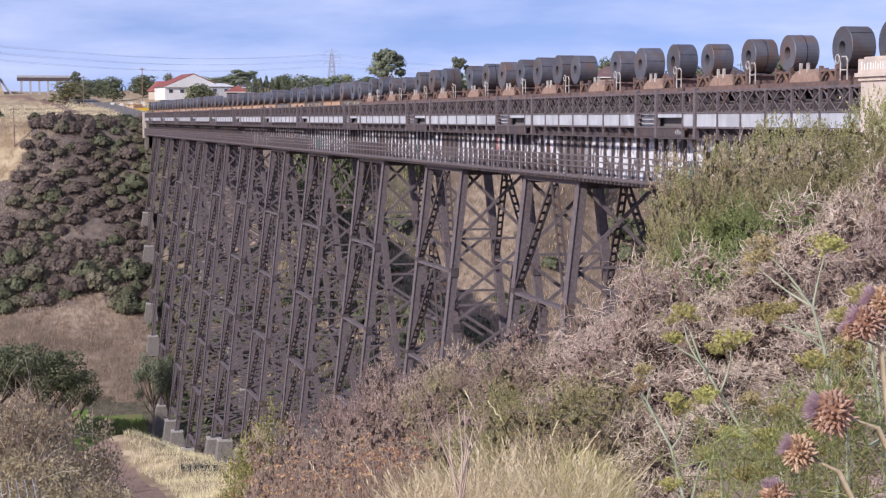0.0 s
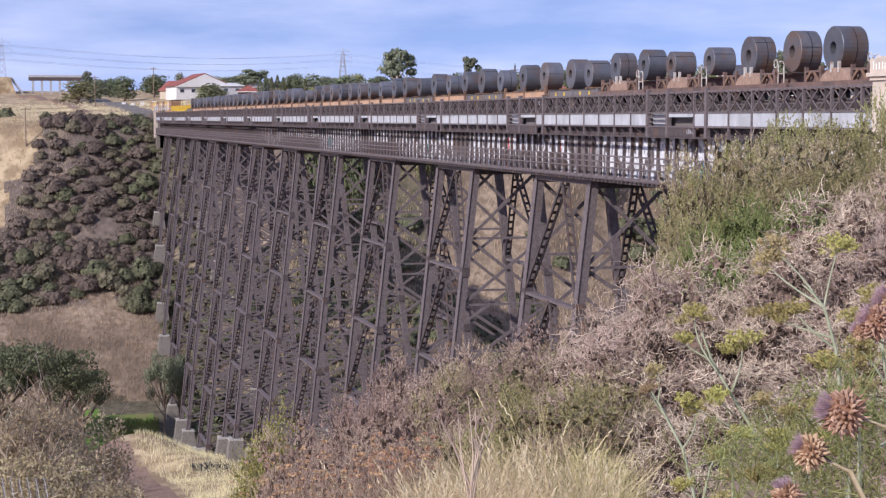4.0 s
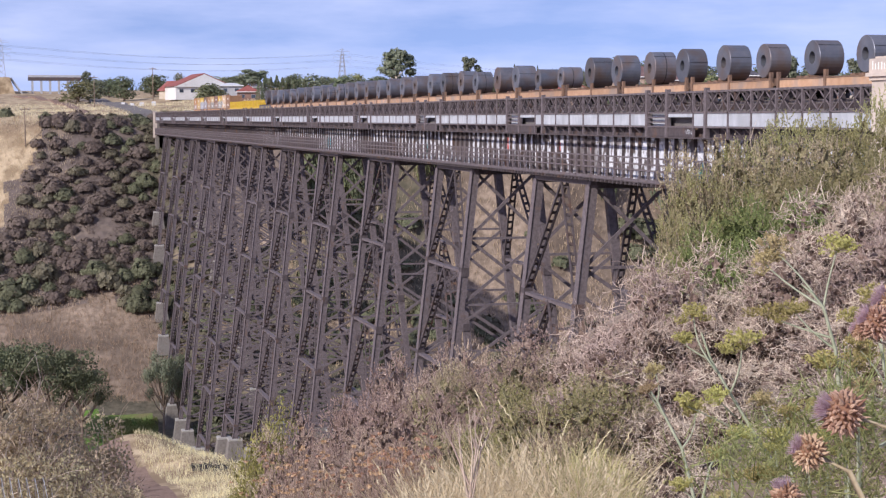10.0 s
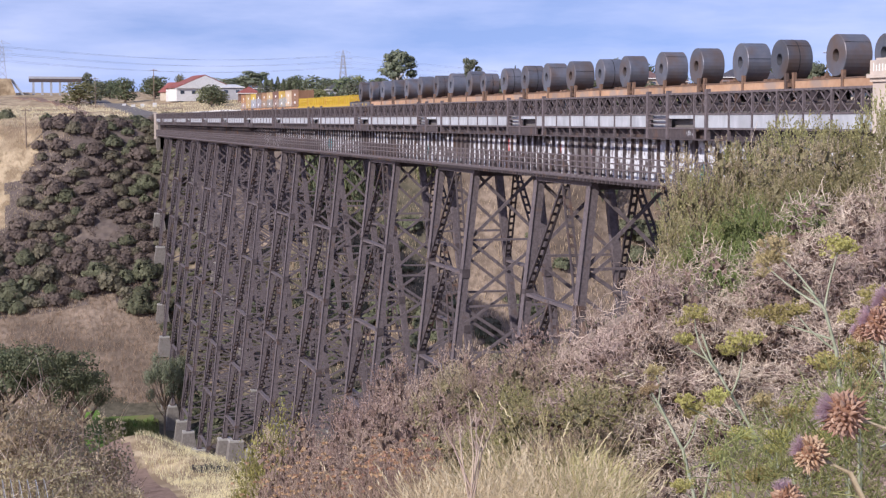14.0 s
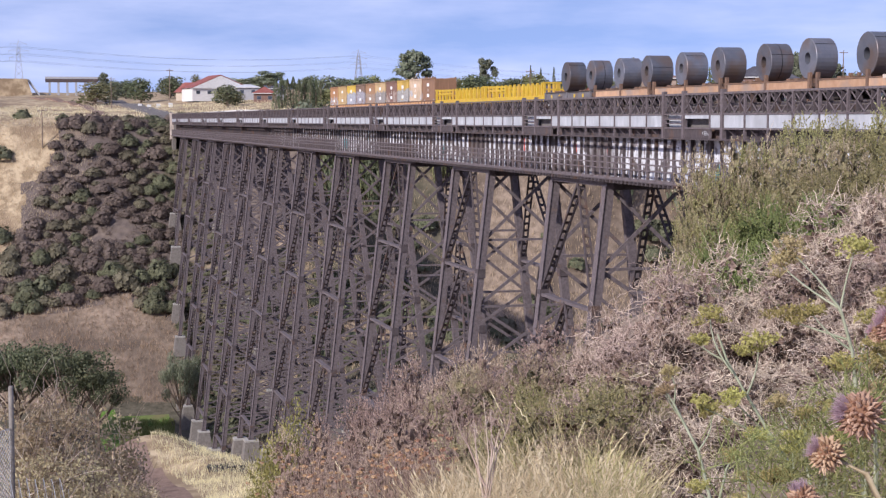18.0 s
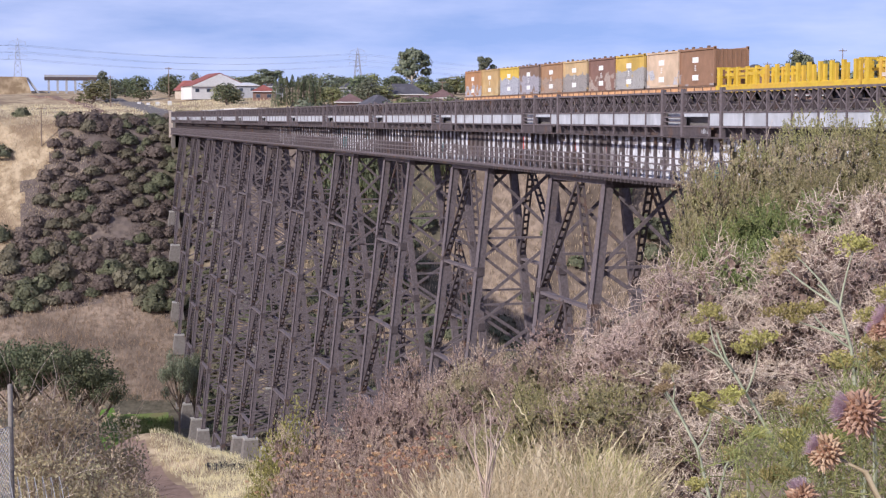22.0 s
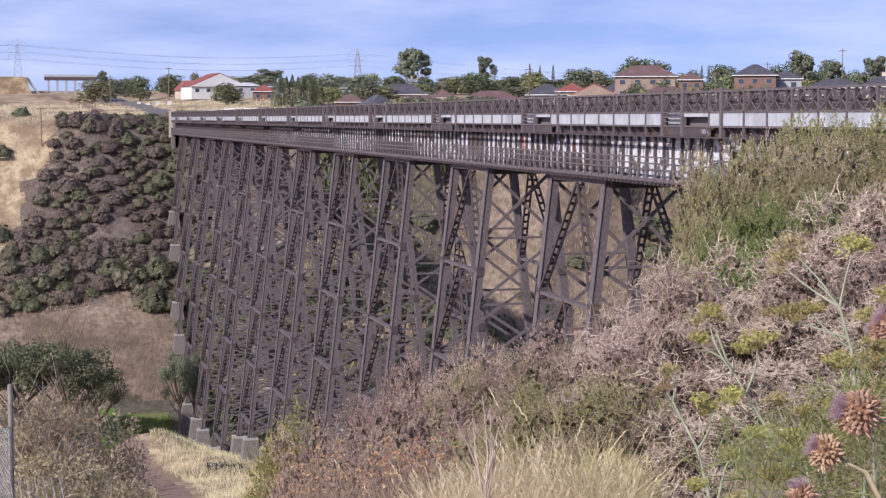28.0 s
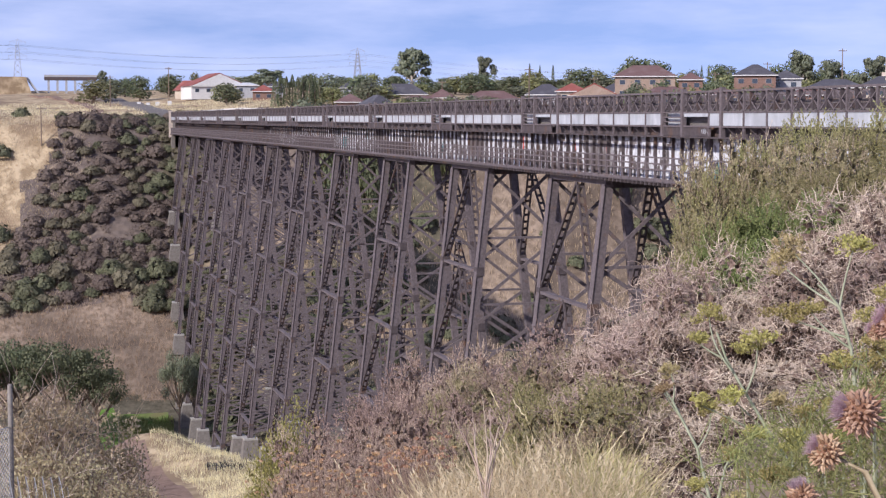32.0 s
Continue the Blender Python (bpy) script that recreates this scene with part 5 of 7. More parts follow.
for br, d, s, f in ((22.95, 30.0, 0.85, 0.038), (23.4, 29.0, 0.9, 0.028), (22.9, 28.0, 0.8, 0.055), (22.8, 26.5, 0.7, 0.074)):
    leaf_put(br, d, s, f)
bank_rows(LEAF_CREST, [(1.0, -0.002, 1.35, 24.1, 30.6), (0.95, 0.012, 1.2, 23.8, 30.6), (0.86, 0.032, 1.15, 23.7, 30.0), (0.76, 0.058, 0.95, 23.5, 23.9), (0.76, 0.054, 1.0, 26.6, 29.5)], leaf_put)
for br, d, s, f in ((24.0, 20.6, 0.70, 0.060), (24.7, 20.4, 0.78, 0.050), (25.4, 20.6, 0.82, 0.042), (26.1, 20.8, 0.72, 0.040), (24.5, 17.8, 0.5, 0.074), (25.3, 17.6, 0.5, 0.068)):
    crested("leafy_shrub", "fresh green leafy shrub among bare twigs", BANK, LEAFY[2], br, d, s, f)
YB = bush_mesh(70, YELG, TWIG, 6500, 0.019, 60, 0.004, 1.0)
for br, d, s, h in ((8.9, 42, 1.3, 3.2), (8.3, 44, 1.0, 2.4)):
    plant("leafy_shrub", "yellow-green leafy shrub at the foot of the trestle", "shrub", "shrubs of the near bank", YB, *spot(br, d), s, h)


def tall_bush(seed, mat):
    """A tall shrub of radius 1 and height 3."""
    random.seed(seed)
    cl = []
    for k in range(34):
        z = rnd(0.2, 2.7)
        g, r = rnd(0, 6.28), rnd(0.1, 0.8) * (1.15 - 0.25 * z)
        cl.append((Vector((r * math.cos(g), r * math.sin(g), z)), rnd(0.22, 0.4)))
    a, st = Acc(), Acc()
    leaves_on(a, cl, 6500, 0.021)
    massed("mass", a, mat, cl, None, 0.75)
    for c, r in cl:
        st.tube([(c.x * 0.15, c.y * 0.15, -0.1), (c.x * 0.5, c.y * 0.5, c.z * 0.55), tuple(c)], [0.022, 0.014, 0.006], 5, False)
    for _ in range(330):
        c, r = random.choice(cl)
        v = unit()
        crooked(st, c + v * r * rnd(0.2, 0.8), (v + Vector((0, 0, 0.8))).normalized(), rnd(0.2, 0.5), 0.004, 2, 0.5)
    return filled(a, mat), st.mesh("branchwork", TWIG)


TALL = [tall_bush(74, OLIVE), tall_bush(75, TAWNY), tall_bush(76, TAWNY)]
for br, d, s, h, k in ((0.2, 23, 1.5, 1.66, 1), (1.4, 23.5, 1.4, 1.62, 2), (2.4, 24, 1.3, 1.55, 2), (3.4, 24.5, 1.0, 1.1, 1), (-0.9, 24, 1.5, 1.62, 1), (0.7, 20.5, 1.2, 1.25, 1), (2.3, 21, 1.2, 1.2, 2), (3.6, 22, 0.9, 0.95, 1)):
    plant("tall_shrub", "tall olive shrub with dry seed stems on the slope", "shrub", "shrubs of the near bank", TALL[k], *spot(br, d), s, h)


# trees
def tree_mesh(seed, leafmat, bark, kind):
    """A tree of height 1 and crown radius about 0.4: trunk with limbs, crown."""
    random.seed(seed)
    tr, cr = Acc(), Acc()
    if kind == "cypress":
        tr.tube([(0, 0, -0.05), (0, 0, 0.5), (0, 0, 0.9)], [0.02, 0.015, 0.004], 6, False)
        for _ in range(1100):
            z = rnd(0.03, 1.0)
            r = 0.125 * (1 - z) ** 0.55 * (0.4 + min(1, z * 8) * 0.6) * rnd(0.6, 1.05)
            g = rnd(0, 6.28)
            cr.leaf((r * math.cos(g), r * math.sin(g), z), (0, 0, rnd(0.012, 0.03)), (rnd(-0.01, 0.01), rnd(-0.01, 0.01), 0.002))
        return cr.mesh("crown", leafmat), tr.mesh("trunk", bark)
    n = {"gum": 14, "river": 24}.get(kind, 16)
    tr.tube([(0, 0, -0.06), (0.01, 0, 0.15), (-0.01, 0.01, 0.36), (0.01, 0, 0.6)], [0.035, 0.028, 0.022, 0.012], 7, False)
    for k in range(n):
        g = 2.4 * k + rnd(-0.4, 0.4)
        if kind == "gum":
            z, r, rr = 0.42 + 0.5 * k / n, rnd(0.12, 0.34) * (1.15 - 0.6 * k / n), rnd(0.09, 0.16)
        elif kind == "river":
            z, r, rr = 0.50 + 0.38 * rnd(0, 1) ** 0.7, 0.44 * ((k + 0.5) / n) ** 0.5, rnd(0.10, 0.15)
            z -= 0.35 * max(0.0, r - 0.25)
        else:
            z, r, rr = 0.20 + 0.62 * (k / n), rnd(0.10, 0.30) * (1.1 - 0.75 * k / n), rnd(0.16, 0.23)
        c = Vector((r * math.cos(g), r * math.sin(g), z))
        s = Vector((0, 0, z * (0.55 if kind == "gum" else 0.5)))
        m = s.lerp(c, 0.5) + Vector((0, 0, -0.02))
        tr.tube([tuple(s), tuple(m), tuple(c)], [0.015, 0.010, 0.004], 5, False)
        for _ in range({"gum": 150, "river": 260}.get(kind, 54)):
            v = unit()
            p = c + Vector((v.x * rr * 1.15, v.y * rr * 1.15, v.z * rr * 0.72)) * rnd(0.5, 1.05)
            d = (v.cross(unit()).normalized() + unit() * 0.5).normalized()
            sz = rnd(0.024, 0.045) * {"gum": 1.0, "river": 0.42}.get(kind, 1.1)
            cr.leaf(p, d * sz, (v.cross(d) + unit() * 0.2).normalized() * sz * 0.6)
    return cr.mesh("crown", leafmat), tr.mesh("trunk", bark)


TREES = {"gum": [tree_mesh(80 + k, GUM, PALEBARK, "gum") for k in range(3)],
         "round": [tree_mesh(90 + k, m, BARK, "round") for k, m in enumerate((DARKG, GUM, TREEOLIVE, DARKG))],
         "cypress": [tree_mesh(99, DARKG, BARK, "cypress")], "river": [tree_mesh(96 + k, m, BARK, "river") for k, m in enumerate((DARKG, GUM))]}


def tree(kind, bearing, dist, top, width, label="", k=0):
    x, y = spot(bearing, dist)
    z = ground_z(x, y) - 0.3
    names = {"gum": ("gum_tree", "tall gum tree with an open grey-green crown"), "round": ("leafy_tree", "dark green leafy tree among the houses"), "river": ("spreading_tree", "dark green spreading tree beside the river"), "cypress": ("cypress_tree", "slim dark green cypress tree")}
    t = thing(names[kind][0], label or names[kind][1], "tree", "trees of the far suburb")
    cr, tr = TREES[kind][k % len(TREES[kind])]
    part("trunk", tr, None, t)
    part("crown", cr, None, t)
    h = max(3.0, top - z)
    w = width / (0.25 if kind == "cypress" else 0.86)
    t.matrix_basis = Matrix.Translation((x, y, z)) @ Matrix.Rotation(rnd(0, 6.28), 4, "Z") @ Matrix.Diagonal((w, w, h, 1))


random.seed(31)
for k, e in enumerate([(13.09, 560, 78.6, 14.2), (15.54, 600, 77.3, 8.4), (26.0, 520, 75.2, 12.4), (28.36, 500, 73.2, 9.3), (27.0, 540, 73.3, 9.0), (2.83, 800, 77.0, 6.4), (8.3, 640, 73.7, 14.9)]):
    tree("gum", *e, k=k)
for k, e in enumerate([(4.03, 620, 71.2, 12.4), (3.2, 640, 70.3, 10.7), (5.85, 700, 74.7, 6.1), (6.87, 540, 66.8, 11.9), (9.66, 660, 73.2, 10.1), (10.61, 640, 71.5, 12.8), (11.76, 660, 73.4, 9.7), (12.52, 640, 71.5, 10.7), (15.38, 560, 70.2, 14.9), (16.34, 560, 69.1, 11.2), (17.1, 600, 72.5, 15.2)]):
    tree("round", *e, k=k)
for k, e in enumerate([(18.43, 620, 73.9, 9.1), (19.28, 620, 73.7, 11.2), (20.51, 560, 76.4, 13.8), (23.32, 560, 73.6, 11.9), (22.48, 580, 72.3, 8.5), (24.62, 600, 70.9, 12.0), (21.64, 600, 70.5, 10.0), (25.54, 560, 70.2, 11.2), (27.73, 540, 70.8, 9.0), (10.42, 500, 64.9, 10.0), (14.24, 560, 68.0, 9.3), (9.9, 505, 64.6, 8.0)]):
    tree("round", *e, k=k + 1)
for e in [(8.5, 500, 66.6, 3.2), (8.69, 502, 67.4, 3.2), (8.88, 500, 67.0, 3.0), (9.07, 501, 67.6, 3.3), (9.26, 500, 67.0, 3.0), (9.45, 502, 67.3, 3.2), (9.64, 500, 66.8, 3.2), (9.83, 501, 67.0, 3.0), (10.0, 500, 66.4, 3.0), (17.04, 640, 75.4, 1.9), (17.38, 640, 74.7, 1.7), (17.82, 640, 74.9, 1.9), (22.76, 600, 73.3, 1.6), (22.99, 600, 73.5, 1.6)]:
    tree("cypress", *e)
for k in range(40):
    br = rnd(2.4, 30)
    d = rnd(600, 900)
    tree("round", br, d, 55 + d * rnd(0.0215, 0.0270), rnd(10, 18), k=k)
for k in range(60):
    br = 9 + 21 * (k + rnd(0, 1)) / 60
    d = rnd(400, 428)
    if 17.9 < br < 20.1:
        continue
    tree("round", br, d, 55 + d * (rnd(0.019, 0.025) if br > 18 else rnd(0.010, 0.0155)), rnd(6, 10), k=k)
# trees between and behind the houses
for k in range(62):
    br = 10.2 + 20 * (k + rnd(0, 1)) / 62
    d = rnd(485, 600)
    tree("round", br, d, 55 + d * rnd(0.019, 0.0285), rnd(8, 14), "leafy suburban tree between the houses", k=k + 1)
for br, d, top, w, k in ((20.9, 570, 76.0, 16, 0), (20.3, 590, 75.0, 13, 1), (21.4, 580, 75.5, 12, 3), (25.9, 540, 75.5, 13, 0), (26.9, 560, 75.0, 14, 1), (25.2, 560, 73.5, 11, 3), (28.5, 530, 74.5, 10, 0), (23.6, 560, 73.0, 12, 1), (18.8, 560, 72.5, 13, 3)):
    tree("round", br, d, top, w, "tall dark green tree behind the houses", k=k)
tree("round", 6.82, 575, 67.2, 11.5, "bright olive round tree before the white shed", k=2)
tree("round", 7.15, 572, 65.4, 8.0, "bright olive round tree before the white shed", k=2)
# trees beside the river
for br, d, top, w, k in ((-0.1, 345, 13.0, 15, 0), (1.5, 338, 13.0, 17, 0), (2.5, 335, 8.5, 10, 0), (-1.3, 345, 11.0, 14, 0)):
    tree("river", br, d, top, w, "dark green spreading tree beside the river", k=k)
for br, d, top, w, k in ((5.2, 345, 9.0, 7, 1), (5.7, 350, 8.0, 6, 0)):
    tree("river", br, d, top, w, "grey-green tree beside the trestle feet", k=k)


# ------------------------------------------------------------ plants close to the camera
def mark(bearing, drop, dist):
    """A place seen from the camera's stand: bearing in degrees, fall per metre, metres away."""
    a = radians(bearing)
    return EYE + dist * Vector((math.cos(a), -math.sin(a), -drop))


LEFT = Vector((0.244, 0.970, 0.0))
BRACT = leafy("thistle_bract", (0.27, 0.145, 0.09), (0.58, 0.40, 0.28), 0.1)
CORE = surf("thistle_core", (0.17, 0.085, 0.05), (0.28, 0.15, 0.09), 60.0, 0.8, 0.0, 0.2)
PURPLE = leafy("thistle_florets", (0.54, 0.37, 0.43), (0.82, 0.66, 0.68), 0.4)
STALK = surf("thistle_stalk", (0.44, 0.35, 0.22), (0.54, 0.45, 0.30), 40.0, 0.8, 0.0, 0.1)
FENSTEM = surf("fennel_stem", (0.24, 0.26, 0.17), (0.36, 0.37, 0.26), 30.0, 0.7, 0.0, 0.1)
FENFLOW = leafy("fennel_flower", (0.25, 0.23, 0.07), (0.50, 0.44, 0.17), 0.3)
FENDRY = leafy("dry_fennel_flower", (0.26, 0.20, 0.10), (0.44, 0.35, 0.18), 0.2)
FEATHER = leafy("fennel_feather", (0.16, 0.19, 0.065), (0.48, 0.49, 0.20), 0.35)


def curve(p, q, sag, n=5):
    """Points from p to q, bowed by the vector sag."""
    return [p.lerp(q, k / n) + sag * math.sin(math.pi * k / n) for k in range(n + 1)]


def thistle_head(t, c, r, axis, seed):
    random.seed(seed)
    axis = axis.normalized()
    core, spikes, hair = Acc(), Acc(), Acc()
    n, m = 14, 9
    sx = axis.orthogonal().normalized()
    sy = axis.cross(sx)
    for i in range(m + 1):
        g = math.pi * i / m
        for k in range(n):
            h = 2 * math.pi * k / n
            core.v.append(tuple(c + r * 0.72 * (math.cos(g) * axis + math.sin(g) * (math.cos(h) * sx + math.sin(h) * sy))))
    for i in range(m):
        for k in range(n):
            j = (k + 1) % n
            core.f.append((i * n + k, i * n + j, (i + 1) * n + j, (i + 1) * n + k))
    head = part("flower_head", core, CORE, t, "brown globe-shaped thistle head", smooth=True)
    for i in range(9):
        g = math.pi * (0.20 + 0.74 * i / 9)
        cnt = max(5, int(19 * math.sin(g)))
        for k in range(cnt):
            h = 2 * math.pi * (k + 0.5 * (i % 2)) / cnt + rnd(-0.1, 0.1)
            d = math.cos(g) * axis + math.sin(g) * (math.cos(h) * sx + math.sin(h) * sy)
            b = c + d * r * 0.62
            tip = b + (d + axis * rnd(0.0, 0.6) + unit() * 0.28).normalized() * r * rnd(0.28, 0.56)
            mid = b.lerp(tip, 0.5) + d * r * rnd(0.02, 0.10)
            tip = tip - axis * r * rnd(-0.05, 0.18)
            w = rnd(0.8, 1.3)
            spikes.tube([b, b.lerp(mid, 0.6), mid, tip], [r * 0.09 * w, r * 0.095 * w, r * 0.06 * w, r * 0.008], 5, False)
    part("spiny_bract", spikes, BRACT, head, "tan spiny bracts")
    for k in range(260):
        h, w = rnd(0, 6.28), rnd(0, 1) ** 0.5
        o = math.cos(h) * sx + math.sin(h) * sy
        b = c + axis * r * 0.55 + o * r * 0.32 * w
        tip = b + (axis + o * 0.75 * w + unit() * 0.22).normalized() * r * rnd(0.35, 0.7)
        hair.tube([b, tip], [r * 0.013, r * 0.007], 3, False)
    part("purple_tuft", hair, PURPLE, head, "faded purple florets")


def thistle(name_at, heads, root, seed):
    t = thing("thistle_plant", "tall dry thistle with spiny heads and purple florets", "thistle", "thistles beside the camera")
    for k, (c, r, ax) in enumerate(heads):
        thistle_head(t, c, r, ax, seed + k)
        back = c - ax.normalized() * r * 0.7
        low = root + Vector((rnd(-0.05, 0.05), rnd(-0.05, 0.05), 0))
        part("stalk", Acc().tube([back, back - ax.normalized() * 0.05, back.lerp(low, 0.35) - LEFT * 0.03, back.lerp(low, 0.7), low], [0.0042, 0.0048, 0.006, 0.008, 0.010], 7), STALK, t, smooth=True)
        lf = Acc()
        for j in range(7):
            p = back.lerp(low, 0.12 + 0.12 * j)
            d = (unit() + Vector((0, 0, 0.4))).normalized()
            q = p + d * rnd(0.06, 0.13)
            lf.tube([p, p.lerp(q, 0.5) + Vector((0, 0, 0.012)), q], [0.0035, 0.003, 0.0006], 4, False)
        part("spiny_leaf", lf, FENSTEM, t)
    return t


random.seed(71)
AX = LEFT * 0.85 + Vector((0, 0, 0.45))
thistle("", [(mark(28.05, 0.1700, 2.78), 0.040, LEFT * 0.9 + Vector((0, 0, 0.30))), (mark(27.00, 0.1938, 2.79), 0.031, LEFT * 0.8 + Vector((0, 0, 0.40))), (mark(26.24, 0.2211, 2.76), 0.028, LEFT * 0.3 + Vector((0, 0, 0.9)))], Vector((2.35, 37.6, ground_z(2.35, 37.6))), 710)
thistle("", [(mark(29.05, 0.1168, 2.95), 0.031, AX), (mark(29.60, 0.1062, 3.01), 0.036, AX), (mark(28.55, 0.1222, 2.97), 0.017, AX)], Vector((2.5, 37.95, ground_z(2.5, 37.95))), 720)


def umbel(acc, c, r, up, n=24):
    """A flat-topped flower cluster on fine rays."""
    up = up.normalized()
    sx = up.orthogonal().normalized()
    sy = up.cross(sx)
    for k in range(n):
        g, w = 2.4 * k, (k / n) ** 0.5
        w *= rnd(0.75, 1.2)
        q = c + r * w * (math.cos(g) * sx + math.sin(g) * sy) + up * r * (0.30 - 0.30 * w * w + rnd(-0.25, 0.25))
        acc.tube([c - up * r * 0.5, q], [0.0009, 0.0007], 3, False)
        for _ in range(12):
            d = unit()
            p = q + d * r * rnd(0.06, 0.24)
            acc.leaf(p, d * r * 0.08, d.orthogonal() * r * 0.055)


def fennel(stem_pts, branches, seed, dry=False):
    """A fennel plant: one main stem, side branches with flower clusters."""
    random.seed(seed)
    t = thing("fennel_plant", "wild fennel with ribbed stems and yellow flower clusters", "fennel", "fennel beside the camera")
    s = Acc()
    n = len(stem_pts)
    s.tube(stem_pts, [0.0060 * (1 - 0.6 * k / n) for k in range(n)], 7, False)
    part("main_stem", s, FENSTEM, t, smooth=True)
    for p, q, r, d in branches:
        part("side_branch", Acc().tube(curve(p, q - Vector((0, 0, r * 0.4)), LEFT * rnd(-0.02, 0.02)), [0.0034, 0.0032, 0.0028, 0.0024, 0.002, 0.0016], 5, False), FENSTEM, t, smooth=True)
        a = Acc()
        r *= 1.05
        umbel(a, q, r, Vector((rnd(-0.2, 0.2), rnd(-0.2, 0.2), 1)), 26)
        for _ in range(2):
            umbel(a, q + Vector((rnd(-1, 1), rnd(-1, 1), rnd(-0.9, 0.1))) * r * 1.1, r * 0.6, Vector((rnd(-0.4, 0.4), rnd(-0.4, 0.4), 1)), 14)
        part("umbel", a, FENDRY if d else FENFLOW, t, "dry brown flower cluster" if d else "yellow flower cluster")
    return t


J1, J2, J3 = mark(24.34, 0.1609, 4.67), mark(27.36, 0.1089, 4.52), mark(27.76, 0.1330, 4.53)
fennel([mark(27.00, 0.2569, 4.67), mark(26.09, 0.2089, 4.68), mark(25.36, 0.1898, 4.69), J1, mark(23.70, 0.1415, 4.69), mark(23.36, 0.1252, 4.71)], [(J1, mark(24.71, 0.1296, 4.68), 0.050, False), (mark(23.88, 0.1480, 4.67), mark(23.10, 0.1128, 4.71), 0.036, False), (mark(23.70, 0.1415, 4.69), mark(22.76, 0.1287, 4.70), 0.030, False), (mark(25.17, 0.1866, 4.69), mark(23.88, 0.1611, 4.65), 0.034, False), (mark(25.36, 0.1898, 4.69), mark(22.86, 0.1656, 4.60), 0.034, False), (mark(25.73, 0.1993, 4.70), mark(24.62, 0.1837, 4.63), 0.030, False), (mark(25.73, 0.2026, 4.70), mark(24.44, 0.2100, 4.57), 0.034, True)], 730)
fennel([mark(28.36, 0.2554, 4.44), mark(28.09, 0.1845, 4.48), J3, J2, mark(27.00, 0.1009, 4.51), mark(26.64, 0.0962, 4.53)], [(J2, mark(27.76, 0.0721, 4.53), 0.044, False), (mark(27.46, 0.1137, 4.52), mark(25.73, 0.0727, 4.70), 0.044, True), (J2, mark(25.45, 0.0812, 4.69), 0.040, True), (mark(27.64, 0.1266, 4.53), mark(25.82, 0.1128, 4.60), 0.044, False), (mark(27.76, 0.1330, 4.53), mark(26.46, 0.1093, 4.56), 0.034, False), (mark(27.91, 0.1458, 4.53), mark(27.36, 0.1397, 4.52), 0.046, False), (mark(27.91, 0.1523, 4.53), mark(28.27, 0.1133, 4.43), 0.034, False), (mark(28.00, 0.1587, 4.53), mark(27.18, 0.1658, 4.41), 0.036, False), (mark(28.09, 0.1684, 4.53), mark(28.45, 0.1390, 4.44), 0.038, False)], 740)
fennel([mark(30.05, 0.2534, 4.16), mark(29.52, 0.1576, 4.15), mark(29.16, 0.1257, 4.19)], [(mark(29.52, 0.1576, 4.15), mark(28.55, 0.1293, 4.13), 0.036, False), (mark(29.34, 0.1449, 4.15), mark(28.89, 0.1001, 4.19), 0.036, False), (mark(29.55, 0.1640, 4.15), mark(28.62, 0.1551, 4.13), 0.040, True)], 750)
fennel([mark(23.70, 0.2598, 5.27), mark(22.76, 0.1946, 5.31), mark(21.92, 0.1669, 5.35), mark(21.60, 0.1588, 5.35)], [(mark(22.76, 0.1946, 5.31), mark(23.18, 0.1697, 5.32), 0.034, False), (mark(21.92, 0.1669, 5.35), mark(21.83, 0.1472, 5.35), 0.030, True), (mark(22.30, 0.1783, 5.35), mark(21.60, 0.1588, 5.35), 0.028, True)], 760)


fennel([mark(26.9, 0.2700, 4.20), mark(26.6, 0.2250, 4.25), mark(26.3, 0.1950, 4.30), mark(26.27, 0.1732, 4.32)], [(mark(26.6, 0.2250, 4.25), mark(25.90, 0.1855, 4.28), 0.036, False), (mark(26.6, 0.2250, 4.25), mark(27.40, 0.1840, 4.22), 0.036, False), (mark(26.3, 0.1950, 4.30), mark(25.37, 0.1635, 4.34), 0.032, True), (mark(26.75, 0.2400, 4.22), mark(28.35, 0.1770, 4.10), 0.038, False), (mark(26.3, 0.1950, 4.30), mark(26.27, 0.1700, 4.32), 0.034, False), (mark(26.75, 0.2400, 4.22), mark(25.3, 0.2080, 4.20), 0.034, False)], 764)
fennel([mark(23.2, 0.2700, 4.90), mark(23.4, 0.2300, 4.92), mark(23.7, 0.2050, 4.95)], [(mark(23.4, 0.2300, 4.92), mark(22.73, 0.2160, 4.92), 0.034, False), (mark(23.7, 0.2050, 4.95), mark(23.95, 0.1960, 4.95), 0.032, False), (mark(23.3, 0.2500, 4.90), mark(24.1, 0.2230, 4.85), 0.032, True)], 766)


def feather(c, r, n, seed):
    random.seed(seed)
    t = thing("fennel_foliage", "feathery green fennel foliage", "fennel", "fennel foliage beside the camera")
    a = Acc()
    for _ in range(n):
        p = c + Vector((random.gauss(0, 1), random.gauss(0, 1), random.gauss(0, 0.8))) * r * 0.5
        d = (unit() + Vector((0, 0, 0.9))).normalized()
        q = p + d * rnd(0.05, 0.12)
        a.tube([p, q], [0.0015, 0.0008], 3, False)
        for k in range(5):
            s = p.lerp(q, 0.25 + 0.15 * k)
            a.tube([s, s + (unit() + d * 0.5).normalized() * rnd(0.015, 0.045)], [0.0008, 0.0004], 3, False)
    part("feathery_leaf", a, FEATHER, t)
    part("root_stem", Acc().tube([c, c + Vector((0.02, -0.02, -0.3)), Vector((c.x, c.y, ground_z(c.x, c.y)))], [0.004, 0.006, 0.009], 5, False), FENSTEM, t)


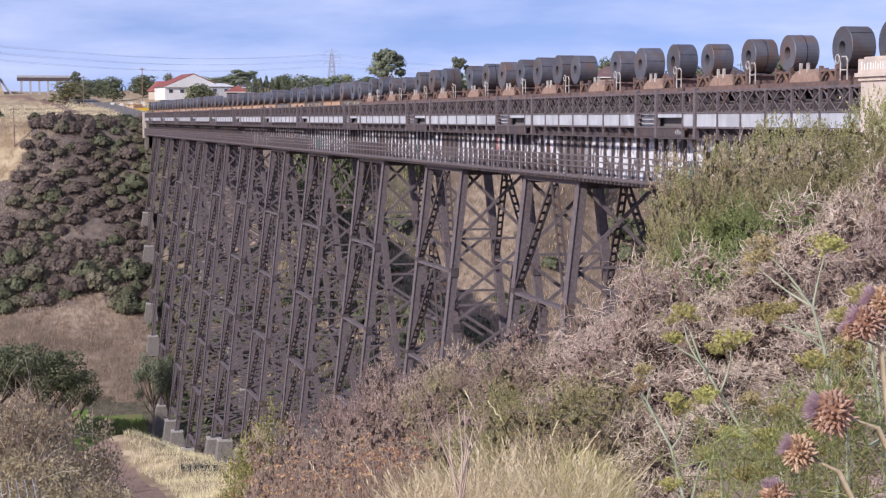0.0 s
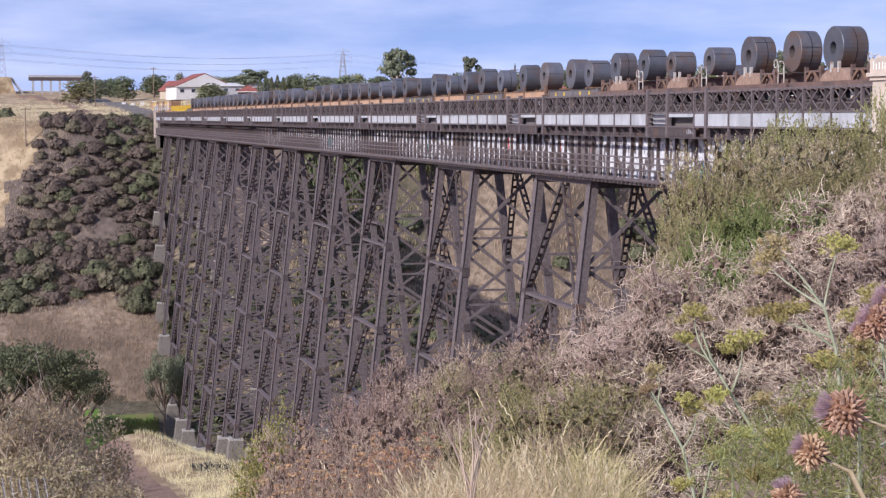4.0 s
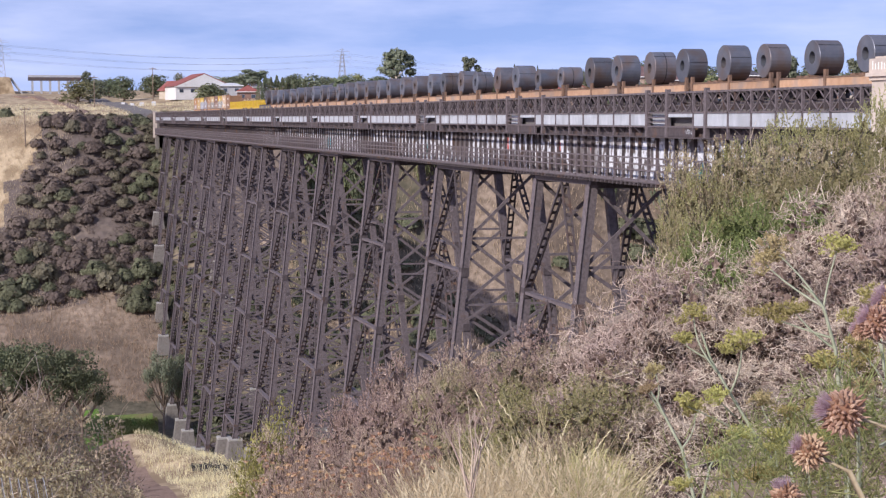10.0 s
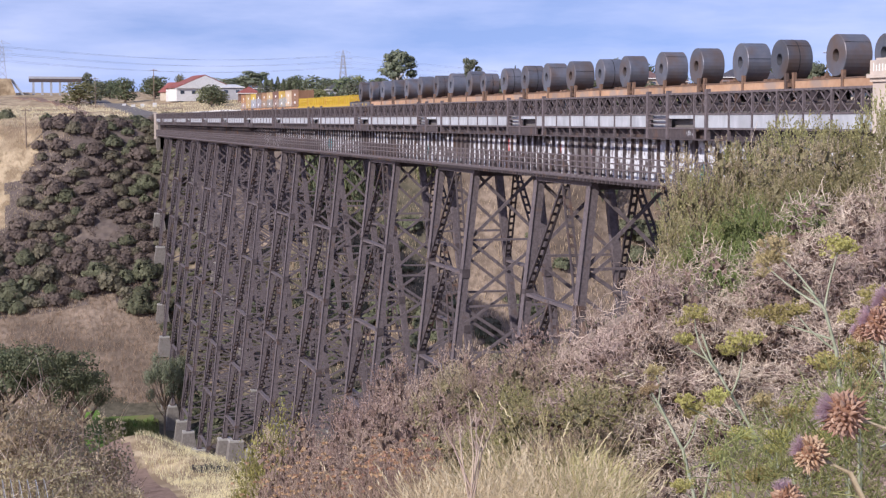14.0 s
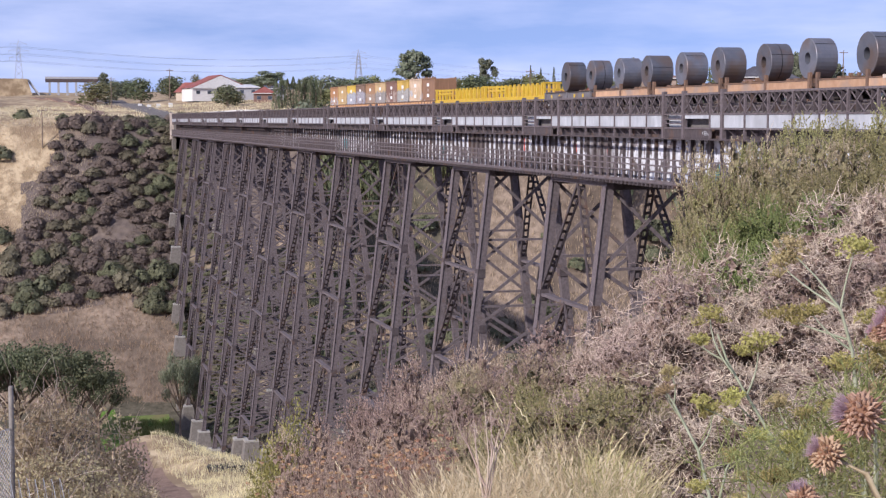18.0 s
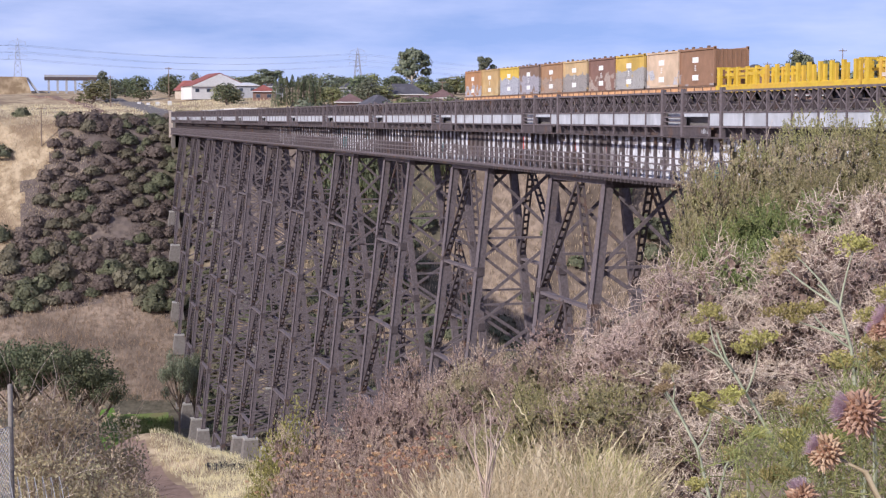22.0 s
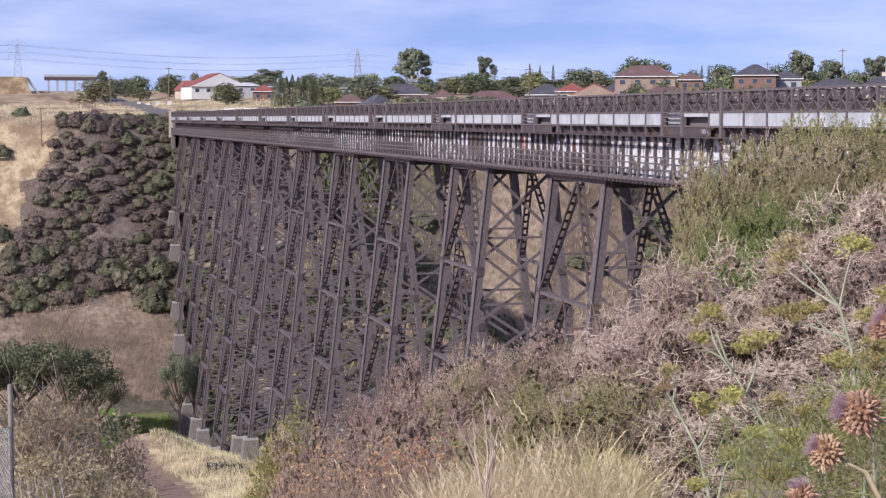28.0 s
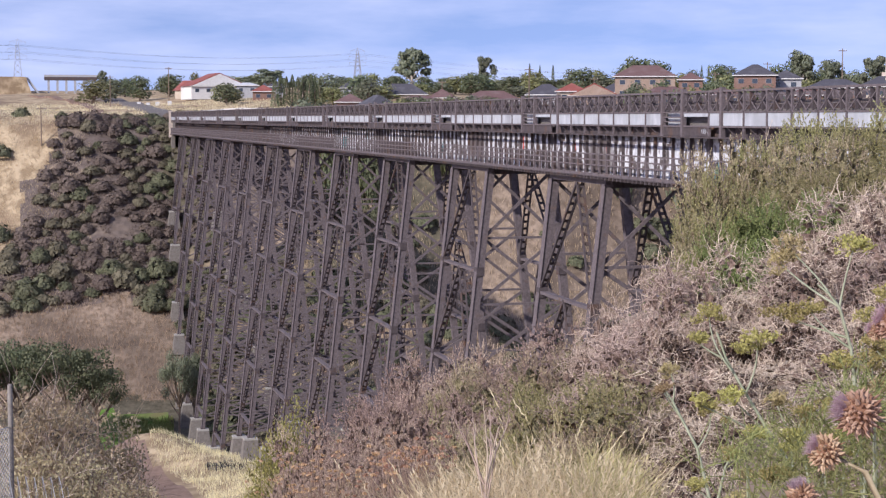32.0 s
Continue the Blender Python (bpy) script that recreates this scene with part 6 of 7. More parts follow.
for k, (c, r) in enumerate(((mark(24.44, 0.2035, 4.47), 0.12), (mark(25.73, 0.2091, 4.29), 0.15), (mark(27.00, 0.2081, 4.10), 0.15), (mark(28.27, 0.2070, 3.92), 0.14), (mark(27.55, 0.1817, 4.32), 0.13), (mark(28.62, 0.1873, 4.13), 0.13), (mark(26.09, 0.2252, 4.09), 0.16), (mark(28.54, 0.1713, 3.92), 0.12))):
    feather(c, r, 85, 770 + k)


# dry grass: one sheet of stalks over the near slope
FARSTRAW = leafy("russet_straw", (0.25, 0.170, 0.110), (0.43, 0.315, 0.215), 0.2)
STRAWP = leafy("pinkish_straw", (0.36, 0.255, 0.17), (0.56, 0.43, 0.30), 0.2)


def blades(name, label, mat, count, b0, b1, d0, d1, h0, h1, seed, heads=0.0, rad=0.0015, keep=None, crest=None):
    random.seed(seed)
    a = Acc()
    for _ in range(count):
        br, d = rnd(b0, b1), rnd(d0, d1)
        if keep and not keep(br, d):
            continue
        x, y = spot(br, d)
        if noise.noise((x * 1.3, y * 1.3, 4.4)) < -0.15 and rnd(0, 1) < 0.7:
            continue
        p = Vector((x, y, ground_z(x, y)))
        h = rnd(h0, h1)
        if crest:
            h = (55.0 - float(np.interp(br, *crest)) * d - p.z) * h
            if h < 0.12:
                continue
        lean = Vector((rnd(-1, 1), rnd(-1, 1), 0)) * 0.42 * h
        q = p + lean * 0.4 + Vector((0, 0, h * 0.6))
        e = p + lean + Vector((0, 0, h * rnd(0.85, 1.0)))
        s = rad * d / 9
        if d > 100:
            a.leaf(p.lerp(e, 0.5), (e - p) * 0.5, unit() * s * 1.3)
            continue
        a.tube([p, q, e], [s, s * 0.8, s * 0.4], 3, False)
        if rnd(0, 1) < heads:
            for k in range(5):
                v = (e - q).normalized()
                f = e - v * 0.03 * k
                w = (v + unit() * 0.5).normalized() * 0.022 * d / 9
                a.leaf(f, w, w.orthogonal().normalized() * 0.004 * d / 9)
    ob = new(name, a.mesh(name, mat))
    return tagged(ob, label, "grass", kind="stuff")


GRASS_CREST = ((13.2, 14.05, 15.4, 16.3, 18.25, 19.4, 20.7, 21.3), (0.222, 0.2085, 0.199, 0.192, 0.190, 0.191, 0.198, 0.215))
blades("dry_grass", "tall dry straw-coloured grass stalks with seed heads", STRAW, 15000, 13.2, 21.0, 7.0, 18.0, 0.28, 1.03, 801, 0.2, crest=GRASS_CREST)
blades("dry_grass", "greenish dry grass at the edge of the thorns", STRAWG, 2600, 18.6, 21.2, 8.0, 13.0, 0.45, 1.05, 811, 0.1, crest=GRASS_CREST)
blades("dry_grass", "sparse taller dry stalks above the grass", STRAW, 80, 16.8, 20.2, 9.0, 12.0, 1.0, 1.6, 802, 0.15, crest=GRASS_CREST)
blades("dry_grass", "low dry grass on the near slope", STRAW, 7000, 4.0, 13.0, 26, 60, 0.4, 0.9, 803, 0.1, 0.0016)
blades("green_grass", "soft green grass blades on the near slope", FEATHER, 3500, 10.5, 13.6, 8.5, 13.0, 0.3, 0.62, 804, 0.0)
blades("dry_grass", "dry golden grass on the knoll by the track", STRAW, 14000, 4.2, 8.2, 185, 300, 0.5, 1.3, 805, 0.0, 0.0008, keep=lambda br, d: abs(spot(br, d)[1] - (20.5 + 0.028 * (spot(br, d)[0] - 205) + 1.2 * math.sin(spot(br, d)[0] * 0.045))) > 2.6)
blades("dry_grass", "dry pinkish grass on the far slope", FARSTRAW, 16000, -0.6, 6.0, 372, 412, 0.5, 1.4, 806, 0.0, 0.0008)
blades("dry_grass", "dry golden grass on the left hillside", STRAW, 12000, -0.8, 2.4, 405, 470, 0.4, 1.1, 809, 0.0, 0.0008)
blades("dry_grass", "dry tan grass on the valley side behind the trestle", STRAWP, 24000, 9.0, 24.0, 358, 413, 0.7, 2.0, 810, 0.0, 0.0013, keep=lambda br, d: spot(br, d)[1] < -10)
blades("reed_grass", "lush green grass beside the river", GREEN, 5000, 3.2, 5.0, 334, 364, 0.6, 1.4, 807, 0.0, 0.0018)
blades("dry_grass", "dry golden grass along the edge of the plateau", STRAW, 12000, -0.5, 9.0, 462, 580, 0.4, 1.1, 808, 0.0, 0.0008)


# brown seed-headed plants below the thicket
SEED = leafy("brown_seed_heads", (0.22, 0.115, 0.065), (0.48, 0.31, 0.20), 0.1)
SEEDSTEM = leafy("dry_stems", (0.15, 0.10, 0.075), (0.32, 0.23, 0.175), 0.0)


def seed_plant(br, d, h, n, seed):
    random.seed(seed)
    x, y = spot(br, d)
    t = thing("statice_plant", "dry plant with flat rust-brown seed heads", "dry plant", "seed-headed plants of the near bank")
    g = ground_z(x, y)
    st, hd = Acc(), Acc()
    for k in range(n):
        p = Vector((x + rnd(-0.25, 0.25), y + rnd(-0.25, 0.25), g))
        e = p + Vector((rnd(-0.3, 0.3), rnd(-0.3, 0.3), h * rnd(0.75, 1.05)))
        st.tube([p, p.lerp(e, 0.6) + unit() * 0.04, e], [0.004, 0.0035, 0.0025], 4, False)
        for _ in range(12):
            c = e + Vector((rnd(-1, 1), rnd(-1, 1), rnd(-0.35, 0.35))) * 0.021
            v = unit()
            hd.leaf(c, v * 0.015, v.orthogonal().normalized() * 0.012)
    part("stalk", st, SEEDSTEM, t)
    tagged(part("seed_head", hd, SEED, t), kind="stuff")


random.seed(81)
for k in range(34):
    if k < 20:
        br, fall, d = rnd(11.0, 13.95), rnd(0.188, 0.203), rnd(15, 17)
    else:
        br, fall, d = rnd(8.7, 10.6), rnd(0.199, 0.220), rnd(17, 20)
    x, y = spot(br, d)
    seed_plant(br, d, max(0.5, 55 - fall * d - ground_z(x, y)), 6, 820 + k)

# dark rubble beside the dirt track
def on_ground(bearing, drop):
    d = 60.0
    while d < 420:
        x, y = spot(bearing, d)
        if ground_z(x, y) > 55 - drop * d:
            break
        d += 0.5
    return Vector((x, y, ground_z(x, y)))


CHAR = surf("dark_rubble", (0.03, 0.028, 0.03), (0.07, 0.062, 0.062), 6.0, 0.9, 0.0, 0.5)
random.seed(88)
t = thing("rubble_pile", "heap of dark broken rubble beside the dirt track", "rubble")
for k in range(46):
    p = on_ground(rnd(6.1, 7.3), rnd(0.2035, 0.2085))
    s = rnd(0.15, 0.42)
    a = Acc().box(-s, s, -s * rnd(0.5, 0.9), s * rnd(0.5, 0.9), -s * 0.4, s * 0.4)
    a.v = [tuple(c * rnd(0.75, 1.2) for c in v) for v in a.v]
    o = part("rubble_block", a, CHAR, t, at=tuple(p + Vector((0, 0, s * 0.25))))
    o.rotation_euler = (rnd(-0.4, 0.4), rnd(-0.4, 0.4), rnd(0, 3))

# bare sapling
t = thing("bare_sapling", "leafless grey sapling with thin upright branches", "sapling")
random.seed(91)
B = mark(15.69, 0.2301, 8.50)
B.z = ground_z(B.x, B.y)
F = mark(15.61, 0.2134, 8.50)
tr = Acc().tube([B, B.lerp(F, 0.5) + LEFT * 0.02, F], [0.011, 0.009, 0.008], 6, False)
part("trunk", tr, TWIG, t)
for q in (mark(14.43, 0.1762, 8.50), mark(15.15, 0.1785, 8.50), mark(15.54, 0.1761, 8.40), mark(15.73, 0.1728, 8.60), mark(16.03, 0.1834, 8.50), mark(16.43, 0.1784, 8.51), mark(14.81, 0.1868, 8.50)):
    m = F.lerp(q, 0.5) + Vector((0, 0, -0.03)) + unit() * 0.02
    a = Acc().tube([F.lerp(B, rnd(0, 0.35)), m, q], [0.0065, 0.0045, 0.002], 5, False)
    for k in range(4):
        s = m.lerp(q, rnd(0, 0.9))
        a.tube([s, s + (unit() * 0.6 + Vector((0, 0, 1))).normalized() * rnd(0.05, 0.14)], [0.003, 0.0012], 4, False)
    part("branch", a, TWIG, t)

# wire fence at the edge of the bank
GALV = surf("galvanised_steel", (0.42, 0.42, 0.43), (0.52, 0.52, 0.53), 20.0, 0.5, 0.5, 0.05)
POSTM = surf("weathered_pipe", (0.17, 0.15, 0.135), (0.26, 0.235, 0.21), 25.0, 0.8, 0.0, 0.1)
t = thing("wire_fence", "galvanised chain-link fence with a pipe post and coiled wire", "fence")
P0 = mark(-0.33, 0.1528, 11.36)
P1 = mark(-5.07, 0.1513, 10.16)
g0, g1 = ground_z(P0.x, P0.y), ground_z(P1.x, P1.y)
part("post", Acc().tube([Vector((P0.x, P0.y, g0 - 0.3)), Vector((P0.x, P0.y, P0.z - 0.01)), P0], [0.017, 0.017, 0.010], 10), POSTM, t, "weathered grey pipe post", smooth=True)
part("post", Acc().tube([Vector((P1.x, P1.y, g1 - 0.3)), P1], [0.021, 0.021], 10), GALV, t)
D = (P1 - P0)
D.z = 0
n = int(D.length / 0.032)
mesh_top, wires = P0.z - 0.28, Acc()
for k in range(-53, n):
    for s in (1, -1):
        pts = []
        for z in (0.0, 1.0):
            f = (k + (53 * z if s > 0 else 53 - 53 * z)) / n
            pts.append((f, z))
        (f0, z0), (f1, z1) = pts
        lo, hi = sorted((f0, f1))
        if hi < 0 or lo > 1:
            continue

        def cut(f):
            return z0 + (z1 - z0) * (f - f0) / (f1 - f0)
        a0, a1 = max(0, lo), min(1, hi)
        pa = P0 + D * a0
        pb = P0 + D * a1
        pa.z, pb.z = mesh_top - 1.7 * (1 - cut(a0)), mesh_top - 1.7 * (1 - cut(a1))
        wires.tube([pa, pb], [0.0024, 0.0024], 3, False)
part("chain_link_mesh", wires, GALV, t)
part("line_wire", Acc().tube([Vector((P0.x, P0.y, mesh_top)), P0 + D + Vector((0, 0, mesh_top - P0.z))], [0.003, 0.003], 4), GALV, t)
co = Acc()
pts = []
Q = mark(0.46, 0.2253, 10.91)
for k in range(90):
    g = k * 0.5
    pts.append(Q + LEFT * (0.16 - 0.0042 * k) + Vector((0.22 * math.cos(g), 0.03 * math.sin(g), 0.24 * math.sin(g))) * 0.8)
co.tube(pts, [0.0024] * len(pts), 4, False)
part("coiled_wire", co, GALV, t)


# ------------------------------------------------------------ suburb on the plateau
def tile_paint(name, c):
    return surf(name, c, tuple(v * 0.75 for v in c), 3.0, 0.8, 0.0, 0.2, tuple(v * 0.9 + 0.03 for v in c), 0.4)


ROOFS = {"red": tile_paint("red_tiles", (0.27, 0.085, 0.07)), "dark": tile_paint("dark_tiles", (0.085, 0.08, 0.095)), "brown": tile_paint("brown_tiles", (0.16, 0.095, 0.09)), "iron": tile_paint("iron_roof", (0.55, 0.55, 0.58))}
WALLS = {"cream": tile_paint("cream_render", (0.52, 0.44, 0.35)), "brick": tile_paint("red_brick", (0.24, 0.145, 0.115)), "tan": tile_paint("tan_brick", (0.36, 0.265, 0.205)), "white": tile_paint("white_boards", (0.74, 0.72, 0.69)), "grey": tile_paint("grey_render", (0.40, 0.40, 0.42))}
GLASS = bpy.data.materials.new("window_glass")
GLASS.use_nodes = True
GLASS.node_tree.nodes["Principled BSDF"].inputs["Base Color"].default_value = (0.05, 0.06, 0.08, 1)
GLASS.node_tree.nodes["Principled BSDF"].inputs["Roughness"].default_value = 0.1


def house(bearing, dist, w, eave, top, wall, roof, hip=True, deep=10.0, turn=0.0, label=""):
    """A house facing the camera; eave and ridge heights in the scene's metres."""
    x, y = spot(bearing, dist)
    g = ground_z(x, y) - 0.5
    t = thing("house", label or (roof + " roofed " + wall + " suburban house on the plateau"), "house", "houses of the far suburb")
    e = eave - g
    r = top - g
    o = 0.6
    hw, hd = w / 2 - o, deep / 2
    part("wall", Acc().box(-hd, hd, -hw, hw, 0, e), WALLS[wall], t)
    a = Acc()
    W, Dp = w / 2, deep / 2 + o
    a.v += [(-Dp, -W, e), (Dp, -W, e), (Dp, W, e), (-Dp, W, e)]
    if hip:
        k = min(W, Dp) * 0.9
        if W >= Dp:
            a.v += [(0, -W + k, r), (0, W - k, r)]
            a.f += [(0, 1, 4), (2, 3, 5), (1, 2, 5, 4), (3, 0, 4, 5), (3, 2, 1, 0)]
        else:
            a.v += [(-Dp + k, 0, r), (Dp - k, 0, r)]
            a.f += [(3, 0, 4), (1, 2, 5), (0, 1, 5, 4), (2, 3, 4, 5), (3, 2, 1, 0)]
    else:
        a.v += [(-Dp, 0, r), (Dp, 0, r)]
        a.f += [(3, 0, 4), (1, 2, 5), (0, 1, 5, 4), (2, 3, 4, 5), (3, 2, 1, 0)]
    rf = part("roof", a, ROOFS[roof], t)
    part("fascia", Acc().box(-Dp - 0.02, -Dp + 0.08, -W, W, e - 0.2, e + 0.02), WALLS["white"], t)
    if not hip:
        gab = Acc()
        gab.v += [(-Dp - 0.03, -W + 0.5, e), (-Dp - 0.03, W - 0.5, e), (-Dp - 0.03, 0, r - 0.35), (-Dp + 0.2, -W + 0.5, e), (-Dp + 0.2, W - 0.5, e), (-Dp + 0.2, 0, r - 0.35)]
        gab.f += [(0, 2, 1), (3, 4, 5), (0, 1, 4, 3), (1, 2, 5, 4), (2, 0, 3, 5)]
        part("gable", gab, WALLS[wall], t)
    for k in range(max(2, int(w / 3.6))):
        yy = -hw + (k + 0.5) * 2 * hw / max(2, int(w / 3.6))
        for zz in ([e - 1.5, e - 4.3] if e > 6 else [e - 1.5]):
            wd = part("window", Acc().box(-hd - 0.06, -hd + 0.02, yy - 0.7, yy + 0.7, zz - 0.6, zz + 0.6), WALLS["grey"], t)
            part("pane", Acc().box(-hd - 0.08, -hd - 0.05, yy - 0.65, yy + 0.65, zz - 0.55, zz + 0.55), GLASS, wd)
    t.matrix_basis = Matrix.Translation((x, y, g)) @ Matrix.Rotation(radians(turn - bearing), 4, "Z")
    return t


house(8.11, 560, 8.2, 63.7, 65.9, "brick", "red")
house(8.55, 575, 7.0, 65.5, 67.2, "grey", "dark")
house(11.3, 540, 13.0, 64.5, 67.2, "grey", "dark", deep=9)
house(12.75, 520, 16.0, 62.2, 65.5, "cream", "dark")
house(11.0, 480, 9.0, 59.5, 61.9, "brick", "brown")
house(11.9, 470, 8.0, 58.8, 61.4, "grey", "dark", turn=20)
house(13.35, 500, 13.0, 60.2, 61.6, "brick", "brown", deep=8)
house(14.1, 505, 9.0, 61.0, 63.6, "tan", "brown")
house(19.2, 430, 13.0, 60.6, 63.7, "tan", "red", hip=False, turn=0, label="cream gabled house with a red tiled roof")
house(18.45, 450, 9.0, 62.0, 64.2, "cream", "red")
house(20.0, 455, 12.0, 61.8, 64.4, "tan", "dark")
house(20.89, 440, 16.4, 65.6, 68.5, "tan", "brown", label="two-storey tan brick house with a brown hipped roof")
house(21.6, 425, 14.0, 61.0, 62.8, "tan", "brown")
house(22.4, 470, 7.6, 65.4, 67.4, "brick", "brown")
house(24.5, 440, 11.5, 65.8, 68.6, "brick", "dark", label="two-storey brick house with a dark pyramid roof")
house(25.5, 445, 9.0, 65.0, 67.3, "grey", "dark")
house(27.1, 430, 15.0, 62.4, 64.6, "brick", "dark")
house(28.6, 430, 12.0, 62.7, 65.2, "cream", "dark")
house(15.76, 430, 16.0, 59.4, 61.9, "grey", "brown")
house(17.6, 470, 12.0, 61.4, 64.4, "grey", "dark")
house(23.4, 425, 11.0, 60.8, 62.6, "tan", "brown")
house(26.1, 425, 10.0, 60.6, 62.4, "brick", "brown")
# the white shed with the wide gable
house(6.47, 600, 21.0, 66.0, 70.6, "white", "red", hip=False, deep=16, turn=14, label="large white gabled shed with a red roof")
house(5.85, 612, 9.0, 64.8, 68.4, "cream", "red", hip=False, deep=14, turn=35, label="cream lean-to shed with a red roof edge")
house(7.55, 590, 9.0, 66.2, 67.2, "grey", "iron", deep=6)
t = thing("boundary_fence", "long low pale boundary fence on the plateau", "fence")
fa, fb = Vector((*spot(6.0, 470), 0)), Vector((*spot(12.5, 440), 0))
for k in range(26):
    p, q = fa.lerp(fb, k / 26), fa.lerp(fb, (k + 0.96) / 26)
    g = ground_z(p.x, p.y)
    part("fence_panel", Acc().beam((p.x, p.y, g + 0.8), (q.x, q.y, ground_z(q.x, q.y) + 0.8), 0.06, 1.9, (-p.x, -p.y, 0)), WALLS["white"] if k < 9 else WALLS["grey"], t)


# power line, poles and the far road bridge
WIRE = surf("wire_dark", (0.10, 0.10, 0.12), (0.14, 0.14, 0.16), 3.0, 0.6)
PYL = surf("pylon_steel", (0.34, 0.34, 0.37), (0.42, 0.42, 0.45), 1.0, 0.6, 0.3)


def pylon(bearing, dist, top, s):
    x, y = spot(bearing, dist)
    g = ground_z(x, y)
    h = top - g
    t = thing("lattice_pylon", "grey lattice steel power pylon with three cross arms", "pylon", "power pylons")
    half = lambda z: 2.6 * s * (1 - z / h) ** 1.2 + 0.5 * s
    for sx in (-1, 1):
        for sy in (-1, 1):
            pts = [(sx * half(h * f), sy * half(h * f), h * f) for f in (0, 0.3, 0.6, 0.85)] + [(0, 0, h)]
            part("leg", Acc().tube(pts, [0.22 * s, 0.2 * s, 0.17 * s, 0.14 * s, 0.1 * s], 4), PYL, t)
    zs = [h * f for f in (0, 0.16, 0.3, 0.42, 0.53, 0.63, 0.72, 0.8, 0.88)]
    for a0, a1 in zip(zs, zs[1:]):
        for sx, sy, tx, ty in ((-1, -1, 1, -1), (1, -1, 1, 1), (1, 1, -1, 1), (-1, 1, -1, -1)):
            b = Acc()
            b.tube([(sx * half(a0), sy * half(a0), a0), (tx * half(a1), ty * half(a1), a1)], [0.09 * s] * 2, 3, False)
            b.tube([(tx * half(a0), ty * half(a0), a0), (sx * half(a1), sy * half(a1), a1)], [0.09 * s] * 2, 3, False)
            part("lattice", b, PYL, t)
    arms = []
    for f, w in ((0.66, 5.2), (0.79, 5.6), (0.92, 4.6)):
        z = h * f
        a = Acc()
        for sy in (-1, 1):
            a.tube([(0, sy * half(z), z), (0, sy * w * s, z + 0.1)], [0.13 * s, 0.07 * s], 4)
            a.tube([(0, sy * half(z), z + 1.4 * s), (0, sy * w * s, z + 0.1)], [0.1 * s, 0.06 * s], 4)
            a.tube([(0, sy * w * s * 0.97, z), (0, sy * w * s * 0.97, z - 1.6 * s)], [0.08 * s, 0.08 * s], 4)
            arms.append(Vector((x, y + sy * w * s * 0.97, g + z - 1.6 * s)))
        part("cross_arm", a, PYL, t)
    t.location = (x, y, g)
    return arms


A1 = pylon(0.12, 1000, 100.5, 1.0)
A2 = pylon(11.26, 1300, 108.5, 1.25)
A3 = pylon(-9.0, 900, 99.0, 1.0)
A4 = pylon(24.5, 1900, 112.0, 1.3)
for a, b in ((A1, A2), (A3, A1), (A2, A4)):
    t = thing("power_lines", "sagging overhead power lines between pylons", "power line", "overhead power lines")
    for p, q in zip(a, b):
        part("wire", Acc().tube(curve(p, q, Vector((0, 0, -(q - p).length * 0.014)), 14), [0.055] * 15, 3, False), WIRE, t)


def pole(bearing, dist, top, arm=True, rad=0.15):
    x, y = spot(bearing, dist)
    g = ground_z(x, y)
    t = thing("timber_pole", "weathered timber power pole with a cross arm", "pole", "power poles")
    part("shaft", Acc().tube([(0, 0, -0.5), (0, 0, top - g)], [rad * 1.2, rad * 0.8], 7), BARK, t)
    if arm:
        part("cross_arm", Acc().box(-0.08, 0.08, -1.2, 1.2, top - g - 0.7, top - g - 0.5), BARK, t)
        for k in (-1.0, 0.0, 1.0):
            part("insulator", Acc().tube([(0, k, top - g - 0.5), (0, k, top - g - 0.25)], [0.06, 0.05], 6), WALLS["white"], t)
    t.location = (x, y, g)


for e in ((0.83, 455, 58.0), (1.06, 425, 19.8), (1.06, 380, 6.4), (27.31, 470, 73.6), (3.07, 560, 68.8), (4.98, 600, 72.8), (17.02, 455, 68.5), (19.2, 480, 66.5), (24.9, 480, 70.5), (14.1, 520, 66.5), (23.2, 470, 67.5)):
    pole(*e, arm=e[0] > 2 or e[0] < 1)
t = thing("road_overpass", "distant concrete road overpass with a dark girder", "overpass")
pa, pb = Vector((*spot(0.95, 800), 0)), Vector((*spot(2.65, 800), 0))
part("girder", Acc().beam((pa.x, pa.y, 73.0), (pb.x, pb.y, 73.0), 1.5, 1.6, (1, 0, 0)), STEEL_DARK, t)
part("parapet", Acc().beam((pa.x - 0.5, pa.y, 74.3), (pb.x - 0.5, pb.y, 74.3), 0.4, 1.0, (1, 0, 0)), WALLS["grey"], t)
for k in range(6):
    p = pa.lerp(pb, (k + 0.5) / 6)
    part("pier", Acc().box(p.x - 0.6, p.x + 0.6, p.y - 0.5, p.y + 0.5, ground_z(p.x, p.y) - 2, 72.3), WALLS["grey"], t)
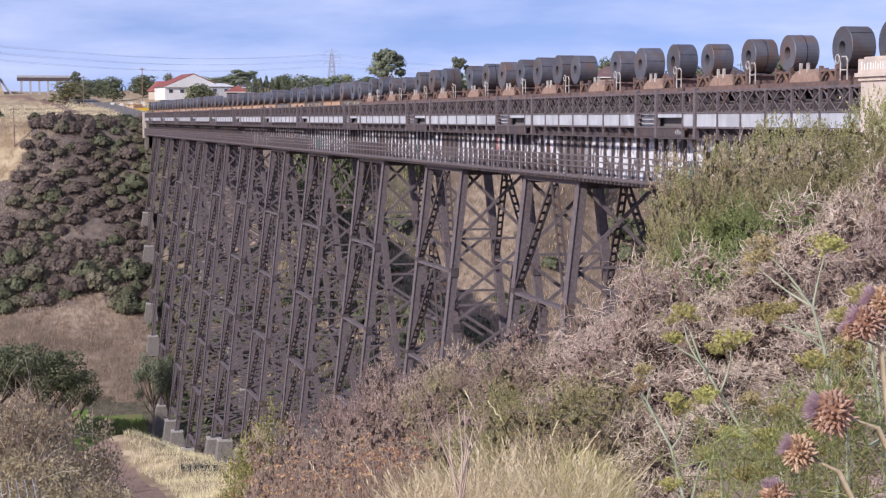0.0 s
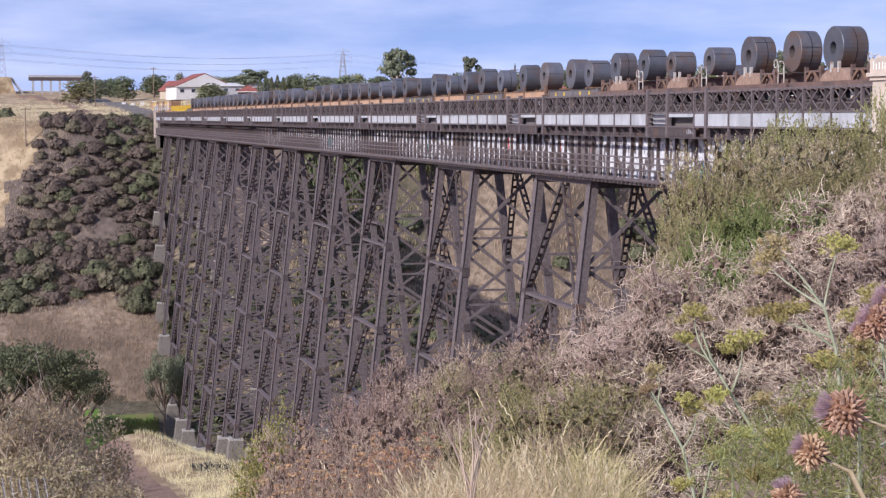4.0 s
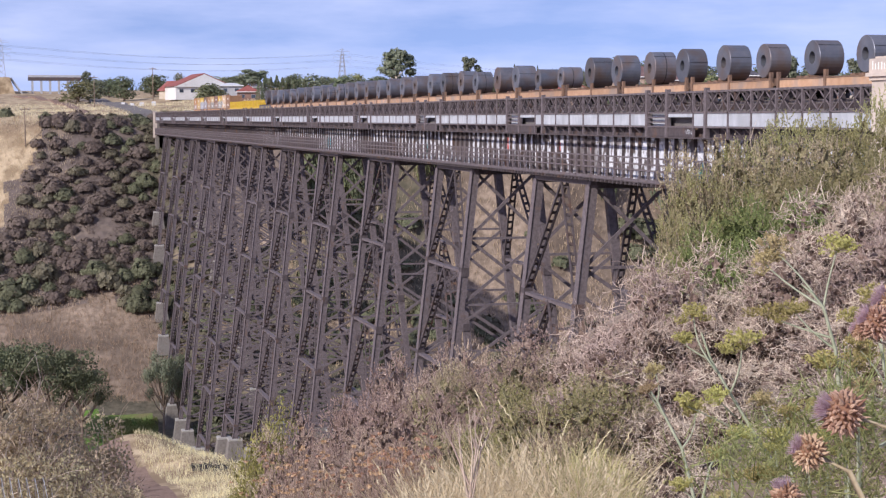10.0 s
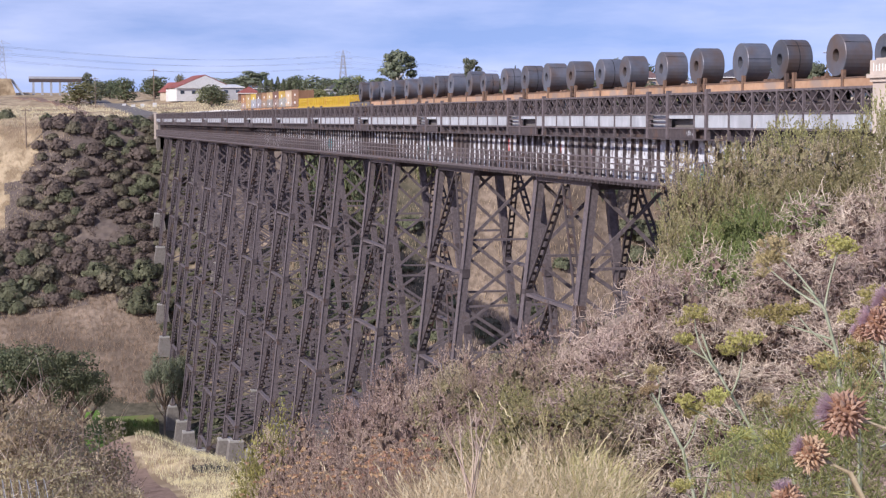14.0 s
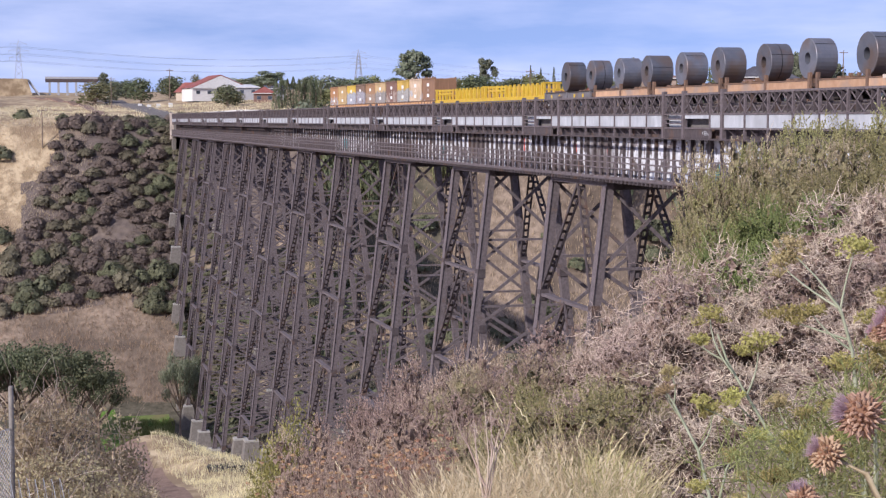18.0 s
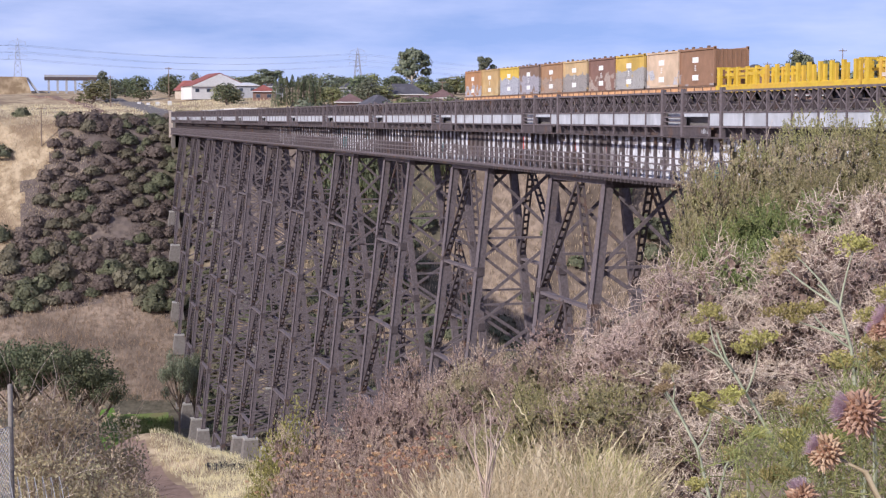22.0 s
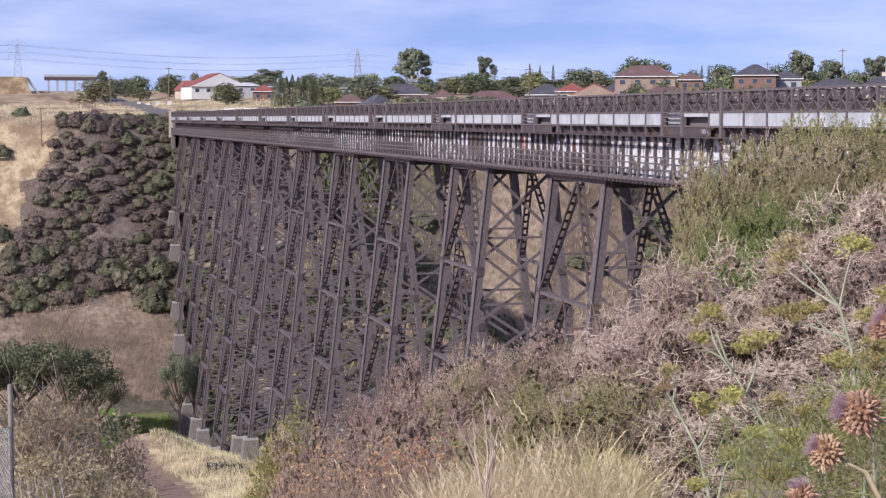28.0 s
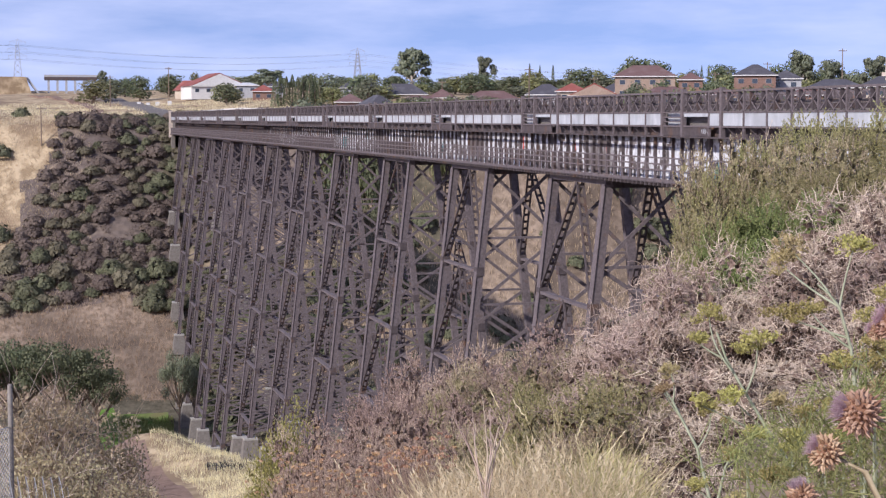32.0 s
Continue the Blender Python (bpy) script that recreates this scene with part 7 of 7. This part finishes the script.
# tan embankment that carries the road to the overpass, with a concrete slope at its end
bank = Acc()
yz = [(160, 60), (160, 74.2), (34.4, 73.6), (31.6, 64.5), (31.6, 60)]
for x in (792.0, 850.0):
    bank.v += [(x, y, z) for y, z in yz]
bank.f += [(4, 3, 2, 1, 0), (5, 6, 7, 8, 9)] + [(k, (k + 1) % 5, 5 + (k + 1) % 5, 5 + k) for k in range(5)]
tagged(new("road_embankment", bank.mesh("road_embankment", GOLD)), "tan earth embankment leading to the road overpass", "embankment", kind="structure")
part("abutment_slope", Acc().beam((800, 34.0, 73.4), (800, 27.5, 64.0), 14.0, 0.8, (1, 0, 0)), WALLS["grey"], t)


def ribbon(name, label, cat, way, wide, mat, lift):
    """A strip of track laid over the ground along places given by bearing and distance."""
    pts = [Vector((*spot(*w), 0)) for w in way]
    fine = []
    for p, q in zip(pts, pts[1:]):
        fine += [p.lerp(q, k / 8) for k in range(8)]
    fine.append(pts[-1])
    a = Acc()
    for k, p in enumerate(fine):
        d = (fine[min(k + 1, len(fine) - 1)] - fine[max(k - 1, 0)]).normalized()
        s = Vector((-d.y, d.x, 0)) * wide / 2
        for o in (-s, s):
            a.v.append((p.x + o.x, p.y + o.y, ground_z(p.x, p.y) + lift))
    for k in range(len(fine) - 1):
        a.f.append((2 * k, 2 * k + 1, 2 * k + 3, 2 * k + 2))
    b = len(a.v)
    a.v += [(x, y, z - 1.2) for x, y, z in a.v]
    for k in range(len(fine) - 1):
        for e in (0, 1):
            i0, i1 = 2 * k + e, 2 * k + 2 + e
            a.f.append((i0, i1, b + i1, b + i0))
    return tagged(new(name, a.mesh(name, mat)), label, cat, kind="structure")


ribbon("railway_bed", "grey ballast bed of the railway curving away beyond the bridge", "railway", [(4.9, 462), (4.55, 505), (4.1, 550), (3.6, 585), (3.1, 615), (2.7, 645)], 7.0, BALLAST, 0.8)
ribbon("access_track", "worn dirt track across the dry hilltop", "track", [(2.75, 482), (2.6, 520), (2.35, 560), (1.9, 600), (1.3, 640), (0.6, 690)], 3.2, DIRT, 0.45)
# road, track edge and white posts on the plateau
for e in ((4.3, 560), (4.6, 565), (5.0, 556), (4.0, 570)):
    x, y = spot(*e)
    g = ground_z(x, y)
    b = thing("concrete_marker", "small white concrete marker block on the grass", "marker", "markers on the plateau")
    part("block", Acc().box(x - 0.5, x + 0.5, y - 0.6, y + 0.6, g - 0.1, g + 1.3), WALLS["white"], b)


def motions():
    for ob, x0 in ROLLING:
        walk(ob, [(t, pose(x0 - gone(t), ob.location.y, ob.location.z)) for t in (0, 4, 8, 12, 16, 20, 24, 28, 32)])


motions()
